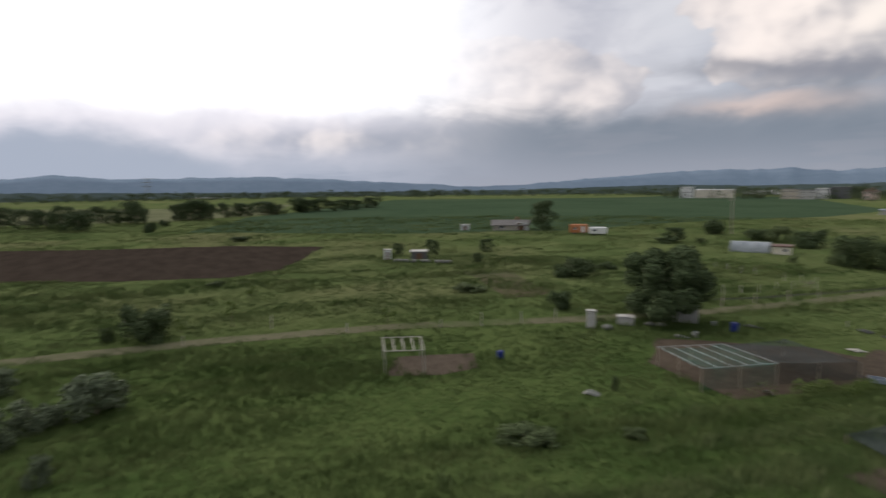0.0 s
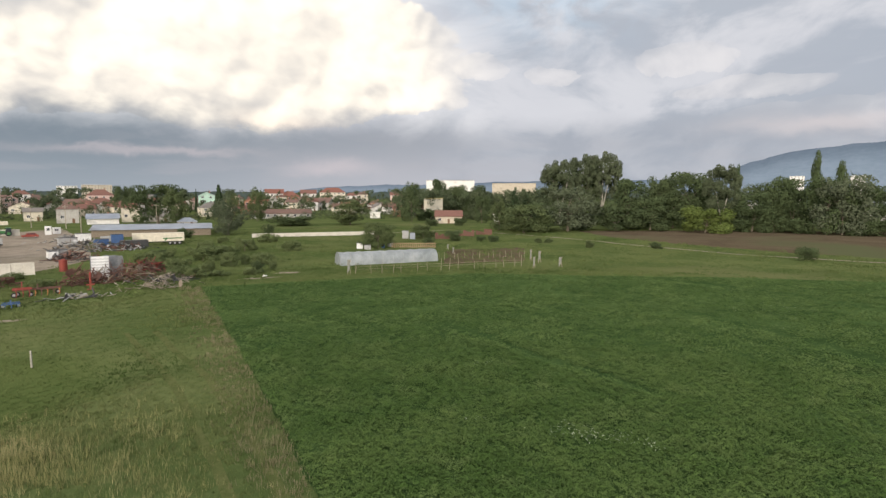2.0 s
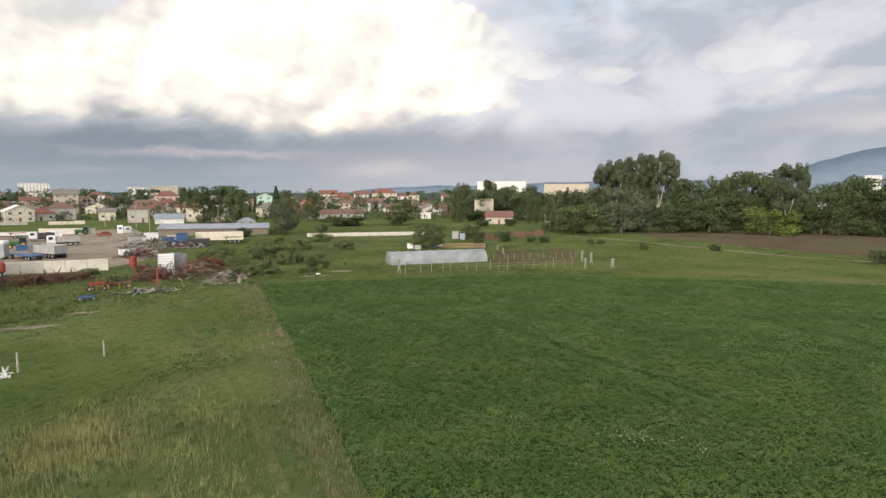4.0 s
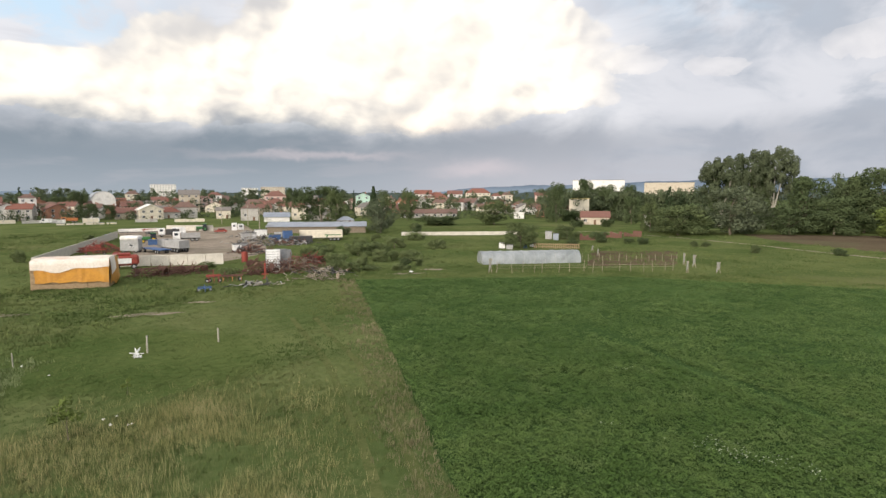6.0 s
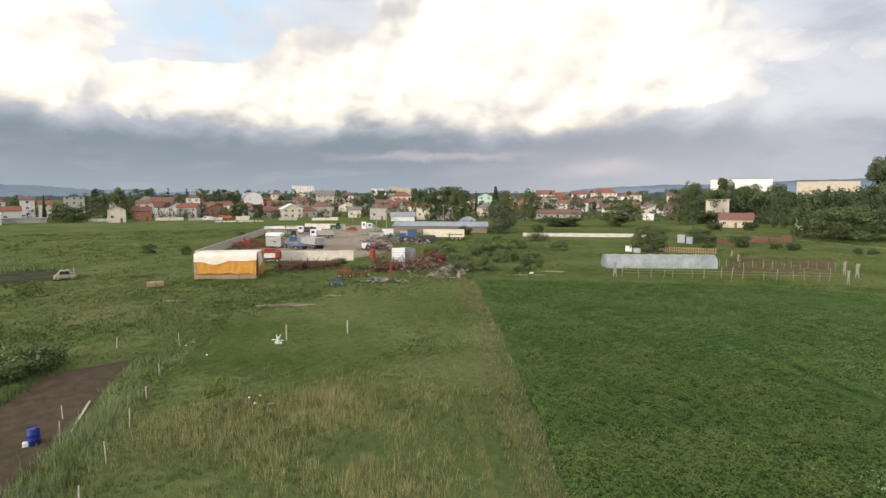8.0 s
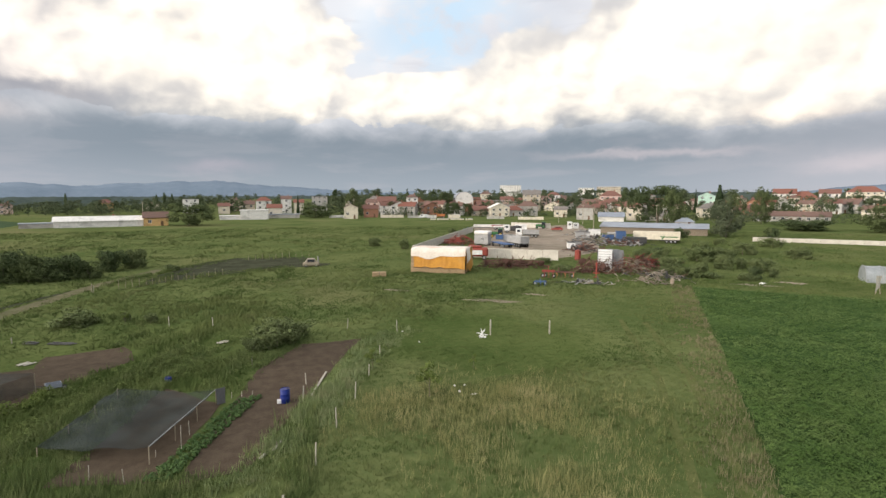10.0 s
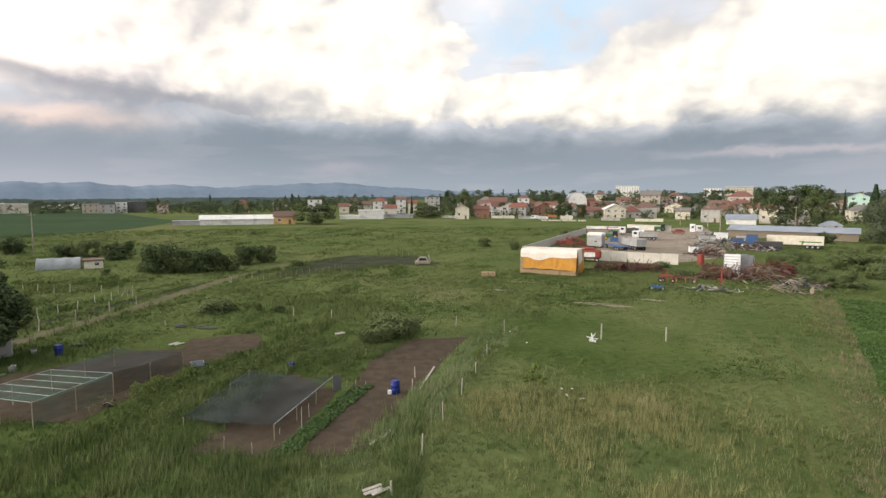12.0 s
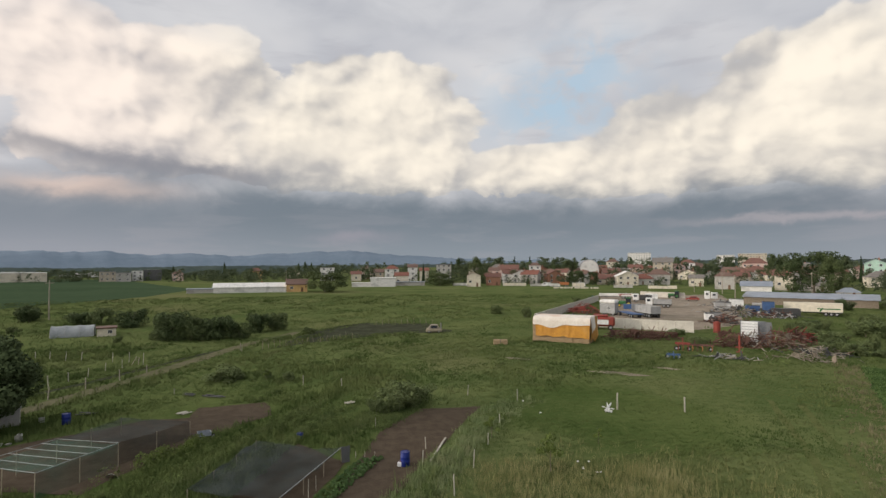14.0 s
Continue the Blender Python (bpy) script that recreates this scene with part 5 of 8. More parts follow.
def truck(x, y, r, cab, bed, label, length=7.0, group=""):
    ob = thing("truck", at(x, y, r), label, "truck", group)
    part("cab", bm_box(-length / 2, -length / 2 + 1.9, 0, 2.3, 0.7, 2.7, 0.12), M[cab], ob)
    part("windscreen", bm_box(-length / 2 - 0.03, -length / 2 + 0.02, 0.2, 2.1, 1.7, 2.4), M["pane"], ob)
    part("side_window", bm_box(-length / 2 + 0.4, -length / 2 + 1.3, -0.02, 0.02, 1.7, 2.4), M["pane"], ob)
    bm = bmesh.new()
    for q in ((-length / 2 + 2.1, length / 2, 0, 0.08, 1.1, 2.3), (-length / 2 + 2.1, length / 2, 2.3, 2.38, 1.1, 2.3), (-length / 2 + 2.1, -length / 2 + 2.2, 0.08, 2.3, 1.1, 2.5), (length / 2 - 0.1, length / 2, 0.08, 2.3, 1.1, 2.3), (-length / 2 + 2.1, length / 2, 0.0, 2.3, 1.0, 1.1)):
        box(bm, *q)
    part("load_bed", bm, M[bed], ob)
    part("chassis", bm_box(-length / 2 + 0.3, length / 2, 0.7, 1.6, 0.6, 0.95), M["dark_steel"], ob)
    for wx in (-length / 2 + 1.0, length * 0.2, length * 0.36):
        for wy in (0.2, 2.1):
            wheel(ob, wx, wy, 0.5, 0.35)
    return ob


def tractor(x, y, r, colour, label, rim="rim_yellow"):
    ob = thing("tractor", at(x, y, r), label, "tractor")
    part("bonnet", bm_box(-2.2, 0.1, -0.4, 0.4, 0.9, 1.7, 0.1), M[colour], ob)
    part("cab", bm_box(0.1, 1.5, -0.7, 0.7, 1.3, 2.5, 0.05), M["pane"], ob)
    part("cab_roof", bm_box(0.0, 1.6, -0.8, 0.8, 2.5, 2.7, 0.06), M[colour], ob)
    part("chassis", bm_box(-2.0, 1.2, -0.3, 0.3, 0.6, 0.9), M["dark_steel"], ob)
    part("exhaust", bm_rod((-1.0, 0.3, 1.7), (-1.0, 0.3, 2.6), 0.05), M["dark_steel"], ob)
    for s in (-1, 1):
        wheel(ob, 0.8, s * 0.95, 0.85, 0.45, rim)
        wheel(ob, -1.7, s * 0.8, 0.5, 0.3, rim)
    return ob


def heap_of_bars(name, x, y, r, w, d, h, n, mats, label, seed, thick=0.05, length=(0.8, 2.6), category="scrap heap"):
    """A tangle of loose bars and plates; the larger ones are parts of their own."""
    rnd = random.Random(seed)
    ob = thing(name, at(x, y, r), label, category)
    for mi, mt in enumerate(mats):
        bm = bmesh.new()
        for i in range(n // len(mats)):
            q = rnd.gauss(0, 0.27), rnd.gauss(0, 0.27)
            top = h * max(0.12, 1 - (q[0] ** 2 + q[1] ** 2) * 3.0)
            c = Vector((q[0] * w, q[1] * d + d / 2, rnd.uniform(0.05, 1.0) * top))
            L = rnd.uniform(*length)
            v = Vector((rnd.gauss(0, 1), rnd.gauss(0, 1), rnd.gauss(0, 0.55))).normalized() * L / 2
            a, b = c - v, c + v
            a.z, b.z = max(a.z, 0.02), max(b.z, 0.02)
            rod(bm, a, b, thick * rnd.uniform(0.5, 1.6), sides=4)
        tagged(part("tangle", bm, M[mt], ob), kind="stuff")
    for i in range(3):
        mt = mats[i % len(mats)]
        part("plate", bm_box(-rnd.uniform(0.3, 0.9), rnd.uniform(0.3, 0.9), -0.03, 0.03, -0.4, 0.4, 0.01), M[mt], ob,
             m=pose(rnd.gauss(0, 0.22) * w, d / 2 + rnd.gauss(0, 0.2) * d, rnd.uniform(0.4, 0.8) * h, rnd.uniform(-60, 60), rnd.uniform(-40, 40), rnd.uniform(0, 180)))
    return ob


def bunch(x, y, r, w, h, mats, seed, label):
    """Farm implement: a toothed frame on small wheels."""
    rnd = random.Random(seed)
    ob = thing("farm_implement", at(x, y, r), label, "implement", "rusty farm implements")
    for yy in (0.2, 1.2):
        part("beam", bm_box(-w / 2, w / 2, yy - 0.07, yy + 0.07, h * 0.55, h * 0.55 + 0.14), M[mats[0]], ob)
    for i in range(max(3, int(w / 0.6))):
        xx = -w / 2 + (i + 0.5) * w / max(3, int(w / 0.6))
        bm = bmesh.new()
        rod(bm, (xx, 0.2, h * 0.6), (xx + 0.1, 0.0, h * 0.3), 0.05, sides=5)
        rod(bm, (xx + 0.1, 0.0, h * 0.3), (xx, -0.1, 0.0), 0.05, 0.02, sides=5)
        part("tine", bm, M[mats[i % len(mats)]], ob)
    bm = bmesh.new()
    rod(bm, (-0.5, 1.2, h * 0.55), (0, 2.4, h * 0.5), 0.06, sides=5)
    rod(bm, (0.5, 1.2, h * 0.55), (0, 2.4, h * 0.5), 0.06, sides=5)
    rod(bm, (0, 0.2, h * 0.6), (0, 1.0, h), 0.06, sides=5)
    rod(bm, (0, 1.2, h * 0.6), (0, 1.0, h), 0.06, sides=5)
    part("hitch", bm, M[mats[0]], ob)
    for s in (-1, 1):
        wheel(ob, s * w * 0.42, 0.7, 0.3, 0.15)
    return ob


truck(67.2, 309.0, -12.2, "orange_paint", "orange_paint", "orange lorry parked before the town's gardens", 6.5)
for tx_, ty2, tr_, lab_ in ((58.0, 310.0, -10.6, "white van parked along the garden walls"), (76.5, 307.0, -14.0, "white van parked along the garden walls")):
    car(tx_, ty2, tr_, "white_paint", lab_, "van", 5.0, 2.2, True)
# by the front wall
hx, hy, hr, hw, hh = 30.53, 105.25, -16.26, 4.24, 2.4
machine = thing("baler", at(hx, hy, hr), "red and white old farm machine behind the straw stack", "farm machine")
part("body", bm_box(-hw / 2, hw / 2, 0, 2.2, 0.6, hh, 0.35), M["red"], machine)
part("side_panel", bm_box(-hw * 0.35, hw * 0.22, -0.03, 0.0, 1.0, hh - 0.5), M["white_paint"], machine)
part("hood", bm_box(-hw * 0.45, hw * 0.2, 0.2, 2.0, hh, hh + 0.35, 0.12), M["red"], machine)
for wx in (-hw * 0.3, hw * 0.3):
    for wy in (0.1, 2.1):
        wheel(machine, wx, wy, 0.45, 0.3)
bunch(30.7, 93.33, -18.31, 5.0, 1.9, ("rust",), 3, "rusty toothed harrow in the grass by the wall")
bunch(34, 93.84, -20.03, 5.5, 1.6, ("rust",), 4, "rusty toothed harrow in the grass by the wall")
bunch(37.51, 94.39, -21.8, 4.5, 1.2, ("rust", "red"), 5, "rusty toothed harrow in the grass by the wall")
heap_of_bars("scrap_heap", 30.9, 91.37, -18.79, 9.0, 3.0, 1.8, 120, ("rust",), "tangle of rusty implement bars", 12, 0.045)
heap_of_bars("scrap_heap", 34.63, 91.37, -20.87, 9.0, 3.0, 1.3, 110, ("rust",), "tangle of rusty implement bars", 13, 0.045)
# inside the yard
for i, (px_, py_, pr_) in enumerate(((33.35, 134.33, -14), (38.32, 147.67, -14.6), (33.81, 140.68, -13.57))):
    bunch(px_, py_, pr_, 4.0, 2.0, ("red", "rust"), 20 + i, "red farm implement parked along the wall")
heap_of_bars("scrap_heap", 35.38, 139.18, -14.32, 8.0, 7.0, 2.2, 120, ("red", "rust"), "tangle of red implement frames", 31, 0.06)
for i, (px_, py_, pr_) in enumerate(((47, 178.2, -14.82), (50.65, 187.1, -15.19))):
    bunch(px_, py_, pr_, 2.5, 1.8, ("blue",), 25 + i, "small blue farm implement along the wall")
trailer(61.88, 197.75, -17.42, 11.56, 1.9, "white", "long white trailer with red chassis in the yard", "red")
tx, ty_, tr, tw, th = 40.05, 134.71, -16.62, 3.76, 3.98
shedbox = thing("site_cabin", at(tx, ty_, tr - 20), "grey-white cabin box with pale roof in the yard", "site cabin")
part("wall", bm_box(-tw / 2, tw / 2, 0, 2.6, 0.5, th * 0.72, 0.03), M["grey_paint"], shedbox)
part("roof", bm_box(-tw / 2 - 0.1, tw / 2 + 0.1, -0.1, 2.7, th * 0.72, th * 0.95, 0.25), M["white"], shedbox)
window(shedbox, 0.4, -0.02, 1.4, 0.8, 0.6)
for s in (-1, 1):
    for wy in (0.3, 2.3):
        wheel(shedbox, s * tw * 0.35, wy, 0.4, 0.25)
tractor(53.22, 161.09, -18.34, "green_paint", "green combine-like tractor with yellow rims")
tractor(84.55, 201.74, -22.8, "green_paint", "dark green tractor at the yard's far side", "green_paint")
truck(65.04, 180.07, -19.92, "white_paint", "dark_steel", "white lorry parked in the yard", 6.0, "lorries of the yard")
car(72.02, 192, -20.62, "white_paint", "white van parked in the yard", "van", 5.0, 2.2, True)
bx, by, br, bw, bh = 51.36, 152.77, -18.65, 2.3, 1.2
blue_tank = thing("blue_crate", at(bx, by, br), "blue metal crate on the yard floor", "crate")
part("body", bm_box(-1.4, 1.4, 0, 2, 0, 1.2, 0.05), M["blue"], blue_tank)
part("rim", bm_box(-1.5, 1.5, -0.1, 2.1, 1.2, 1.35, 0.03), M["blue"], blue_tank)
flat_x, flat_y, flat_r = 43.33, 131.57, -18.3
flat = thing("flat_trailer", at(flat_x, flat_y, flat_r - 65), "low flat trailer with blue boards in the yard", "trailer")
part("deck", bm_box(-4.5, 4.5, 0, 2.4, 0.8, 1.0, 0.02), M["blue"], flat)
for wx in (-3, 2.2, 3.2):
    for wy in (0.2, 2.2):
        wheel(flat, wx, wy, 0.4, 0.25)
tip_x, tip_y, tip_r = 47.08, 131.59, -19.76
tipper = thing("tipping_trailer", at(tip_x, tip_y, tip_r - 62), "long grey tipping trailer parked in the yard", "trailer")
bm = bmesh.new()
for q in ((-4.6, 4.6, 0, 0.1, 1.1, 2.7), (-4.6, 4.6, 2.4, 2.5, 1.1, 2.7), (-4.6, -4.5, 0.1, 2.4, 1.1, 2.7), (4.5, 4.6, 0.1, 2.4, 1.1, 2.7), (-4.6, 4.6, 0, 2.5, 1.0, 1.1)):
    box(bm, *q)
part("tub", bm, M["grey_paint"], tipper)
for i in range(7):
    part("rib", bm_box(-0.06, 0.06, -0.06, 0.0, 1.0, 2.7), M["grey_paint"], tipper, m=pose(-4.3 + i * 1.4, 0, 0))
part("chassis", bm_box(-4.4, 4.4, 0.7, 1.8, 0.7, 1.0), M["dark_steel"], tipper)
for wx in (1.6, 2.7, 3.8):
    for wy in (0.2, 2.3):
        wheel(tipper, wx, wy, 0.5, 0.35)
truck(61.8, 158.32, -21.39, "white_paint", "grey_paint", "white-cabbed lorry with grey bed", 7.0, "lorries of the yard")
car(84.96, 187.92, -24.4, "red", "small red car parked on the yard")
for i, (px_, py_, pr_, pw_, ph_) in enumerate(((94.35, 197.16, -25.64, 1.82, 2.76), (97.7, 198.91, -26.23, 2.27, 2.16))):
    pump = thing("tank_box", at(px_, py_, pr_), "white cabinet with dark window at the yard's edge", "cabinet", "white cabinets")
    part("body", bm_box(-pw_ / 2, pw_ / 2, 0, 1.4, 0, ph_, 0.05), M["white_paint"], pump)
    window(pump, 0, -0.03, ph_ * 0.45, pw_ * 0.5, ph_ * 0.35)
# sheds and trailers on the east side of the yard
gx, gy, gr, gw, gh = 107.15, 162.54, -33.49, 33.2, 3.53
barn = thing("long_shed", at(gx, gy, gr - 4), "long low shed with blue-grey sheet metal roof", "shed")
part("wall", bm_box(-gw / 2, gw / 2, 0, 16, 0, gh * 0.62), M["stake_wood"], barn)
nr = int(gw / 1.5)
rv, rf = [], []
for i in range(nr + 1):
    xx = -gw / 2 - 0.5 + i * (gw + 1) / nr
    for s, zz in ((-0.6, gh * 0.62), (8, gh), (16.6, gh * 0.62)):
        rv.append((xx, s, zz + (0.06 if i % 2 else 0.0)))
    if i:
        for k in range(2):
            rf.append((3 * i - 3 + k, 3 * i + k, 3 * i + k + 1, 3 * i - 2 + k))
part("roof", mesh_of("roof", rv, rf, M["sheet"]), M["sheet"], barn)
house(148.29, 201.87, -36.38, 7.05, 3.64, "stucco", "sheet", "hip", 1, label="small grey shed with pale roof behind the long shed", group="yard sheds")
house(168.67, 248.69, -34.21, 15.52, 4.64, "stucco", "tile_grey", "gable", 1, label="grey shed with dark sheet roof", group="yard sheds")
trailer(88.71, 132.58, -33.9, 11.9, 3.07, "cream", "long cream-white box trailer with green stripe", "green_paint")
trailer(83.24, 143.55, -30.21, 5.14, 2.15, "grey_paint", "grey box body on wheels in the yard")
for i, (c_, lab, row) in enumerate((("blue", "blue farm trailer among scrap", (77.46, 137.9, -29.43, 3.04, 2.05)), ("blue", "blue metal frame container", (79.96, 135.51, -30.65, 2.45, 3.15)), ("dark_steel", "dark flat wagon with side boards", (79.62, 128.16, -31.97, 5.78, 1.97)),
                                    ("grey_paint", "grey stack of sheet and boards", (74.23, 146.43, -26.97, 4, 2.26)), ("white_paint", "white small box body on the yard", (83.1, 156.08, -28.12, 3.36, 2.44)), ("white_paint", "white boxy cabinet among scrap", (57.11, 118.36, -25.87, 1.71, 1.8)), ("grey_paint", "grey boxy cabinet among scrap", (59.54, 119.65, -26.57, 1.5, 1.84)))):
    ux, uy, ur, uw, uh = row
    un = thing("wagon" if c_ in ("blue", "dark_steel") else "metal_cabinet", at(ux, uy, ur + 8), lab, "wagon" if c_ in ("blue", "dark_steel") else "cabinet")
    part("body", bm_box(-uw / 2, uw / 2, 0, 2.2, 0.5, uh, 0.04), M[c_], un)
    part("lid", bm_box(-uw / 2 - 0.05, uw / 2 + 0.05, -0.05, 2.25, uh, uh + 0.08, 0.02), M["dark_steel"], un)
    for s in (-1, 1):
        for wy in (0.25, 1.95):
            wheel(un, s * uw * 0.32, wy, 0.32, 0.2)
heap_of_bars("scrap_heap", 70.83, 134.13, -27.94, 12, 8, 2.2, 160, ("dark_steel", "grey_paint", "stake_wood"), "scrap metal and dark machine parts", 51, 0.07)
heap_of_bars("scrap_heap", 80.83, 158.24, -27.14, 9, 6, 2.2, 100, ("dark_steel", "grey_paint"), "scrap metal and dark machine parts", 52, 0.07)
heap_of_bars("scrap_heap", 74.45, 125.97, -30.7, 12, 6, 1.8, 120, ("grey_paint", "dark_steel", "rust"), "scrap metal with rusty and grey frames", 53, 0.07)
heap_of_bars("scrap_heap", 58.5, 113.56, -27.37, 9, 6, 1.8, 120, ("dark_steel", "rust"), "rusty scrap beside the yard wall", 54, 0.06)
drum = thing("red_tank", at(49.96, 100.84, -26.49), "upright red metal tank in the yard", "tank")
part("body", bm_rod((0, 0, 0), (0, 0, 1.9), 0.6, sides=16), M["red"], drum)
part("lid", bm_rod((0, 0, 1.9), (0, 0, 2.05), 0.45, 0.2, sides=16), M["red"], drum)
# white shuttered body with a grey sheet, and the scrap round it
vx, vy, vr, vw, vh = 46.88, 84.4, -29.22, 2.51, 3.76
body = thing("slatted_container", at(vx, vy, vr), "leaning white slatted truck body wrapped in grey sheet", "container")
for i in range(9):
    part("slat", bm_box(-vw * 0.45, vw * 0.45, -0.02, 0.08, 0, vh / 9 - 0.05, 0.02), M["white_paint"], body, m=pose(-0.1, -0.45 + i * 0.05, i * vh / 9, -6))
part("box", bm_box(-vw * 0.45, vw * 0.95, 0.6, 3.0, 0, vh * 0.9, 0.1), M["tarp_grey"], body)
sheet = drape([(-0.25, 0.5), (-0.2, vh * 0.4), (-0.1, vh * 0.8), (0.05, vh)], -vw * 0.55, vw * 1.15, 22, 0.5, M["tarp_grey"], "plastic_sheet", body, lambda x: 0.5 * math.sin(x * 1.9))
sheet.matrix_basis = pose(0, 0.75, 0)
post_bm = bm_box(-0.12, 0.12, -0.1, 0.1, 0, 2.4, 0.02)
box(post_bm, -0.5, 0.5, -0.12, 0.12, 0.6, 0.8)
redpost = thing("red_jack", at(41.9, 78.25, -28.35), "bright red upright machine frame in front of scrap", "implement")
part("post", post_bm, M["red"], redpost)
part("base_plate", bm_box(-0.4, 0.4, -0.3, 0.3, 0, 0.1, 0.02), M["red"], redpost)
heap_of_bars("scrap_heap", 42.86, 81.66, -27.86, 6, 4, 2.6, 110, ("rust", "rust"), "rust-red scrap frames by the truck body", 61, 0.05)
heap_of_bars("scrap_heap", 47.5, 79.02, -31.2, 12, 5, 2.6, 240, ("rust", "stake_wood", "rust"), "large tangle of rusty brown scrap bars", 62, 0.045)
heap_of_bars("scrap_heap", 54, 84.92, -32.63, 10, 6, 2.2, 160, ("rust", "rust", "red"), "tangle of red rusty scrap bars", 63, 0.05)
heap_of_bars("timber_heap", 45.61, 69.89, -33.35, 7, 4, 0.9, 60, ("stake_wood", "wood", "stake_wood"), "heap of grey broken timber and laths", 64, 0.035, (0.7, 2.0), "timber heap")
heap_of_bars("timber_heap", 37.29, 72.04, -27.56, 6, 2, 0.5, 50, ("grey_paint", "wood", "dark_steel"), "low heap of white boards and junk", 65, 0.06, (0.5, 2.0), "timber heap")
heap_of_bars("scrap_heap", 50.42, 74.4, -34.33, 7, 3, 0.9, 80, ("dark_steel", "wood"), "low dark scrap beside timber", 66, 0.05)
bunch(35.98, 79.13, -24.61, 5.0, 1.4, ("rust", "orange_paint"), 71, "orange-red plough frame in the grass")
bunch(34.3, 79.23, -23.56, 2.0, 1.8, ("red",), 72, "red plough frame in the grass")
bunch(30.12, 72.41, -22.75, 1.7, 0.9, ("blue",), 73, "blue harrow lying in the grass")
# old sofa-like bale and bare patches in the meadow
sf = thing("old_bale", at(8.91, 85.95, -5.96), "small worn brown crate in the grass", "crate")
part("body", bm_box(-1.1, 1.1, 0, 0.9, 0, 0.75, 0.1), M["straw"], sf)
part("strap", bm_box(-0.06, 0.06, -0.02, 0.92, 0.0, 0.77, 0.01), M["stake_wood"], sf)
for c, w, d in (((20.85, 63.2), 5.5, 1.2), ((9.85, 73.36), 3.6, 1.0), ((17.93, 63.98), 3, 0.8), ((26.78, 66.19), 3, 1.0), ((60.52, 66.52), 6.0, 1.2), ((67.22, 66.89), 4, 1.5)):
    patch("bare_patch", [(c[0] - w / 2, c[1] + w * 0.3), (c[0], c[1] + d), (c[0] + w / 2, c[1] - w * 0.3), (c[0] + 0.2, c[1] - d)], 0.02, M["dirt"], "bare trodden patch of pale earth", "bare patch", 0.5, 0.8)
bag = thing("white_bag", at(62.1, 66.7, 20), "small white plastic bag on bare earth", "bag")
quad_sheet((-0.4, 0, 0.05), (0.4, -0.1, 0.3), (0.4, 0.5, 0.35), (-0.4, 0.5, 0.05), 8, -0.2, M["white"], "film", bag, 0.3)
# pale wall along the lane and the roadside
wall_run("wall_lane", (118.84, 132.17), (148.16, 107.78), 1.2, "low pale concrete wall along a lane")
ribbon("lane", [(152.94, 110.79), (183.42, 98.29), (172.08, 64.64), (160.15, 39.43), (152.8, 29.84), (138.25, 2.71), (133.95, -23.25)], 1.6, 0.016, M["dirt"], "pale unpaved lane through the meadow", "lane")
for px_, py_, pr_ in ((111.96, 245.96, -24.53), (115.63, 228.42, -26.91), (93.12, 175.93, -27.97), (148.43, 261.41, -29.64), (150.33, 224.74, -33.85), (-89.69, 125.65, 35.56), (-97.44, 342.5, 15.89)):
    pole = thing("utility_pole", at(px_, py_, pr_), "slim wooden utility pole", "utility pole", "utility poles")
    part("pole", bm_rod((0, 0, 0), (0, 0, 9), 0.16, 0.10), M["wood"], pole)
    part("crossarm", bm_box(-0.9, 0.9, -0.06, 0.06, 8.3, 8.45), M["wood"], pole)
# shrubs east of the yard
rq = random.Random(9)
for i in range(26):
    u, v = rq.random(), rq.random()
    q = Vector((61.41, 99.64)).lerp(Vector((53.3, 75.32)), v).lerp(Vector((112.98, 134.26)).lerp(Vector((74.25, 67.74)), v), u)
    tree("shrub", q.x, q.y, 0, rq.uniform(1.2, 3.2), rq.uniform(1.0, 2.8), group="shrubs by the yard")
trees("shrub", "shrubs by the yard", (65.25, 100.54, -33.13, 5.58, 2.43), (58.43, 82.92, -35.36, 4.59, 3.11), (71.93, 94.14, -37.55, 6.01, 3.4), (76.69, 92.79, -39.75, 5.54, 3.46), (89.77, 102.51, -41.37, 5.59, 3.64), (68.95, 82.63, -40.04, 3.86, 2.88), (55.49, 75.14, -36.66, 3.78, 2.3), (72.93, 78.81, -42.99, 4.97, 2.66),
      (94.73, 93.66, -45.5, 5.47, 3.02), (93.86, 133.38, -35.25, 4.9, 2.65), (136.18, 143.37, -43.65, 5.47, 4.05), (38.11, 82.73, -24.89, 3.35, 2.14), (53.57, 78.98, -34.34, 3.82, 1.56), (61.4, 80.06, -37.69, 2.56, 1.87), (62.65, 70.27, -41.96, 2.9, 1.56), (109.75, 115.29, -43.73, 6.53, 2.78), (41.01, 97.38, -22.96, 3.31, 1.22), (19.44, 130.11, -8.53, 2.69, 2.87), (44.68, 186.44, -13.52, 3.65, 1.7))
trees("bush_dark", "shrubs by the yard", (106.96, 147.13, -36.12, 4.39, 3.33), (131.99, 138.82, -43.68, 2.75, 3.93), (65.23, 71.95, -42.43, 2, 2.01), (121.82, 71.83, -59.68, 2.96, 2.52), (77.39, 98.93, -38.2, 3.58, 2.83), (70.21, 105.81, -33.71, 4.17, 2.06), (175.57, 171.37, -45.79, 17.58, 4.52))
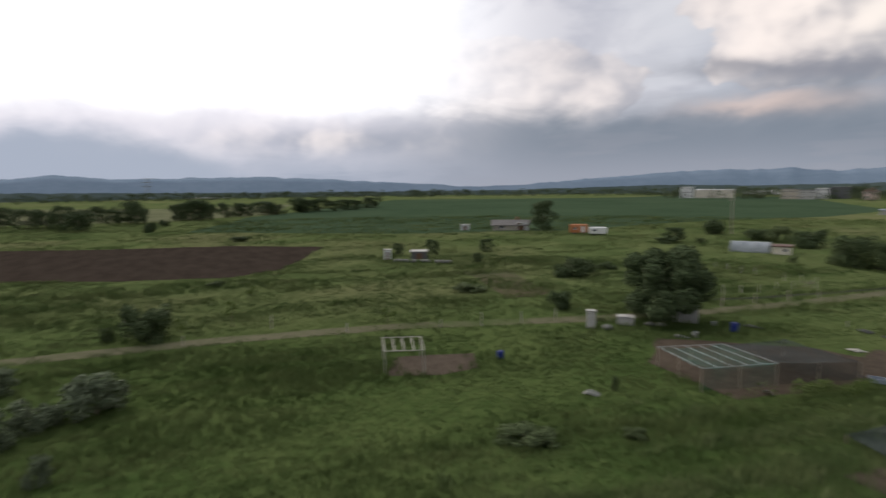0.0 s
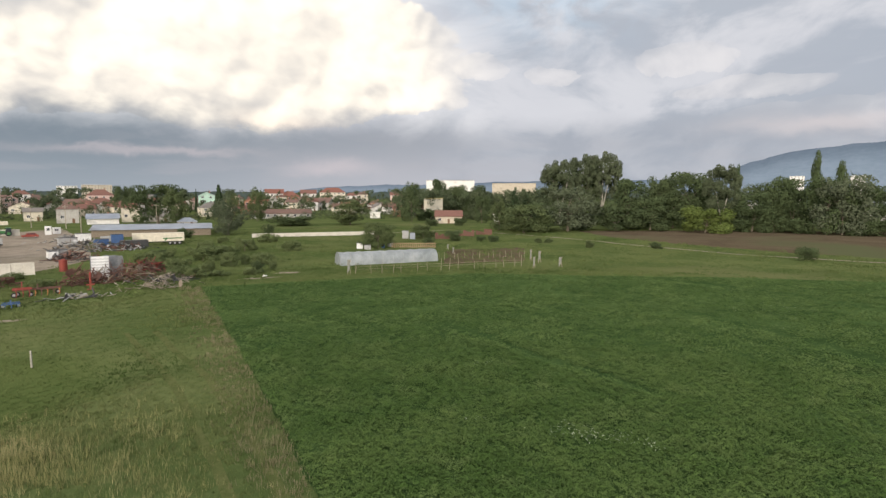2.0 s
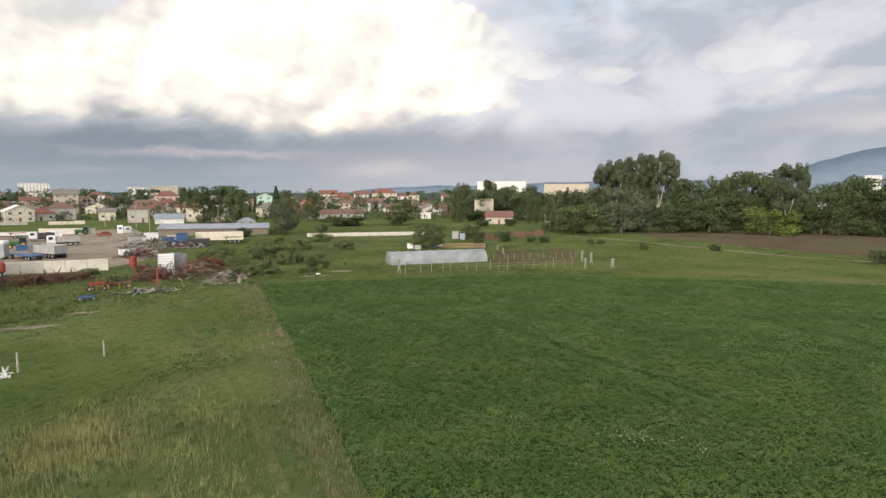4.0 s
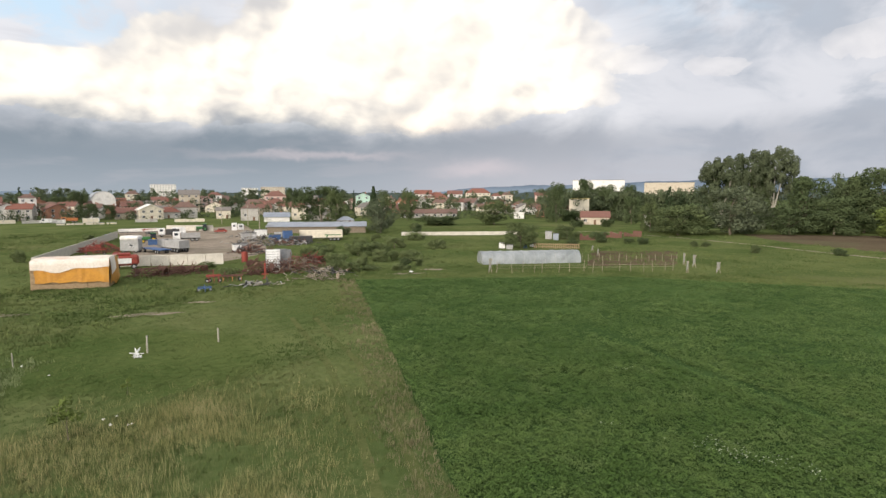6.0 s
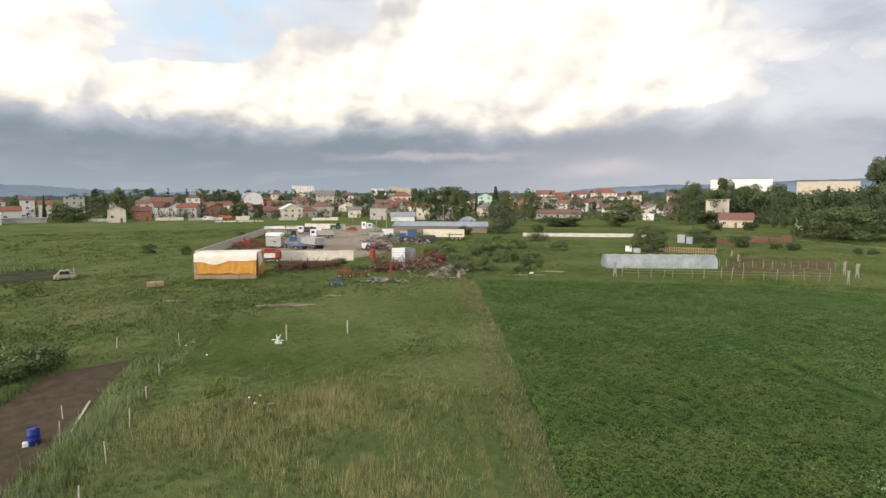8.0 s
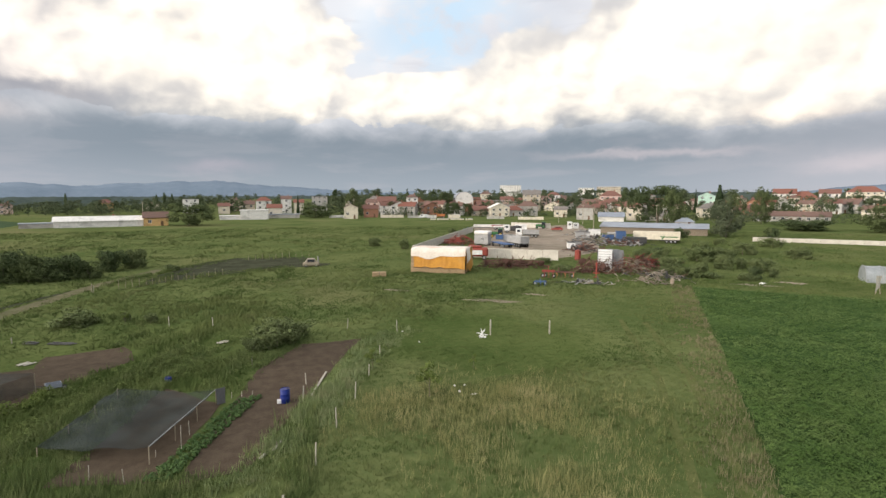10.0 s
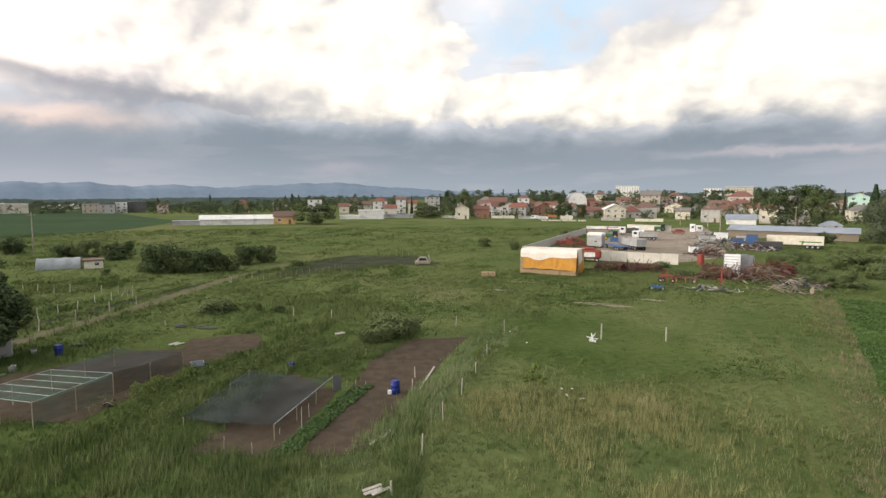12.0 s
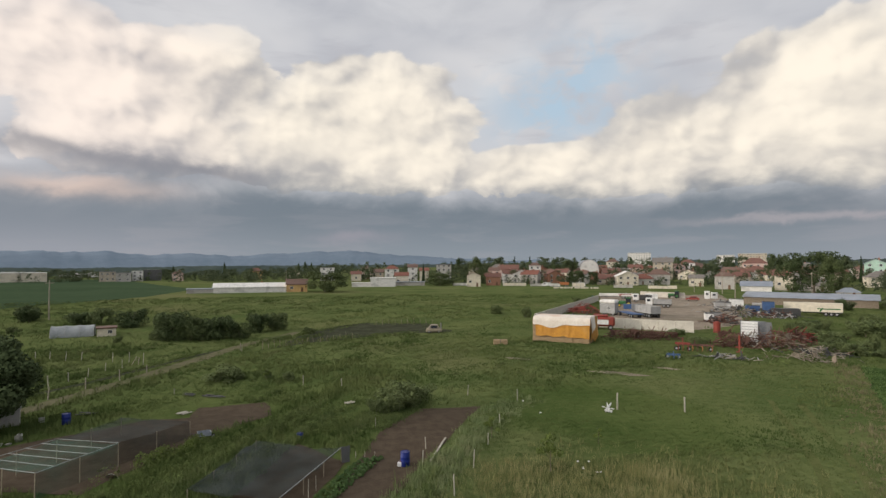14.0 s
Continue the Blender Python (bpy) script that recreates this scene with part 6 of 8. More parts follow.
# ---- plastic tunnel and vine posts beyond the crop ----
M["film"] = material("clouded_plastic_film", (0.185, 0.205, 0.21), (0.27, 0.29, 0.295), 0.4, 0.6, 4.0, 0.2, third=(0.16, 0.18, 0.18), spec=0.4)
M["post"] = material("weathered_post", (0.30, 0.28, 0.23), (0.42, 0.39, 0.33), 0.9, 3, 20, 0.3)
M["stake"] = material("rough_stake", (0.20, 0.17, 0.12), (0.30, 0.26, 0.19), 0.9, 4, 25, 0.3)


def tunnel(a, b, width, h, label, name="plastic_tunnel"):
    a, b = Vector((*a, 0)), Vector((*b, 0))
    L = (b - a).length
    ob = thing(name, at(a.x, a.y, math.degrees(math.atan2(b.y - a.y, b.x - a.x))), label, "greenhouse")
    n, k = int(L / 0.5), 12
    vs, fs = [], []
    for i in range(n + 1):
        sag = -0.07 * abs(math.sin(math.pi * i / 4)) + 0.05 * noise.noise(Vector((i * 0.6, 1, 2)))
        for j in range(k + 1):
            t = math.pi * j / k
            vs.append((i * L / n, width / 2 - math.cos(t) * (width / 2 + sag), (math.sin(t) ** 0.75) * (h + sag)))
    for i in range(n):
        for j in range(k):
            fs.append((i * (k + 1) + j, (i + 1) * (k + 1) + j, (i + 1) * (k + 1) + j + 1, i * (k + 1) + j + 1))
    part("film", mesh_of("film", vs, fs, M["film"], True), M["film"], ob)
    for e in (0, n):
        part("end_wall", mesh_of("end_wall", vs[e * (k + 1):(e + 1) * (k + 1)], [tuple(range(k + 1))], M["film"]), M["film"], ob)
    for i in range(0, n + 1, 4):
        bm = bmesh.new()
        for j in range(k):
            p, q = Vector(vs[i * (k + 1) + j]), Vector(vs[i * (k + 1) + j + 1])
            rod(bm, p * 1.0 + Vector((0, 0, 0.03)), q + Vector((0, 0, 0.03)), 0.03, sides=4)
        part("hoop", bm, M["grey_paint"], ob)
    return ob


tunnel((78.25, 65.06), (93.98, 53.55), 4.0, 2.35, "long plastic film tunnel with clouded grey cover")
tunnel((-66.78, 93.81), (-61.16, 96.74), 3.6, 1.9, "small plastic film tunnel beside bushes")


def fence_post(x, y, r, h, mat="post", thick=0.06, label="pale round wooden fence post in grass", group="fence posts", lean=3.0):
    rnd = random.Random(int(x * 100 + y * 10))
    ob = thing("fence_post", pose(x, y, 0, rnd.uniform(-lean, lean), rnd.uniform(-lean, lean), r), label, "post", group)
    thick *= 0.72
    bm = bm_rod((0, 0, -0.1), (0, 0, h), thick, thick * 0.85, 7)
    part("shaft", bm, M[mat], ob)
    return ob


rp = random.Random(17)
for i in range(16):
    p = Vector((71.21, 56.26)).lerp(Vector((94.35, 35.91)), (i + rp.uniform(-0.3, 0.3)) / 15)
    fence_post(p.x, p.y, 0, rp.uniform(1.3, 2.1), "stake", 0.06, "rough grey vine stake in a row", "vine stakes", 5)
for i in range(14):
    p = Vector((95.77, 54.33)).lerp(Vector((109.51, 41.15)), (i + rp.uniform(-0.3, 0.3)) / 13)
    fence_post(p.x, p.y, 0, rp.uniform(0.9, 1.6), "stake", 0.06, "rough grey vine stake in a row", "vine stakes", 5)
wires = thing("vine_wires", at(0, 0), "thin wires strung between vine stakes", "wire")
for zz in (0.8, 1.2):
    part("wire", bm_rod((71.21, 56.26, zz), (94.35, 35.91, zz), 0.018, sides=4), M["stake"], wires)
M["pale_cloth"] = material("pale_rag", (0.14, 0.14, 0.12), (0.21, 0.21, 0.18), 0.9, 3, 14, 0.5)
for row in ((70.44, 56.99, -51.31, 1.01, 2.42), (103.13, 37.77, -70.17, 0.73, 2.24), (101.2, 35.32, -71.06, 0.96, 2.27), (92.98, 33.54, -70.49, 0.65, 2.02), (96.74, 29.92, -73.13, 1.12, 1.84), (115.16, 62.74, -61.64, 0.74, 1.29), (107.28, 57.17, -62.19, 0.68, 1.43)):
    x, y, r, w, h = row
    sc = thing("wrapped_stake", at(x, y, r), "wooden stakes wrapped in pale cloth or film", "stake bundle", "wrapped stakes")
    part("stake", bm_rod((-w * 0.2, 0, 0), (w * 0.3, 0.1, h), 0.06), M["stake"], sc)
    part("stake", bm_rod((w * 0.3, 0.2, 0), (0, 0.1, h * 0.95), 0.06), M["stake"], sc)
    cl = drape([(-0.02, h * 0.25), (0.05, h * 0.5), (0.05, h * 0.75), (0.1, h)], -w * 0.22, w * 0.2, 8, 0.3, M["pale_cloth"], "cloth", sc, lambda q: 0.3 * math.sin(q * 7))
yf = thing("picket_fence", at(115.22, 72.04, -58.2), "yellowish picket fence by the garden", "fence")
for i in range(22):
    part("picket", bm_box(-0.09, 0.09, -0.02, 0.02, 0, 1.3), M["straw"], yf, m=pose(-5.5 + i * 0.5, 0, 0))
for zz in (0.4, 1.0):
    part("rail", bm_box(-5.7, 5.3, 0.02, 0.06, zz, zz + 0.1), M["straw"], yf)
for i, (c_, row) in enumerate((("white_paint", (106.64, 82.25, -52.56, 1.49, 1.37)), ("grey_paint", (105.66, 79.24, -53.34, 1.59, 1.08)), ("blue", (110.69, 78.36, -54.91, 0.94, 0.82)), ("white_paint", (114.53, 78.8, -55.67, 1.37, 0.98)), ("grey_paint", (139.22, 90.02, -57.28, 1.93, 2.32)), ("sheet", (137.15, 86.25, -58.01, 1.57, 1.94)))):
    x, y, r, w, h = row
    bx_ = thing("garden_box", at(x, y, r), "small painted garden box or tank by trees", "garden box", "garden boxes")
    part("body", bm_box(-w / 2, w / 2, 0, w * 0.8, 0, h, 0.06), M[c_], bx_)
    part("lid", bm_box(-w / 2 - 0.05, w / 2 + 0.05, -0.05, w * 0.8 + 0.05, h, h + 0.08), M["dark_steel"], bx_)
for row in ((143.93, 79.77, -61.18, 4.63, 1.94), (157.16, 78.91, -63.51, 6.74, 2.04), (166.36, 76.5, -65.47, 5.54, 2.1)):
    x, y, r, w, h = row
    rw = thing("brick_pile", at(x, y, r), "low broken red brick wall in the grass", "brick wall", "broken brick walls")
    for i in range(int(w / 0.9)):
        part("block", bm_box(0, 0.86, 0, 0.4, 0, h * rp.uniform(0.4, 1.0), 0.03), M["rust"], rw, m=pose(-w / 2 + i * 0.9, rp.uniform(-0.1, 0.1), 0))
trees("bush_dark", "garden bushes", (141.63, 66.38, -65.09, 2.52, 1.65), (141.18, 62.09, -66.46, 2.71, 2.05), (139.1, 73.75, -62.26, 4.38, 3.38), (143.68, 19.89, -82.59, 2.85, 1.67), (130.88, -10.37, -95.07, 3.75, 3.16))
trees("bush", "garden bushes", (144.3, 50.3, -70.99, 2.25, 1.68), (146.53, 48.16, -72.01, 2.72, 1.4), (137.39, 34.62, -76.09, 2.62, 1.98))

patch("vine_plot", [(90.28, 50.1), (102.39, 38.48), (129.3, 49.2), (115.35, 62.56)], 0.02, M["dry_field"], "weedy brown vine plot between stakes", "garden plot", 1.2)
# ---- kitchen gardens ----
M["net"] = net_material("shade_net", (0.026, 0.032, 0.031), 0.46)
M["net_green"] = net_material("green_net", (0.030, 0.095, 0.072), 0.72)
M["pipe"] = paint("white_pipe", (0.31, 0.32, 0.31), 0.5)
M["net_side"] = net_material("side_net", (0.030, 0.040, 0.036), 0.6)
M["drum_blue"] = paint("blue_plastic", (0.012, 0.026, 0.17), 0.4, 0, 0.3)


tent = thing("shade_frame", at(0, 0), "pipe frame half covered by dark shade net over soil", "shade frame")
A, B_, C, Dd = (-21.6, 29.45), (-20.1, 34.4), (-24.44, 35.16), (-26.08, 30.68)
E_, F = (-18.12, 39.72), (-23.59, 40.67)
for p, q in ((A, B_), (B_, C), (C, Dd), (Dd, A)):
    part("rail", bm_rod((*p, 1.5), (*q, 1.5), 0.022, sides=6), M["pipe"], tent)
for t in (0.2, 0.4, 0.6, 0.8):
    p, q = Vector(A).lerp(Vector(B_), t), Vector(Dd).lerp(Vector(C), t)
    part("crossbar", bm_rod((p.x, p.y, 1.5), (q.x, q.y, 1.5), 0.022, sides=6), M["pipe"], tent)
for p, zz in ((A, 1.5), (B_, 1.5), (C, 1.5), (Dd, 1.5), (E_, 1.3), (F, 1.3), (tuple(Vector(A).lerp(Vector(B_), 0.5)), 1.5), (tuple(Vector(Dd).lerp(Vector(A), 0.5)), 1.5), (tuple(Vector(Dd).lerp(Vector(C), 0.5)), 1.5), (tuple(Vector(B_).lerp(Vector(E_), 0.5)), 1.4), (tuple(Vector(C).lerp(Vector(F), 0.5)), 1.4)):
    part("leg", bm_rod((*p, 0), (*p, zz), 0.026, sides=6), M["stake"], tent)
quad_sheet((*B_, 1.52), (*E_, 1.32), (*F, 1.32), (*C, 1.52), 22, 0.12, M["net"], "shade_net", tent)
quad_sheet((*B_, 1.5), (*E_, 1.3), (*E_, 0.15), (*B_, 0.15), 14, 0.1, M["net_side"], "side_net", tent)
quad_sheet((*A, 1.48), (*B_, 1.48), (*B_, 0.2), (*A, 0.2), 14, 0.15, M["net_green"], "green_net", tent, 0.2)
quad_sheet((*A, 1.46), (*B_, 1.46), (*C, 1.46), (*Dd, 1.46), 14, 0.2, M["net_green"], "roof_net", tent, 0.1)

tent2 = thing("shade_frame", at(0, 0), "low stakes carrying a sagging dark shade net", "shade frame")
A2, B2, C2, D2 = (-13.7, 29.8), (-8.15, 27.75), (-6.45, 35.1), (-12.6, 37.4)
quad_sheet((*A2, 0.5), (*B2, 0.9), (*C2, 0.95), (*D2, 0.75), 24, 0.14, M["net"], "shade_net", tent2, 0.2)
quad_sheet((*A2, 0.46), (*D2, 0.7), (D2[0] - 0.5, D2[1], 0.1), (A2[0] - 0.5, A2[1] + 0.1, 0.1), 18, 0.06, M["net_side"], "net_hem", tent2, 0.2)
part("rail", bm_rod((*B2, 0.9), (*C2, 0.95), 0.026, sides=6), M["pipe"], tent2)
for k in range(4):
    for p, q in ((A2, D2), (B2, C2)):
        v = Vector(p).lerp(Vector(q), k / 3)
        part("stake", bm_rod((v.x, v.y, 0), (v.x, v.y, 0.92 if p == B2 else 0.48 + 0.07 * k), 0.025, sides=6), M["stake"], tent2)
quad_sheet((*C2, 0.95), (C2[0] + 0.5, C2[1] + 0.3, 0.9), (C2[0] + 0.5, C2[1] + 0.2, 0.05), (C2[0] + 0.1, C2[1] - 0.2, 0.05), 8, 0.2, M["slate"], "gathered_net", tent2, 0.3)


def barrel(x, y, r, h, dia, mat, label):
    ob = thing("barrel", at(x, y, r), label, "barrel")
    bm = bmesh.new()
    R, n = dia / 2, 20
    prof = [(R * 0.92, 0), (R, 0.04), (R, h * 0.32), (R * 1.04, h * 0.34), (R, h * 0.36), (R, h * 0.64), (R * 1.04, h * 0.66), (R, h * 0.68), (R, h - 0.05), (R * 0.94, h)]
    vs = [(math.cos(2 * math.pi * i / n) * q[0], math.sin(2 * math.pi * i / n) * q[0], q[1]) for q in prof for i in range(n)]
    fs = [(k * n + i, k * n + (i + 1) % n, (k + 1) * n + (i + 1) % n, (k + 1) * n + i) for k in range(len(prof) - 1) for i in range(n)]
    bm.free()
    part("body", mesh_of("body", vs, fs + [tuple(range(n - 1, -1, -1))], mat, True), mat, ob)
    part("lid", bm_rod((0, 0, h - 0.06), (0, 0, h - 0.02), R * 0.9, sides=20), mat, ob)
    part("bung", bm_rod((R * 0.5, 0, h - 0.02), (R * 0.5, 0, h + 0.02), 0.05, sides=8), M["dark_steel"], ob)
    return ob


barrel(-2.37, 34.53, 3.91, 0.9, 0.58, M["drum_blue"], "blue plastic barrel standing on dug soil")
barrel(-29.6, 43.6, 34.3, 0.85, 0.62, M["drum_blue"], "blue plastic tub in the grass near sheds")
barrel(-32.97, 22.24, 57.58, 0.6, 0.5, M["drum_blue"], "small dark blue barrel in the grass")
barrel(-10.33, 40.01, 14.51, 0.4, 0.45, M["drum_blue"], "dark blue tub beside the shade net")
cn = thing("canister", at(-2.69, 34.43, 4.45), "small white canister beside the barrel", "canister")
part("body", bm_box(-0.15, 0.15, -0.1, 0.1, 0, 0.28, 0.04), M["white_paint"], cn)
part("cap", bm_rod((0.05, 0, 0.28), (0.05, 0, 0.33), 0.03), M["red"], cn)
for x, y, r, w, h in ((-10.29, 40.01, 14.45, 0.32, 0.26), (-30.01, 39.39, 37.41, 0.32, 0.5), (-30.65, 38.38, 38.72, 0.37, 0.16), (-31.89, 44.06, 35.99, 0.44, 0.37)):
    cn = thing("bucket", at(x, y, r), "small white plastic container in the garden", "bucket", "garden buckets")
    part("body", bm_rod((0, 0, 0), (0, 0, h), w * 0.38, w * 0.48, sides=12), M["white_paint"], cn)
    part("rim", bm_rod((0, 0, h - 0.03), (0, 0, h), w * 0.52, sides=12), M["white_paint"], cn)

# posts along the beds and boundary
for x, y, r, w, h in ((-0.51, 25.98, 1.09, 0.22, 1.12), (1.85, 34.09, -3.17, 0.21, 1.18), (0.6, 30.12, -1.2, 0.16, 1.15), (-1.3, 34.52, 2.13, 0.18, 0.97), (4.4, 43.41, -5.84, 0.18, 0.65), (6.78, 50.65, -7.68, 0.16, 1.13), (2.34, 52.95, -2.57, 0.17, 0.95), (-1.19, 37.62, 1.79, 0.16, 0.53), (3.1, 38.58, -4.66, 0.16, 0.5)):
    fence_post(x, y, r, max(h, 0.8), "post", 0.055)
for x, y, r, w, h in ((14.97, 47.71, -17.51, 0.29, 1.42), (20.42, 46.91, -23.63, 0.23, 1.25)):
    fence_post(x, y, r, h, "post", 0.10, "thick pale square post in mown grass", "meadow posts", 1.5)
for x, y, r, w, h in ((-10.35, 26.74, 21.25, 0.1, 0.73), (-8.78, 26.24, 18.58, 0.1, 0.63), (-6.96, 28.69, 13.68, 0.09, 1.47), (-7.02, 30.75, 12.89, 0.09, 0.87), (-8.08, 28.49, 15.89, 0.09, 0.4), (-5.68, 35.94, 8.99, 0.11, 0.43), (-5.08, 35.93, 8.05, 0.11, 0.43), (-4.44, 35.93, 7.04, 0.11, 0.43), (-5.19, 42.56, 6.95, 0.13, 0.77)):
    fence_post(x, y, r, h, "post", 0.025, "thin pale garden stake in soil", "garden stakes", 4)
for x, y, h in ((-53.61, 72.8, 1.1), (-51.7, 72.73, 1.1), (-49.29, 72.24, 1.15), (-47.17, 72.17, 1.15), (-42.52, 71.2, 1.2), (-40.36, 71.13, 1.25), (-37.42, 69.07, 1.5), (-40.15, 59.35, 1.0), (-39.54, 61.66, 1.0), (-39.35, 64.51, 1.05), (-38.79, 66.9, 1.05), (-40.03, 56.17, 1.3)):
    fence_post(x, y, 0, h, "post", 0.06, "pale fence post along a garden plot", "plot fence posts", 5)
for x, y, h in ((-36.68, 51.45, 1.15), (-36.0, 55.78, 1.15), (-34.88, 59.74, 1.2), (-34.45, 64.35, 0.9), (-29.45, 80.39, 1.1)):
    fence_post(x, y, 0, h, "wood", 0.085, "thick grey fence post beside the track", "track-side posts", 4)
trestle = thing("gate_frame", at(-38.4, 69.1, 20), "pale leaning wooden gate frame by the track", "gate frame")
for a_, b_ in (((-0.45, 0, 0), (0.15, 0, 1.05)), ((0.3, 0.1, 0), (0.38, 0, 1.0)), ((-0.1, 0, 0.62), (0.42, 0, 0.7))):
    part("bar", bm_rod(a_, b_, 0.04, sides=6), M["wood"], trestle)
for x, y, r, w, h in ((-14.49, 57.42, 14.19, 0.17, 1.03), (-28.93, 79.48, 20.03, 0.23, 0.99), (-10.26, 56.04, 10.39, 0.17, 1), (-26.03, 53.66, 25.93, 0.15, 0.56)):
    fence_post(x, y, r, h, "post", 0.06, "pale fence post along a garden plot", "plot fence posts", 4)
for i, (x, y, r, w, h) in enumerate(((-49.97, 8.67, 81.36, 0.24, 1.3), (-45.72, 14.4, 73.82, 0.2, 0.81), (-41.67, 25.78, 59.55, 0.31, 1.31), (-40.97, 29.6, 55.39, 0.31, 1.07), (-40.15, 32.85, 51.89, 0.31, 1.19), (-43.12, 22.32, 63.93, 0.2, 0.73), (-48.1, 1.41, 89.52, 0.21, 0.8))):
    fence_post(x, y, r, h, "post", 0.07, "pale concrete fence post by the track", "track fence posts", 3)
for k, (a, b, n) in enumerate((((-27.06, 81.6), (-21.07, 87.44), 9), ((-21.07, 87.44), (-14.93, 94.19), 7), ((-14.46, 113.56), (-1.67, 117.89), 10))):
    for i in range(n):
        p = Vector(a).lerp(Vector(b), (i + 0.5) / n)
        fence_post(p.x, p.y, 0, rp.uniform(0.8, 1.3), "stake", 0.05, "short rough stake along dark plot", "plot stakes", 6)
M["mulch"] = material("dark_mulch", (0.038, 0.042, 0.028), (0.066, 0.070, 0.044), 0.95, 0.4, 4.0, 0.5, spec=0.0)
DITCH = [(-41.0, 49.0), (-39.58, 52.63), (-38.88, 55.39), (-37.44, 59.26), (-36.34, 64.74), (-35.12, 70.16), (-33.53, 78.0), (-30.66, 85.41), (-27.5, 97.0)]
ribbon("ditch", DITCH, 1.0, 0.014, M["mulch"], "dark weedy ditch beside the dirt track", "ditch")
patch("dark_plot", [(-25.47, 82.7), (-19.83, 90.03), (-7.64, 100.38), (2.23, 102.01), (-3.49, 117.9), (-16.23, 117.97), (-23.66, 107.59)], 0.02, M["mulch"], "dark mulched garden plot", "garden plot", 1.6)
wx_, wy_, wr_, ww_, wh_ = -1.64, 100.34, 0.92, 2.9, 1.87
wreck = thing("car_wreck", at(wx_, wy_, wr_), "dull rusted car wreck beside the dark plot", "car wreck")
part("body", bm_box(-ww_ * 0.5, ww_ * 0.5, 0, 1.6, 0.15, wh_ * 0.45, 0.2), M["stake"], wreck)
part("cab", mesh_of("cab", [(sx * ww_ * q, yy, zz) for zz, q in ((wh_ * 0.45, 0.36), (wh_ * 0.8, 0.2)) for yy in (0.15, 1.45) for sx in (-1, 1)], [(0, 1, 5, 4), (2, 6, 7, 3), (0, 4, 6, 2), (1, 3, 7, 5), (4, 5, 7, 6)], M["wood"]), M["wood"], wreck)
part("open_bonnet", bm_box(-0.7, 0.7, -0.03, 0.03, 0, 1.0, 0.02), M["stucco"], wreck, m=pose(ww_ * 0.42, 0.8, wh_ * 0.4, 0, 20, 80))
part("side_window", bm_box(-ww_ * 0.22, ww_ * 0.2, 0.10, 0.16, wh_ * 0.5, wh_ * 0.72), M["pane"], wreck)
for wx in (-ww_ * 0.3, ww_ * 0.3):
    for wy in (0.1, 1.5):
        wheel(wreck, wx, wy, 0.3, 0.2)
for x, y, r, w, h in ((-58.89, 96.73, 31.37, 2.86, 1.59),):
    hut = thing("garden_hut", at(x, y, r), "small cream hut beside the plastic tunnel", "hut")
    part("wall", bm_box(-w / 2, w / 2, 0, 3, 0, h * 0.85), M["cream"], hut)
    part("roof", bm_box(-w / 2 - 0.2, w / 2 + 0.2, -0.2, 3.2, h * 0.85, h, 0.03), M["tile_old"], hut)
    window(hut, 0.5, -0.03, 0.5, 0.7, 0.6)
trees("bush_dark", "hedge bushes", (-44.79, 91.56, 26.11, 5.2, 5.37), (-37.61, 92.9, 22.07, 5.0, 4.3), (-34.13, 102.24, 18.48, 4.17, 4), (-76.73, 116.08, 33.5, 4.42, 2.85), (-62.83, 111.77, 29.37, 5.95, 4.13), (-90.49, 120.72, 36.89, 4.31, 3.7))
trees("bush", "hedge bushes", (-41.51, 91.0, 24.43, 5.0, 4.4), (-34.56, 93.6, 20.15, 3.6, 3.3), (-31.83, 105.77, 16.76, 4.0, 4.1), (-72, 116.05, 31.85, 5.51, 4.28), (-47.4, 92.6, 27.1, 3.2, 3.0), (-39.4, 90.6, 23.5, 2.6, 2.4))
trees("shrub", "meadow bushes", (-24.05, 59.78, 21.96, 4.57, 1.75), (-16.79, 59.72, 15.73, 1.48, 1.13), (-3.81, 47.69, 4.55, 4.21, 2.72), (-5.5, 46.21, 6.78, 1.91, 1.72), (-2.35, 51.16, 2.61, 3.19, 1.78), (-19.39, 60.95, 17.68, 1.02, 1.15), (-52.38, 88.94, 30.54, 1.56, 1.28), (13.47, 139.45, -5.53, 3.58, 2.59), (-24.69, 100.49, 13.82, 3, 1.25), (-78.27, 100.83, 37.86, 2.42, 1.55))
trees("sapling", "young trees", (3.48, 39.89, -5.05, 1.46, 1.71), (6.48, 33.55, -11.03, 2.26, 2.42), (10.75, 38.51, -15.71, 0.78, 1.32), (-19.11, 59.74, 17.77, 1.17, 1.5))
junk = thing("white_rubble", at(13.9, 46.78, -16.64), "tangle of white bars and film on the grass", "scrap")
quad_sheet((-0.35, 0, 0.15), (0.3, -0.1, 0.35), (0.35, 0.5, 0.45), (-0.3, 0.45, 0.12), 14, -0.05, M["white"], "sheet", junk, 0.8)
for k in range(7):
    a_ = rp.uniform(0, 3.14)
    part("rod", bm_rod((-0.5 * math.cos(a_), 0.3 - 0.4 * math.sin(a_), rp.uniform(0.02, 0.3)), (0.5 * math.cos(a_), 0.3 + 0.4 * math.sin(a_), rp.uniform(0.25, 0.7)), 0.035, sides=5), M["white_paint"], junk)
part("rod", bm_rod((0.3, 0.0, 0.0), (-0.1, 0.3, 0.55), 0.025), M["white_paint"], junk)
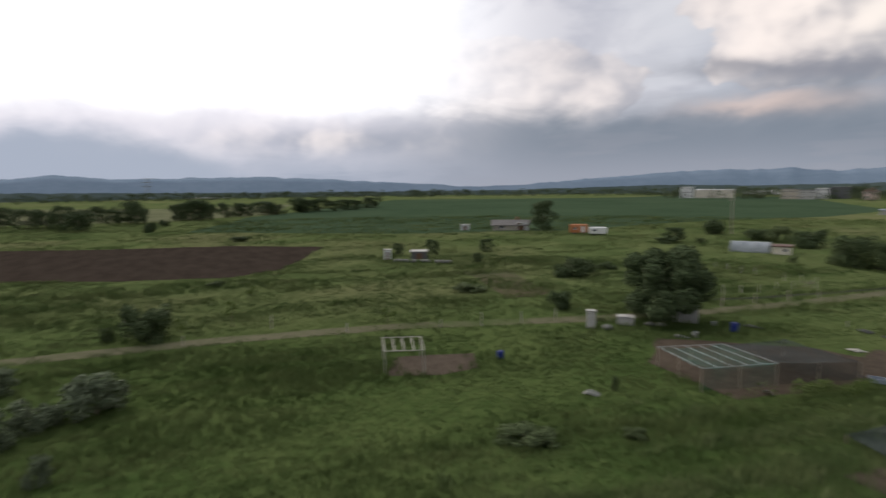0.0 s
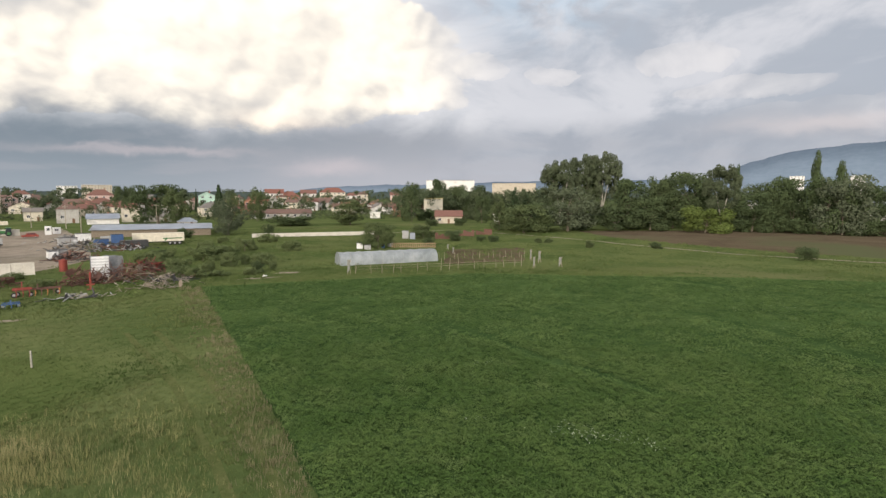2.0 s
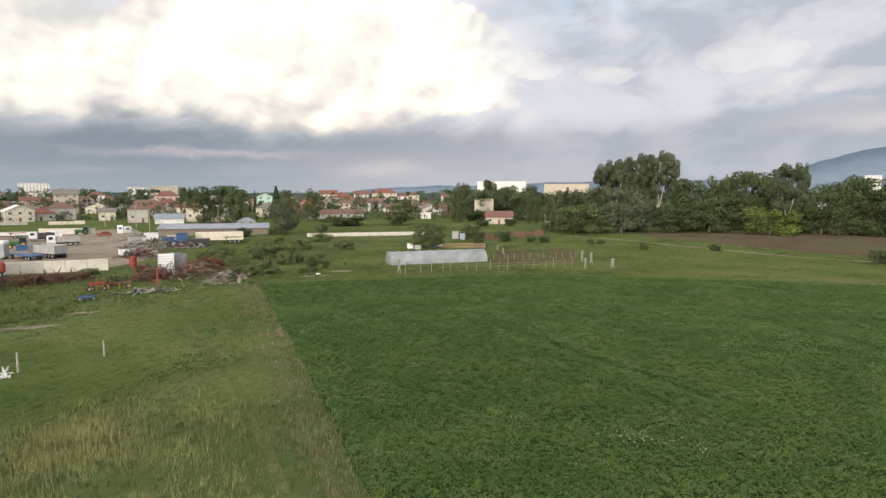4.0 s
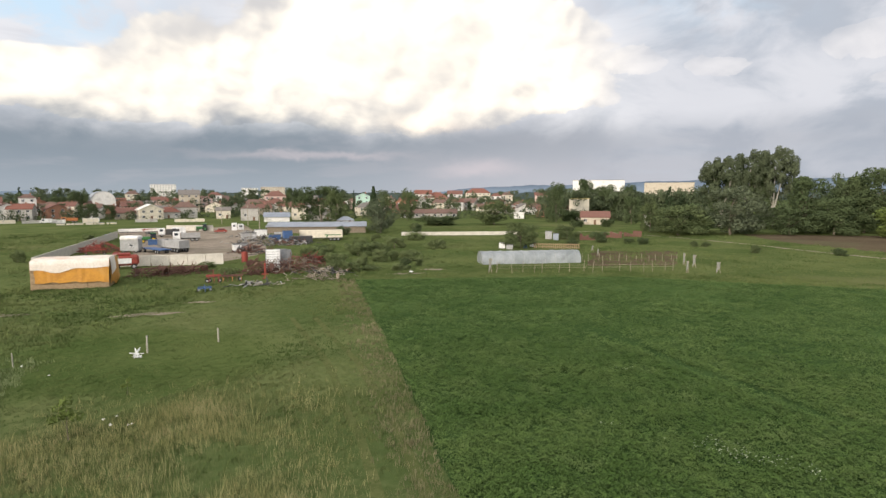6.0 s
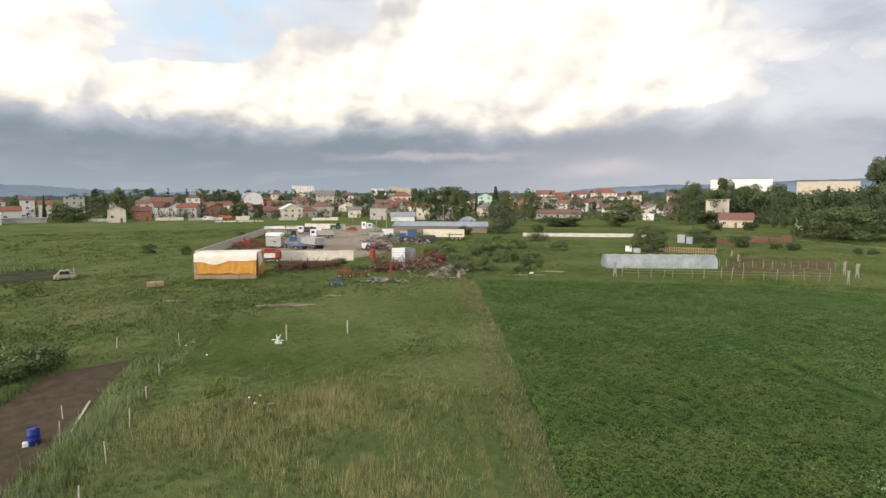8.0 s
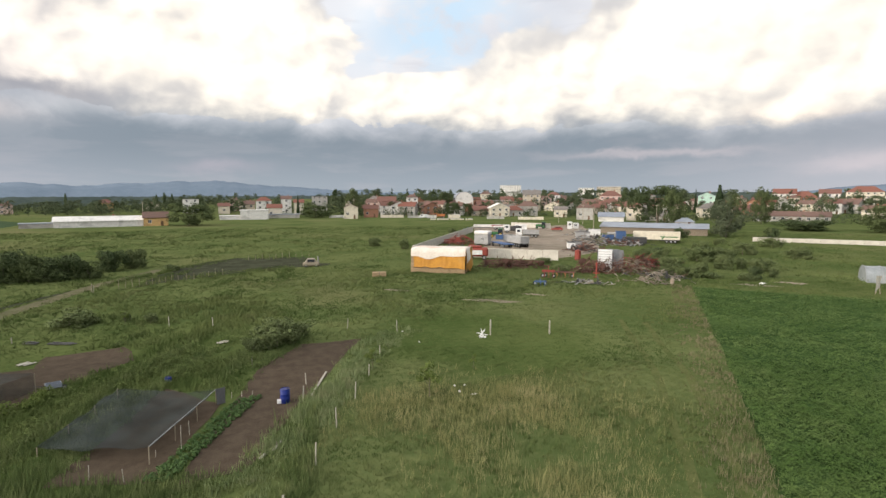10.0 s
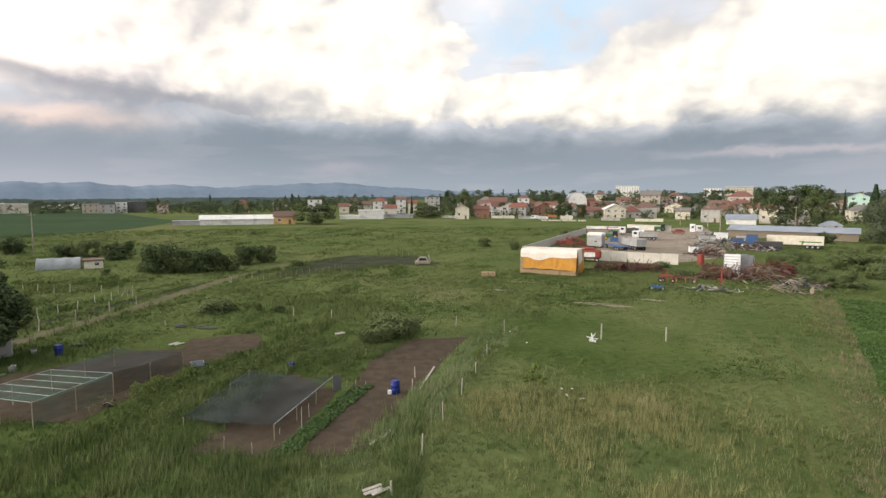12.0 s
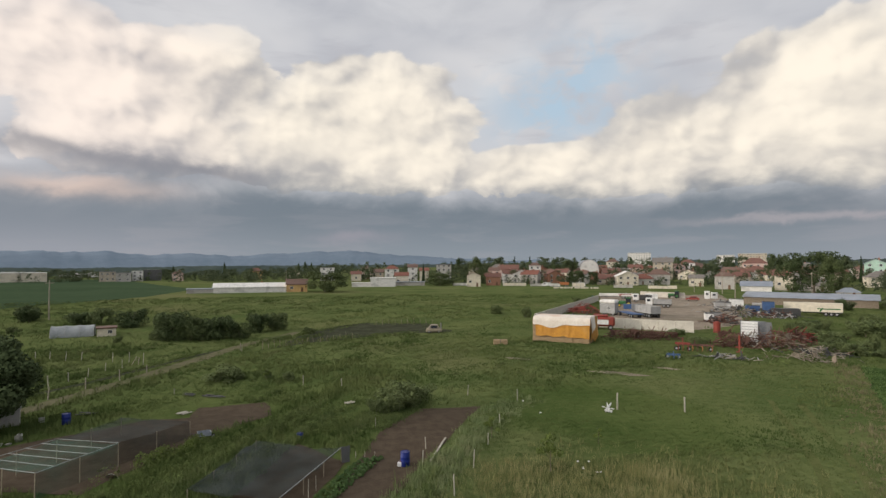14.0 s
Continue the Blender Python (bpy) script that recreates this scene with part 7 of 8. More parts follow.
for x, y in ((8.48, 35.05), (8.52, 34.02), (9.14, 35.04), (9.18, 33.24), (7.26, 50.43), (8.15, 46.46), (8.52, 33.84), (9.4, 33.25)):
    st = thing("white_stone", at(x, y, rp.uniform(0, 180)), "small white stone or scrap in the grass", "stone", "white stones")
    bm = bmesh.new()
    bmesh.ops.create_icosphere(bm, subdivisions=1, radius=0.085)
    for v in bm.verts:
        v.co = Vector((v.co.x * rp.uniform(0.7, 1.4), v.co.y * rp.uniform(0.7, 1.3), v.co.z * 0.6 + 0.08))
    part("stone", bm, M["white"], st)
# boards and rubble at the bed's near end
for i, (x, y, r) in enumerate(((-2.22, 22.42, 5.64), (-21.47, 46.35, 24.92), (-8.23, 49.72, 9.4))):
    bd = thing("board_stack", at(x, y, r + 30), "stack of weathered pale boards in the grass", "boards", "loose boards")
    for k in range(3):
        part("board", bm_box(-0.45, 0.45, k * 0.24, k * 0.24 + 0.2, 0.05, 0.1, 0.01), M["post"], bd, m=pose(rp.uniform(-0.15, 0.15), 0, rp.uniform(0, 0.06), 0, 0, rp.uniform(-6, 6)))
for a, b in (((-2.56, 27.96), (-2.17, 29.16)), ((-3.12, 27.17), (-2.94, 27.63)), ((-0.82, 35.14), (0.16, 39.92))):
    mid_x, mid_y, half = (a[0] + b[0]) / 2, (a[1] + b[1]) / 2, math.hypot(b[0] - a[0], b[1] - a[1]) / 2
    plank = thing("plank", at(mid_x, mid_y, math.degrees(math.atan2(b[1] - a[1], b[0] - a[0]))), "single weathered plank edging the dug bed", "plank", "bed edge planks")
    part("board", bm_box(-half, half, -0.07, 0.07, 0.03, 0.09, 0.01), M["post"], plank)
    part("peg", bm_box(-0.03, 0.03, 0.07, 0.12, 0, 0.2, 0.01), M["stake"], plank)
fence_post(-1.73, 22.33, 4.41, 0.7, "post", 0.08, "short thick stump in tall grass")
pile = thing("white_pile", at(-19, 32.75, 30.23), "heap of white film and rags in grass", "rag heap")
quad_sheet((-0.7, -0.2, 0.08), (0.7, -0.1, 0.16), (0.7, 0.35, 0.2), (-0.7, 0.3, 0.1), 18, -0.05, M["stucco"], "film", pile, 0.9)

for x, y, r, w_ in ((-29.52, 45.91, 12, 1.5), (-24.43, 52.79, -14, 1.2), (-21.8, 52.1, -14, 2.2)):
    bd = thing("board_heap", at(x, y, r), "low dark heap of old boards in the grass", "boards", "dark board heaps")
    for k in range(4):
        part("board", bm_box(-w_ / 2, w_ / 2, k * 0.16, k * 0.16 + 0.14, 0.03, 0.08, 0.01), M["dark_steel"], bd, m=pose(rp.uniform(-0.3, 0.3), 0, rp.uniform(0, 0.12), rp.uniform(-8, 8), rp.uniform(-3, 3), rp.uniform(-9, 9)))
barrow = thing("wheelbarrow", at(-17.09, 39.72, 30), "grey wheelbarrow standing by the dug plot", "wheelbarrow")
tub_ = bmesh.new()
for q_ in ((-0.4, 0.4, -0.28, 0.28, 0.32, 0.36), (-0.44, -0.4, -0.3, 0.3, 0.32, 0.6), (0.4, 0.44, -0.3, 0.3, 0.32, 0.56), (-0.4, 0.4, -0.32, -0.28, 0.32, 0.58), (-0.4, 0.4, 0.28, 0.32, 0.32, 0.58)):
    box(tub_, *q_)
part("tub", tub_, M["sheet"], barrow)
for s_ in (-1, 1):
    part("handle", bm_rod((-1.0, s_ * 0.26, 0.52), (0.55, s_ * 0.1, 0.2), 0.02, sides=6), M["dark_steel"], barrow)
    part("leg", bm_rod((-0.3, s_ * 0.24, 0.0), (-0.25, s_ * 0.24, 0.33), 0.02, sides=6), M["dark_steel"], barrow)
wheel(barrow, 0.58, 0, 0.18, 0.08)
# ---- the walnut with its sheds ----
tree("walnut", -34.7, 40.94, 41.36, 7.38, 6.71, label="large dark green walnut tree over garden sheds")
for nm, c_, (x, y, r, w, h), lab in (("water_tank", "stucco", (-36.35, 33.8, 48.3, 0.77, 1.63), "white upright water tank beside garden junk"), ("garden_shed", "stucco", (-33.8, 42.56, 39.51, 2.22, 1.42), "low white garden shed under a tree"), ("crate", "stucco", (-35.62, 37.15, 44.95, 1.44, 0.83), "pale box under a tree")):
    ob = thing(nm, at(x, y, r), lab, nm.replace("_", " "))
    part("body", bm_box(-w / 2, w / 2, 0, w * 0.7, 0, h * 0.93, 0.08), M[c_], ob)
    part("roof" if nm == "garden_shed" else "lid", bm_box(-w / 2 - 0.06, w / 2 + 0.06, -0.06, w * 0.7 + 0.06, h * 0.93, h, 0.04), M["stucco"], ob)
    if nm == "garden_shed":
        part("door", bm_box(-0.3, 0.4, -0.04, 0.0, 0, h * 0.8), M["stucco"], ob)
for x, y, r, w, h in ((-35.37, 34.79, 46.68, 1.04, 0.46), (-34.58, 39.04, 42.66, 0.95, 0.36), (-33.96, 39.76, 41.61, 0.94, 0.31), (-30.69, 38.08, 40.04, 0.51, 0.29), (-30.03, 39.29, 38.53, 0.51, 0.57), (-30.2, 38.62, 39.18, 0.42, 0.14)):
    sk = thing("sack", at(x, y, r), "pale lumpy sack on the ground near sheds", "sack", "pale sacks")
    bm = bmesh.new()
    bmesh.ops.create_icosphere(bm, subdivisions=2, radius=0.5)
    for v in bm.verts:
        k = 1 + 0.25 * noise.noise(v.co * 3 + Vector((x, y, 0)))
        v.co = Vector((v.co.x * w * k, v.co.y * w * 0.7 * k, max(0, (v.co.z + 0.35) * h * 1.2 * k)))
    part("body", bm, M["pale_cloth"], sk, smooth=True)
    part("knot", bm_box(-0.05, 0.05, -0.05, 0.05, h * 0.9, h * 1.05, 0.02), M["pale_cloth"], sk)
trees("bush_dark", "bushes by the track", (-51.49, -1.35, 92.6, 3.93, 3.72), (-43.7, 36.2, 51.45, 2.15, 2.11), (-58.86, 50.55, 50.13, 4.56, 3.3))
trees("bush", "bushes by the track", (-61.97, 55.23, 49.02, 4.02, 1.51), (-52.3, -4.25, 95.69, 1.2, 1.48), (-21.11, 16.34, 54.6, 3.06, 0.88), (-18.91, 21.31, 43.66, 1.33, 0.59), (-57.06, 33.01, 60.91, 4.11, 1.04), (-24.37, 25.14, 45.82, 0.53, 1.01), (-76.08, 5.95, 86.31, 2.38, 0.82))
trees("sapling", "young trees by the track", (-52.77, 5.66, 85, 1.94, 2.54), (-63.09, 8.47, 83.31, 1.42, 2.6), (-46.38, 18.52, 69.5, 1.97, 1.86), (-50.45, 1.27, 89.7, 0.86, 1.95), (-46.87, -10.1, 103.21, 0.92, 2.8))
trees("elder", "pale bushes", (-35.14, -3.31, 96.92, 3.62, 2.61), (-34.51, -6.02, 101.37, 2.63, 2.16), (-32.5, -7.6, 104.64, 2.51, 2.25), (-27.54, -4.72, 101.56, 1.16, 1.51), (-41.77, -9.44, 103.9, 2.69, 1.79))
lump = thing("white_sheet", at(-24.19, 23.12, 48.1), "crumpled white film lying in the grass", "plastic sheet")
quad_sheet((-0.5, 0, 0.05), (0.5, 0, 0.15), (0.5, 0.5, 0.25), (-0.5, 0.5, 0.1), 10, -0.2, M["pale_cloth"], "film", lump, 0.3)
# bean frame
bean = thing("bean_frame", at(0, 0), "pale wooden bean trellis over soil bed", "trellis")
bl, brr, fl_, fr_ = (-37.09, 14.58), (-36.02, 17.16), (-33.84, 13.54), (-32.81, 15.98)
for t in (0, 0.25, 0.5, 0.75, 1.0):
    p, q = Vector(bl).lerp(Vector(brr), t), Vector(fl_).lerp(Vector(fr_), t)
    part("slat", bm_rod((p.x, p.y, 1.6), (q.x, q.y, 1.6), 0.04, sides=5), M["post"], bean)
for p in (bl, brr, fl_, fr_):
    part("leg", bm_rod((*p, 0), (*p, 1.62), 0.04, sides=5), M["post"], bean)
for p, q in ((bl, brr), (fl_, fr_)):
    part("rail", bm_rod((*p, 1.6), (*q, 1.6), 0.035, sides=5), M["post"], bean)
patch("bean_bed", [(-33.42, 13.47), (-31.89, 16.79), (-31.9, 19.7), (-35, 21.1), (-37.05, 15.56)], 0.03, M["soil"], "brown soil bed under the trellis", "garden bed", 0.15, 0.8)
patch("weedy_bed", [(-71.03, 39.84), (-68.54, 46.22), (-50.62, 40.77), (-51.04, 34.76)], 0.02, M["dry_field"], "weedy brown garden plot", "garden plot", 0.6)
# huts in the distance to the west
house(-129.21, 86.6, 56.57, 9.92, 2.86, "beige", "tile_grey", "gable", 1, depth=5, label="low farm hut with grey roof among trees", group="farm huts")
for c_, row, lab in (("orange_paint", (-109.25, 94.04, 49.7, 4.47, 2.45), "orange site caravan in the field"), ("white", (-104.24, 95.87, 47.82, 4.31, 1.96), "white site caravan in the field")):
    x, y, r, w, h = row
    cv = thing("caravan", at(x, y, r), lab, "caravan")
    part("body", bm_box(-w / 2, w / 2, 0, 2.4, 0.4, h, 0.1), M[c_], cv)
    window(cv, -w * 0.2, -0.03, h * 0.5, 0.9, 0.6)
    part("door", bm_box(w * 0.15, w * 0.32, -0.04, 0.0, 0.5, h * 0.85), M["white"], cv)
    for s in (-1, 1):
        for wy in (0.3, 2.1):
            wheel(cv, s * w * 0.25, wy, 0.35, 0.2)
for c_, row, lab in (("white_paint", (-88.88, 34.58, 69.41, 1.17, 1.78), "white privy hut among plots"), ("slate", (-86.69, 39.62, 66.1, 2.76, 1.39), "dark low shelter among plots"), ("white_paint", (-136.42, 76, 61.28, 2.24, 1.61), "small white film tent in field"), ("white_paint", (-127.36, 89.33, 55.35, 2.98, 2.22), "white tank beside the farm hut")):
    x, y, r, w, h = row
    pv = thing("hut", at(x, y, r), lab, "hut")
    part("wall", bm_box(-w / 2, w / 2, 0, w, 0, h * 0.9, 0.03), M[c_], pv)
    part("roof", bm_box(-w / 2 - 0.1, w / 2 + 0.1, -0.1, w + 0.1, h * 0.9, h), M["stucco"], pv)
    part("door", bm_box(-w * 0.2, w * 0.2, -0.04, 0.0, 0, h * 0.75), M["door"], pv)
trees("dark", "plot trees", (-93.78, 38.5, 68.31, 1.98, 2.21), (-90.52, 43.83, 64.79, 2.49, 2.72), (-89.75, 54.97, 59.11, 2.59, 2.39), (-77.23, 45.86, 60, 1.67, 1.68), (-124.33, 93.78, 53.37, 7.13, 7.85), (-92.15, 122.68, 37.28, 4.56, 3.39), (-83.98, 99.47, 40.62, 4.54, 2.96))
trees("dark", "field trees", (-233.84, -50.64, 102.43, 8.97, 6.88), (-221.04, -40.49, 100.61, 8.85, 6.26), (-213.69, -29.75, 98.17, 7.53, 7.29), (-199.41, -24.24, 97.2, 7.9, 5.5), (-240.82, -22.43, 95.55, 5.73, 6.31), (-233.43, -12.1, 93.21, 10.17, 7.91), (-244.87, 5.67, 88.91, 9.25, 6.8), (-240.04, 12.22, 87.33, 10.35, 7.65), (-251.79, 21.88, 85.27, 5.38, 6.25), (-257.19, 28.63, 83.88, 7.01, 5.96), (-271.15, 41.03, 81.62, 13.23, 5.86), (-283.52, 60.03, 78.26, 12.23, 6.87), (-289.18, 72.13, 76.2, 11.64, 6.53), (-294.41, 86.17, 73.89, 9.74, 5.54), (-313.32, 109.63, 70.91, 14.71, 6.04))
trees("dark", "field trees", (-217.52, -35.35, 99.47, 5.96, 5.5), (-203.6, -22.88, 96.68, 5.93, 6.35), (-229.91, -17.24, 94.53, 5.23, 5.27), (-227.87, -9.39, 92.61, 6.64, 7.15), (-238.74, 8.06, 88.31, 6.89, 7.33), (-238.12, 14.82, 86.69, 6.64, 6.29), (-255.2, 31.23, 83.26, 7.02, 5.45), (-267.25, 45.95, 80.47, 8.91, 4.78), (-281.15, 62.94, 77.6, 11.12, 6.28), (-284.54, 77.69, 74.94, 7.26, 5.32), (-297.5, 93.21, 72.81, 9.34, 5.34), (-232.2, -52.56, 102.97, 7.32, 8.11))
trees("bush_dark", "field bushes", (-181.07, -4.1, 91.61, 3.35, 3.95), (-211.6, -0.78, 90.48, 3.46, 2.33), (-83.3, 96.12, 41.37, 4.48, 1.7), (-61.96, 59.57, 46.82, 2.44, 1.2), (-137.59, 15.76, 83.9, 3.77, 1.34))
for i in range(9):
    v = Vector((-85.49, 34.71)).lerp(Vector((-79.62, 41.87)), (i + rp.uniform(-0.3, 0.3)) / 8)
    rb = thing("white_sack", at(v.x, v.y, rp.uniform(0, 180)), "small pale sack or stone among plots", "sack", "pale sacks of the plots")
    part("body", bm_box(-0.5, 0.5, -0.3, 0.3, 0, 0.5, 0.12), M["pale_cloth"], rb)
# power pylon
pyx, pyy, pyr = -899.19, -24.33, 91.61
py = thing("pylon", at(pyx, pyy, pyr, rise(pyx, pyy)), "tall grey lattice power pylon beyond the fields", "pylon")
for sx_ in (-1, 1):
    for sy_ in (-1, 1):
        part("leg", bm_rod((sx_ * 4, sy_ * 4, 0), (sx_ * 0.6, sy_ * 0.6, 44), 0.35, 0.2, 4), M["grey_paint"], py)
for zz in (30, 36, 41):
    part("crossarm", bm_box(-7, 7, -0.3, 0.3, zz, zz + 0.5), M["grey_paint"], py)
for k in range(9):
    z0, z1 = k * 4.6, k * 4.6 + 4.6
    w0, w1 = 4 - 3.4 * z0 / 44, 4 - 3.4 * z1 / 44
    bm = bmesh.new()
    for sy_ in (-1, 1):
        rod(bm, (-w0, sy_ * w0, z0), (w1, sy_ * w1, z1), 0.15, sides=4)
        rod(bm, (w0, sy_ * w0, z0), (-w1, sy_ * w1, z1), 0.15, sides=4)
    part("brace", bm, M["grey_paint"], py)
house(-776.31, 192.39, 76.16, 54.5, -3.88, "white", "white", "flat", 1, depth=20, label="far white greenhouse roofs beyond fields", group="far halls")
house(-847.69, 57.03, 86.22, 66.55, -0.68, "stucco", "sheet", "flat", 1, depth=20, label="far grey hall roofs beyond fields", group="far halls")
# ---- vegetable rows ----
def leafy_plant(x, y, label, group, h=0.42):
    if "veg" not in UNIT:
        ob = thing("vegetable_plant", at(x, y), label, "vegetable", group)
        lob = [(0, 0, 0.22, 0.20, 0.20, 0.16), (0.12, 0.05, 0.18, 0.14, 0.14, 0.12), (-0.1, -0.08, 0.2, 0.15, 0.15, 0.13)]
        part("stem", bm_rod((0, 0, 0), (0, 0, 0.25), 0.02, sides=5), M["leaf_lime"], ob)
        part("leaves", leaf_mesh("leaves", M["leaf_veg"], lob, 70, 0.075, 3), M["leaf_veg"], ob)
        UNIT["veg"] = ob
        return ob
    return copy_thing(UNIT["veg"], at(x, y, (x * 997) % 360) @ Matrix.Diagonal((h / 0.42, h / 0.42, h / 0.42, 1)))


M["leaf_veg"] = material("vegetable_leaf", (0.045, 0.092, 0.026), (0.085, 0.140, 0.042), 0.7, 2, 9, 0.0, island=True, spec=0.2)
rv_ = random.Random(8)
for a, b in (((-7.73, 26.05), (-5.17, 35.39)), ((-7.38, 25.99), (-4.8, 35.39)), ((-7.14, 25.99), (-4.41, 35.49)), ((-6.9, 26.04), (-4.04, 35.59))):
    for i in range(24):
        v = Vector(a).lerp(Vector(b), (i + rv_.uniform(-0.25, 0.25)) / 23)
        leafy_plant(v.x + rv_.uniform(-0.06, 0.06), v.y, "leafy green vegetable plant in a garden row", "vegetable rows", rv_.uniform(0.22, 0.38))

# ---- wheel ruts and mown strips ----
M["rut"] = material("rut_grass", (0.080, 0.096, 0.034), (0.112, 0.122, 0.048), 0.95, 0.6, 4.0, 0.4, third=(0.078, 0.10, 0.034), spec=0.0)
RUTS = ([(29.99, 50.84), (23.42, 35.05), (18.66, 25.82), (15.05, 19.28), (13.52, 16.96)], [(31.7, 49.19), (25.04, 33.5), (20.28, 24.26), (16.52, 17.86), (14.97, 15.57)])
for line in RUTS:
    ribbon("wheel_rut", line, 0.55, 0.012, M["rut"], "faint worn wheel rut in the grass beside crop", "wheel rut", 0.2)


# ---- grass, crop and weeds as real blades ----
def inside(px_, py_, poly):
    res = np.zeros(len(px_), bool)
    n = len(poly)
    for i in range(n):
        (x1, y1), (x2, y2) = poly[i], poly[(i + 1) % n]
        c = (y1 > py_) != (y2 > py_)
        with np.errstate(divide="ignore", invalid="ignore"):
            res ^= c & (px_ < (x2 - x1) * (py_ - y1) / (y2 - y1) + x1)
    return res


def near_line(px_, py_, line, width):
    res = np.zeros(len(px_), bool)
    for (x1, y1), (x2, y2) in zip(line, line[1:]):
        dx_, dy_ = x2 - x1, y2 - y1
        t = np.clip(((px_ - x1) * dx_ + (py_ - y1) * dy_) / (dx_ * dx_ + dy_ * dy_), 0, 1)
        res |= np.hypot(px_ - x1 - t * dx_, py_ - y1 - t * dy_) < width
    return res


def waves(x, y, k, seed):
    """Smooth uneven field of about 0 to 1."""
    r = np.random.default_rng(seed)
    s = np.zeros(len(x))
    for i in range(9):
        a, f = r.uniform(0, 6.283), k * r.uniform(0.5, 2.2)
        s += np.sin((x * math.cos(a) + y * math.sin(a)) * f + r.uniform(0, 6.283) + 1.5 * np.sin((x * math.sin(a) - y * math.cos(a)) * f * 0.7))
    return 0.5 + s / 9


def ring(n, d0, d1, a0, a1, rng, power=1.0):
    """Random places between two distances and two headings, denser near."""
    u = rng.random(n)
    d = (d0 ** power + u * (d1 ** power - d0 ** power)) ** (1 / power)
    a = np.radians(rng.uniform(a0, a1, n))
    return -np.sin(a) * d, np.cos(a) * d, d


def blades(name, x, y, h, spread, per, mat, label, category, width=0.02, lean=0.6, seed=1, parts=None):
    """Tufts of narrow blades at x, y, as one mesh."""
    rng = np.random.default_rng(seed)
    n = len(x) * per
    bx_ = np.repeat(x, per) + rng.normal(0, 1, n) * np.repeat(spread, per)
    by_ = np.repeat(y, per) + rng.normal(0, 1, n) * np.repeat(spread, per)
    hh_ = np.repeat(h, per) * rng.uniform(0.55, 1.15, n)
    a = rng.uniform(0, 6.283, n)
    l = rng.uniform(0.1, lean, n) * hh_
    ww = width * rng.uniform(0.7, 1.4, n) * np.repeat(np.maximum(1.0, np.hypot(x, y) / 26.0), per)
    c, s = np.cos(a), np.sin(a)
    v = np.zeros((n, 3, 3))
    v[:, 0] = np.stack([bx_ - s * ww, by_ + c * ww, np.zeros(n)], 1)
    v[:, 1] = np.stack([bx_ + s * ww, by_ - c * ww, np.zeros(n)], 1)
    v[:, 2] = np.stack([bx_ + c * l, by_ + s * l, hh_], 1)
    me = bpy.data.meshes.new(name)
    me.vertices.add(3 * n)
    me.vertices.foreach_set("co", v.ravel())
    me.loops.add(3 * n)
    me.loops.foreach_set("vertex_index", np.arange(3 * n))
    me.polygons.add(n)
    me.polygons.foreach_set("loop_start", np.arange(0, 3 * n, 3))
    me.update(calc_edges=True)
    me.materials.append(mat)
    return tagged(new(name, me), label, category, kind="stuff")


# the beds run along this heading
bed_dir = (Vector((-1.71, 48.05)) - Vector((-6.34, 25.52))).normalized()
BED = (bed_dir.x, bed_dir.y)


def blade_material(name, a, b, c, patchy=0.09, lush=None, soft=0.35, fuzz=0.015):
    """Blade colour: drifts over the meadow, and differs from blade to blade."""
    m = bpy.data.materials.new(name)
    m.use_nodes = True
    t = m.node_tree
    p = t.nodes["Principled BSDF"]
    co = t.nodes.new("ShaderNodeTexCoord").outputs["Object"]
    n1 = noise_at(t, co, patchy, 5.0, 0.62, 0.9)
    geo = t.nodes.new("ShaderNodeNewGeometry")
    rnd = Sum(t, geo.outputs["Random Per Island"])
    col = mixed(t, (n1.ramp(0.40, 0.60) * 0.72 + rnd * 0.28), a, b)
    col = mixed(t, noise_at(t, co, patchy * 2.7, 4.0, 0.6, 0.3, None, (9, 4, 0)).ramp(0.52, 0.70) * 0.5 + (rnd * 7.31).op("FRACT").ramp(0.86, 0.92) * 0.2, col, c)
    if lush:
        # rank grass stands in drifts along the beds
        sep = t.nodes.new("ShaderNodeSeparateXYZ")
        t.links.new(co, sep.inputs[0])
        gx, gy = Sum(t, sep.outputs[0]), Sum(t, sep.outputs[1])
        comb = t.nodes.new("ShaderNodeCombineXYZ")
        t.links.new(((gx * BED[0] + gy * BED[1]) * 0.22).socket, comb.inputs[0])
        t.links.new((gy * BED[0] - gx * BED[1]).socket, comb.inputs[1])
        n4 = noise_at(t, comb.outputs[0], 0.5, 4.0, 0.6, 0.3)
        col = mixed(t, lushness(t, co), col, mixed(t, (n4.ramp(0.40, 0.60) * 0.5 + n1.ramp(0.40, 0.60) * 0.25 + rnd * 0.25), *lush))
    t.links.new(col, p.inputs["Base Color"])
    p.inputs["Roughness"].default_value, p.inputs["Specular IOR Level"].default_value = 0.9, 0.0
    # fine hairs catch the light at a low angle
    p.inputs["Sheen Weight"].default_value, p.inputs["Sheen Roughness"].default_value = fuzz, 0.5
    p.inputs["Sheen Tint"].default_value = (0.80, 0.92, 0.62, 1.0)
    # thin blades pass light on to each other: their shading leans towards that of the whole sward
    up = t.nodes.new("ShaderNodeMix")
    up.data_type = "VECTOR"
    up.inputs[0].default_value = soft
    t.links.new(geo.outputs["Normal"], up.inputs[4])
    up.inputs[5].default_value = (0, 0, 1)
    t.links.new(up.outputs[1], p.inputs["Normal"])
    return m


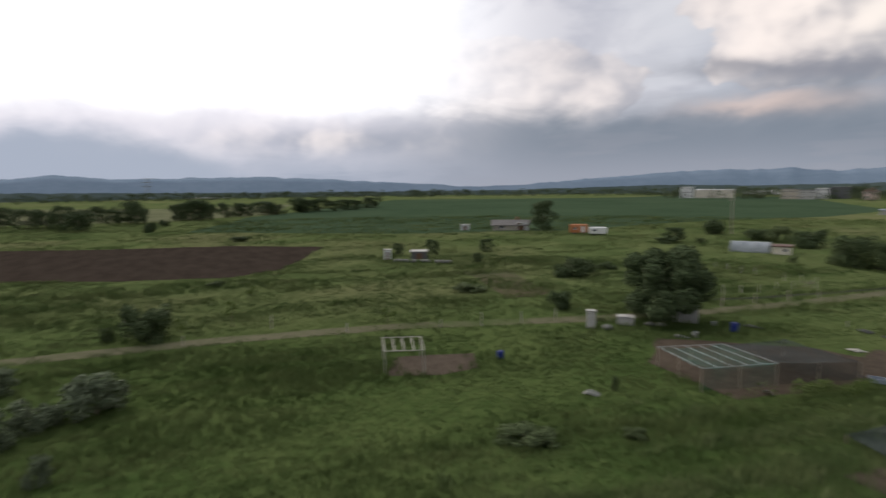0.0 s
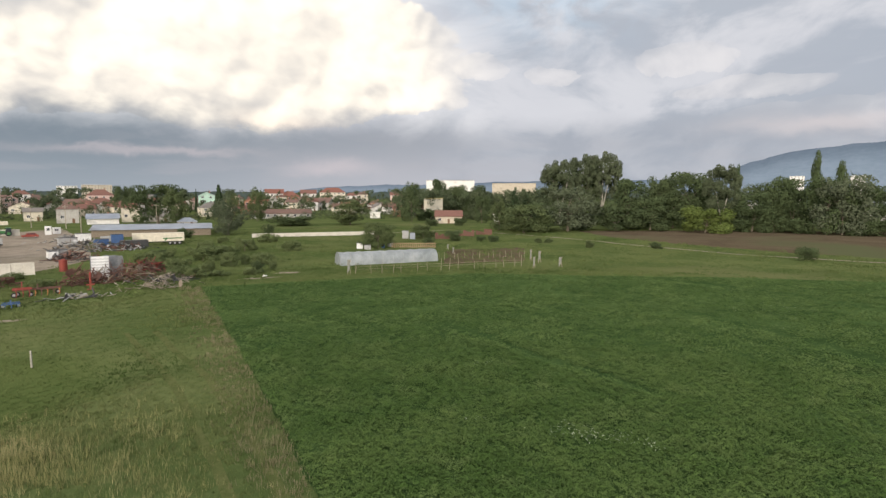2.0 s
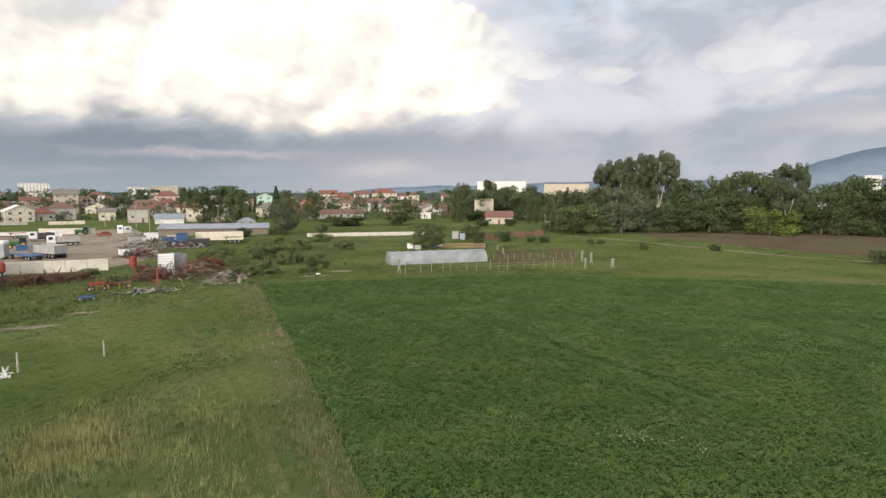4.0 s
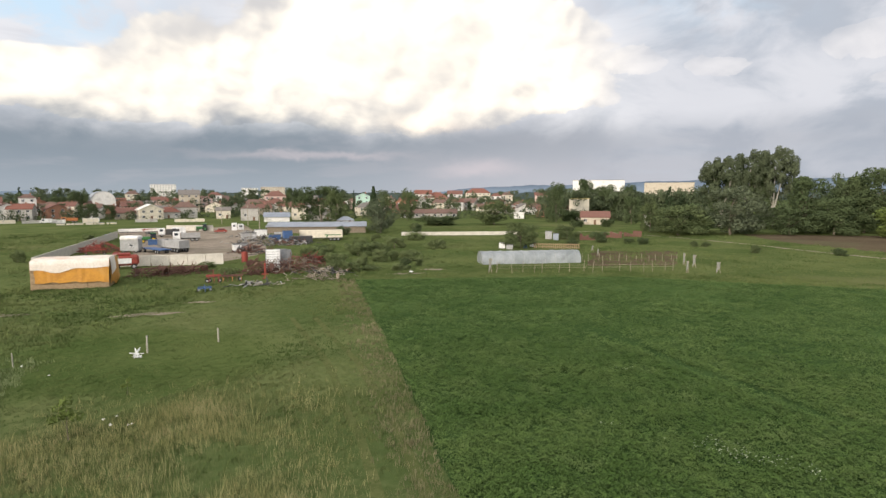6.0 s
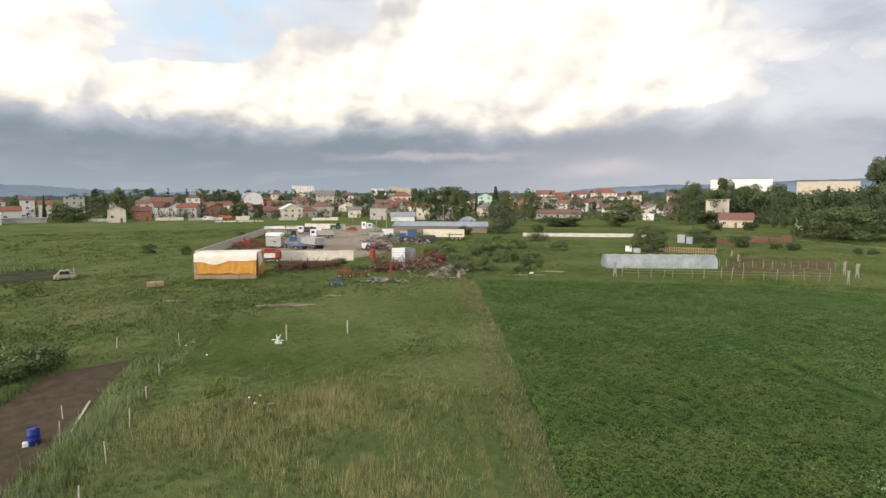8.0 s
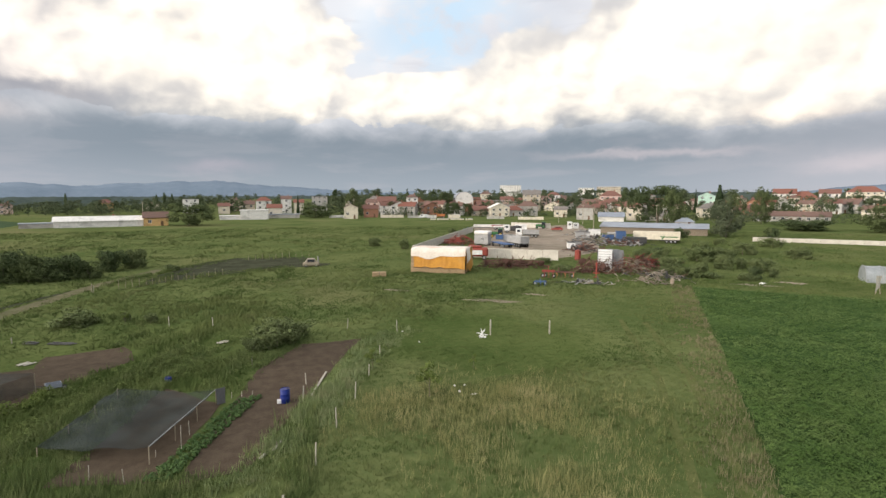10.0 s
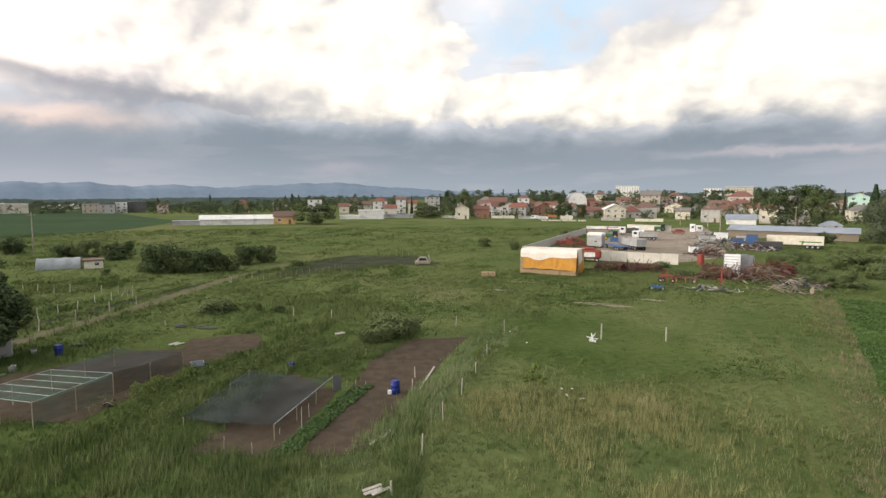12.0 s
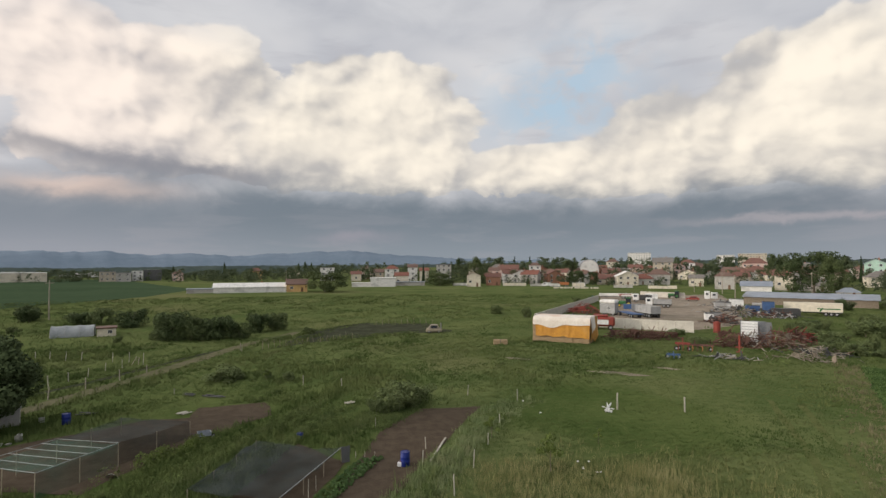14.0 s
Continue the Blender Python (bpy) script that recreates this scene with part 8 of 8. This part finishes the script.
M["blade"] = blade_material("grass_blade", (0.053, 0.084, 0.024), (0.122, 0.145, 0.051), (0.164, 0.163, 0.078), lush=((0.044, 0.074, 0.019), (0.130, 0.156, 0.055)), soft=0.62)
M["blade_dry"] = blade_material("dry_grass_blade", (0.19, 0.185, 0.075), (0.27, 0.25, 0.12), (0.13, 0.15, 0.052), 0.3)
M["blade_verge"] = blade_material("verge_blade", (0.125, 0.118, 0.060), (0.172, 0.155, 0.090), (0.095, 0.115, 0.044), 0.3)
M["blade_sage"] = blade_material("sage_weed_blade", (0.13, 0.17, 0.070), (0.18, 0.21, 0.10), (0.21, 0.20, 0.11), 0.3)
M["crop_leaf"] = blade_material("crop_leaf", (0.052, 0.096, 0.022), (0.084, 0.130, 0.035), (0.122, 0.166, 0.055), 0.14, soft=0.28, fuzz=0.09)

SOIL = ([(-6.34, 25.52), (-3.93, 26.01), (-1.41, 34.12), (3.37, 49), (-1.71, 48.05), (-4.94, 41.36)],
        [(-11.99, 26.45), (-6.44, 25.92), (-3.91, 35.7), (-10.28, 38.7)],
        [(-26.84, 30.77), (-19.84, 30.31), (-18.79, 34.28), (-16.09, 46.31), (-24.12, 44.31), (-31.68, 36.51)],
        [(-33.42, 13.47), (-31.89, 16.79), (-31.9, 19.7), (-35, 21.1), (-37.05, 15.56)], [(-20.43, 44.46), (-21.2, 48.3), (-16.19, 50.35), (-14.2, 45.94), (-16.6, 41.34)],
        [(-96.14, -24.65), (-87.18, -6.47), (-82.7, 7.74), (-86.24, 16.25), (-115.53, 30.42), (-128.54, 11.82), (-134.57, -10.05), (-146.86, -37.55)],
        [(35.72, 114.49), (46.85, 103.82), (62.66, 114.83), (95.4, 182.29), (114.73, 229.28), (73.32, 232.56), (58.74, 208.75)],
        [(202.3, 55.44), (236.82, 4.18), (257.88, -56.83), (142.86, -31.29), (147.56, -8.53), (160.54, 16.53), (176.68, 37.81)],
        [(-22.5, 88.0), (-18.8, 93.0), (-7.9, 103.0), (-1.0, 104.0), (-5.0, 114.0), (-16.0, 114.5), (-20.5, 105.0)])
ROAD = [(-49.73, -12.85), (-49.1, -5.49), (-48.2, 4.67), (-45.47, 18.89), (-40.06, 33.91), (-35.72, 48.35), (-33.53, 62.01), (-30.98, 85.06), (-26.67, 102.19)]
DRY = [(2.62, 37.02), (1.81, 28.24), (12.33, 18.1), (16.14, 24.98), (18.86, 32.38), (11.3, 34.74)]
MOWN = [(6.02, 45.76), (2.71, 34.08), (8.7, 35.05), (21.58, 39.72), (35.65, 54.37), (28.8, 64.86), (14.27, 60.68)]
FENCE = [(-4.31, 23.17), (-2.5, 27.96), (-0.5, 33.14), (3.52, 44.4), (6.97, 51.08)]

rng = np.random.default_rng(12)


def open_ground(x, y):
    ok = ~inside(x, y, CROP)
    jx_, jy_ = x + rng.normal(0, 0.34, len(x)), y + rng.normal(0, 0.34, len(x))
    for poly in SOIL:
        ok &= ~inside(jx_, jy_, poly)
    ok &= ~(near_line(x, y, DITCH, 0.5) & (rng.random(len(x)) < 0.8))
    for line in RUTS:
        ok &= ~(near_line(x, y, line, 0.2) & (rng.random(len(x)) < 0.45))
    return ok & ~(near_line(x, y, ROAD, 0.9) & (rng.random(len(x)) < 0.85))


for i, (n, d0, d1, hgt_, sp, per, wd) in enumerate(((68000, 5, 46, 0.20, 0.11, 6, 0.016), (56000, 46, 100, 0.22, 0.22, 6, 0.018), (38000, 100, 230, 0.26, 0.5, 6, 0.018))):
    x, y, d = ring(n, d0, d1, -75 if i == 0 else -108, 122, rng, 1.25)
    ok = open_ground(x, y)
    lum = waves(x, y, 0.28, 3 + i)
    ok &= lum + rng.random(n) * 0.7 > 0.42
    mown = inside(x, y, MOWN)
    hh = hgt_ * (0.45 + 1.1 * waves(x, y, 0.16, 20)) * np.where(mown, 0.35, 1.0)
    # drifts of tall grass, drawn out along the beds, in the rank western part
    u_, v_ = x * BED[0] + y * BED[1], y * BED[0] - x * BED[1]
    drift = np.clip(waves(u_ * 0.28, v_, 0.55, 52) * 1.5 - 0.35, 0, 1) ** 1.5
    wet = np.clip((-1.0 - x) / 6.0, 0, 1)
    hh = hh * (1 - 0.35 * wet) + wet * drift * (0.45 if i < 2 else 0.4)
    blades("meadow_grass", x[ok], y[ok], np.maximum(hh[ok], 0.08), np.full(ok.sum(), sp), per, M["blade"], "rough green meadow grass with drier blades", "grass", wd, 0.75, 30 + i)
x, y, d = ring(40000, 19, 48, -60, 12, rng, 1.2)
jx, jy = x + rng.normal(0, 1.6, len(x)), y + rng.normal(0, 1.6, len(x))
ok = open_ground(x, y) & inside(jx, jy, DRY) & (waves(x, y, 0.45, 77) + rng.random(len(x)) * 0.9 > 1.0)
blades("dry_grass", x[ok], y[ok], rng.uniform(0.35, 0.8, ok.sum()) * (0.5 + 0.7 * waves(x[ok], y[ok], 0.4, 5)), np.full(ok.sum(), 0.14), 6, M["blade_dry"], "tall straw-coloured dry grass stalks", "grass", 0.007, 0.75, 41)
EDGE = [(a[0] - 1.1, a[1]) for a in CROP[1:4]]
x, y, d = ring(26000, 19, 90, -50, 6, rng, 1.1)
jx, jy = x + rng.normal(0, 0.5, len(x)), y + rng.normal(0, 0.5, len(x))
ok = ~inside(x, y, CROP) & near_line(jx, jy, EDGE, 1.6) & (waves(x, y, 0.7, 33) + rng.random(len(x)) * 0.7 > 0.6)
blades("verge_grass", x[ok], y[ok], np.full(ok.sum(), 0.34) * (0.4 + 0.9 * waves(x[ok], y[ok], 0.5, 9)), np.full(ok.sum(), 0.12), 5, M["blade_verge"], "dull brownish dry grass along the crop's edge", "grass", 0.014, 0.7, 45)
x, y, d = ring(30000, 20, 60, -12, 24, rng, 1.1)
jx, jy = x + rng.normal(0, 0.35, len(x)), y + rng.normal(0, 0.35, len(x))
ok = open_ground(x, y) & near_line(jx, jy, FENCE, 1.1) & (waves(x, y, 0.9, 31) + rng.random(len(x)) * 0.6 > 0.62)
blades("sage_weeds", x[ok], y[ok], np.full(ok.sum(), 0.48) * (0.4 + 1.0 * waves(x[ok], y[ok], 0.6, 6)), np.full(ok.sum(), 0.12), 6, M["blade_sage"], "tall grey-green weeds along the fence line", "weeds", 0.018, 0.6, 42)
# rank grass stands in rows between the old beds
M["blade_rank"] = blade_material("rank_blade", (0.064, 0.094, 0.031), (0.130, 0.156, 0.060), (0.178, 0.188, 0.092), 0.35)
x, y, d = ring(60000, 19, 70, 0, 62, rng, 1.15)
u_, v_ = x * BED[0] + y * BED[1], y * BED[0] - x * BED[1]
row = np.sin(v_ * 2.1 + 1.6 * waves(u_ * 0.3, v_ * 0.3, 0.5, 88) + 0.4)
ok = open_ground(x, y) & ~inside(x, y, MOWN) & (x < -0.5) & (row * 0.22 + waves(u_ * 0.3, v_, 0.45, 90) + rng.random(len(x)) * 0.45 - np.clip((y - 44.0) / 30.0, 0, 1) - np.clip((-14.0 - x) / 14.0, 0, 1) > 0.80)
blades("rank_grass", x[ok], y[ok], rng.uniform(0.32, 0.75, ok.sum()) * (0.45 + 0.8 * waves(x[ok], y[ok], 0.5, 91)), np.full(ok.sum(), 0.13), 6, M["blade_rank"], "tall rank dark green grass in rows between beds", "grass", 0.016, 0.6, 46)
# tussocks and rank weeds
lob = []
x, y, d = ring(900, 24, 150, -5, 112, rng, 1.2)
ok = open_ground(x, y) & (waves(x, y, 0.13, 8) > 0.5)
for a, b, q in zip(x[ok], y[ok], d[ok]):
    s = rng.uniform(0.25, 0.6) * (1 + q / 160)
    lob.append((a, b, s * 0.35, s * rng.uniform(0.8, 1.9), s * rng.uniform(0.8, 1.9), s * 0.75))
for line, wd_, ht_ in (([(-33.2, 52.0), (-32.2, 60.0), (-31.0, 70.0), (-28.6, 82.0)], 0.8, 0.45), ([(-17.99, 33.78), (-16.33, 37.76), (-13.37, 42.18), (-7.78, 48.5)], 0.8, 0.9), ([(-20.15, 32.4), (-18.43, 34.27), (-17.3, 37.3)], 0.7, 0.6),
                       ([(-26.19, 46.4), (-24.35, 52.94), (-16.02, 60.92)], 0.6, 0.6), ([(-13.17, 30.25), (-11.96, 35.24), (-10.62, 40.01), (-7.53, 41.39)], 0.6, 0.6), ([(-19.73, 29.18), (-16.32, 31.5), (-14.54, 35.26)], 0.6, 0.5),
                       ([(-5.8, 41.37), (-4.71, 48.08), (0.82, 49.64)], 0.7, 0.9), ([(-46, 57.68), (-42.92, 63.72), (-39.54, 73.31)], 0.5, 0.45), ([(-36.36, 9.44), (-37.72, 14.91), (-36.6, 23.16)], 0.8, 0.5), ([(-46.71, 2.01), (-45.33, 13.58), (-42.14, 24.11)], 0.7, 0.4)):
    for (x1, y1), (x2, y2) in zip(line, line[1:]):
        k = int(math.hypot(x2 - x1, y2 - y1) / 0.9) + 1
        for q in range(k):
            s = ht_ * rng.uniform(0.4, 0.9)
            lob.append((x1 + (x2 - x1) * q / k + rng.normal(0, wd_ * 0.5), y1 + (y2 - y1) * q / k + rng.normal(0, wd_ * 0.5), s * 0.4, s * rng.uniform(0.8, 1.5), s * rng.uniform(0.8, 1.5), s * 0.9))
lime = []
for line, wd_, ht_ in (([(-18.86, 34.69), (-18.22, 35.89), (-17.25, 36.95), (-16.82, 39.07)], 0.5, 0.75),):
    for (x1, y1), (x2, y2) in zip(line, line[1:]):
        k = int(math.hypot(x2 - x1, y2 - y1) / 0.35) + 1
        for q in range(k):
            s = ht_ * rng.uniform(0.4, 0.8)
            lime.append((x1 + (x2 - x1) * q / k + rng.normal(0, wd_ * 0.5), y1 + (y2 - y1) * q / k + rng.normal(0, wd_ * 0.5), s * 0.45, s * 0.8, s * 0.8, s * 0.9))
tagged(new("flowering_weeds", leaf_mesh("flowering_weeds", M["leaf_lime"], lime, 3600, 0.06, 29)), "yellow-green flowering weeds beside the netted frame", "weeds", kind="stuff")
ditch = []
for line in ([(-14.98, 34.27), (-13.77, 37.76), (-11.81, 41.88), (-9.66, 48.53)], [(-18.6, 29.2), (-17.09, 31.65), (-15.64, 35.81), (-13.93, 40.54), (-12.1, 46.38)], [(-10.08, 41.82), (-7.88, 44.04), (-4.89, 42.4)], [(-17.4, 28.0), (-15.4, 30.2), (-14.6, 33.0)]):
    for (x1, y1), (x2, y2) in zip(line, line[1:]):
        k = int(math.hypot(x2 - x1, y2 - y1) / 0.3) + 1
        for q in range(k):
            s = 0.46 * rng.uniform(0.35, 1.0)
            ditch.append((x1 + (x2 - x1) * q / k + rng.normal(0, 0.3), y1 + (y2 - y1) * q / k + rng.normal(0, 0.3), s * 0.45, s * 0.8, s * 0.8, s * 0.85))
for line, s0 in (([(-41.6, 49.4), (-39.3, 55.6), (-36.9, 64.9), (-34.1, 78.2)], 0.42), ([(-29.5, 45.8), (-27.2, 49.2), (-24.78, 52.6)], 0.22), ([(-29.17, 87.5), (-24.17, 100.49)], 0.5), ([(16.66, 65.3), (21.05, 67.84), (25.04, 67.59)], 0.42)):
    for (x1, y1), (x2, y2) in zip(line, line[1:]):
        k = int(math.hypot(x2 - x1, y2 - y1) / 0.5) + 1
        for q in range(k):
            s = s0 * rng.uniform(0.6, 1.2)
            ditch.append((x1 + (x2 - x1) * q / k + rng.normal(0, 0.2), y1 + (y2 - y1) * q / k + rng.normal(0, 0.2), s * 0.4, s, s, s * 0.8))
tagged(new("ditch_weeds", leaf_mesh("ditch_weeds", M["leaf_weed"], ditch, 26000, 0.05, 19)), "dark green weeds along ditch and beds", "weeds", kind="stuff")
weeds = new("rank_weeds", leaf_mesh("rank_weeds", M["leaf_weed"], lob, 60000, 0.065, 9))
tagged(weeds, "low rank green weeds and tussocks in the meadow", "weeds", kind="stuff")
x, y, d = ring(900, 60, 200, -104, -5, rng, 1.2)
ok = open_ground(x, y) & (waves(x, y, 0.1, 9) > 0.45)
lob = [(a, b, 0.2, rng.uniform(0.4, 1.6), rng.uniform(0.4, 1.6), rng.uniform(0.3, 0.8)) for a, b in zip(x[ok], y[ok])]
tagged(new("meadow_weeds", leaf_mesh("meadow_weeds", M["leaf_weed"], lob, 24000, 0.10, 10)), "low weeds round the machinery yard", "weeds", kind="stuff")

# crop leaves
def leaf_layer(name, x, y, h, size, mat, label, category, seed):
    rng = np.random.default_rng(seed)
    n = len(x)
    a, tilt = rng.uniform(0, 6.283, n), np.radians(rng.uniform(5, 40, n))
    t = np.stack([np.cos(a) * np.cos(tilt), np.sin(a) * np.cos(tilt), np.sin(tilt)], 1)
    b = np.stack([-np.sin(a), np.cos(a), rng.normal(0, 0.25, n)], 1)
    s = (size * rng.uniform(0.6, 1.3, n))[:, None]
    c = np.stack([x, y, h], 1)
    v = np.stack([c - t * s * 0.8 - b * s * 0.5, c - t * s * 0.8 + b * s * 0.5, c + t * s], 1)
    v[:, :, 2] = np.maximum(v[:, :, 2], 0.015)
    me = bpy.data.meshes.new(name)
    me.vertices.add(3 * n)
    me.vertices.foreach_set("co", v.ravel())
    me.loops.add(3 * n)
    me.loops.foreach_set("vertex_index", np.arange(3 * n))
    me.polygons.add(n)
    me.polygons.foreach_set("loop_start", np.arange(0, 3 * n, 3))
    me.update(calc_edges=True)
    me.materials.append(mat)
    return tagged(new(name, me), label, category, kind="stuff")


# sunk lines where wheels have run through the crop
TRAMS = ([(65.78, 7.22), (63.32, 2.65), (59.07, -2.16), (55.2, -6.0), (52.56, -8.54)], [(89.41, 11.13), (86.12, 2.65), (84.12, -3.34), (80.08, -8.39), (76.64, -12.68)], [(47.14, 26.89), (44.06, 19.77), (40.66, 14.52), (39.22, 9.84), (36.86, 5.72)])
for i, (n, per, d0, d1, sz, cr) in enumerate(((34000, 20, 6, 48, 0.062, 0.17), (26000, 16, 48, 110, 0.085, 0.34))):
    x, y, d = ring(n, d0, d1, -118, -34, rng, 1.3)
    ok = inside(x, y, CROP)
    for line in TRAMS:
        ok &= ~(near_line(x, y, line, 0.5 if i == 0 else 0.75))
    x, y = x[ok], y[ok]
    # single bushy plants: leaves over a low dome, each plant of its own height
    tall = np.repeat((0.12 + 0.46 * rng.random(len(x)) ** 1.6) * (0.65 + 0.7 * waves(x, y, 0.5, 61)), per)
    px_, py_ = np.repeat(x, per), np.repeat(y, per)
    ox, oy = rng.normal(0, cr, len(px_)), rng.normal(0, cr, len(px_))
    h = tall * (0.35 + 0.75 * np.exp(-(ox ** 2 + oy ** 2) / (2 * cr * cr))) + rng.uniform(-0.02, 0.03, len(px_))
    ok = inside(px_ + ox, py_ + oy, CROP)
    leaf_layer("crop_leaves", (px_ + ox)[ok], (py_ + oy)[ok], np.maximum(h, 0.04)[ok], np.full(ok.sum(), sz), M["crop_leaf"], "dense dark green crop leaves", "crop", 70 + i)
M["flower"] = paint("white_flower", (0.27, 0.32, 0.20), 0.8)
fx, fy = [], []
for c, sp, n in (((27.66, 8.99), 0.5, 60), ((27.43, 7.71), 0.45, 60), ((27.85, 6.25), 0.4, 40), ((27.78, 4.69), 0.3, 30), ((26.61, 13.44), 0.25, 10), ((35.97, 17.51), 0.4, 14), ((68.18, -2.62), 2.2, 60)):
    fx += list(rng.normal(c[0], sp, n))
    fy += list(rng.normal(c[1], sp, n))
leaf_layer("white_flowers", np.array(fx), np.array(fy), np.full(len(fx), 0.62), np.full(len(fx), 0.052), M["flower"], "small white flower heads above crop", "flowers", 75)
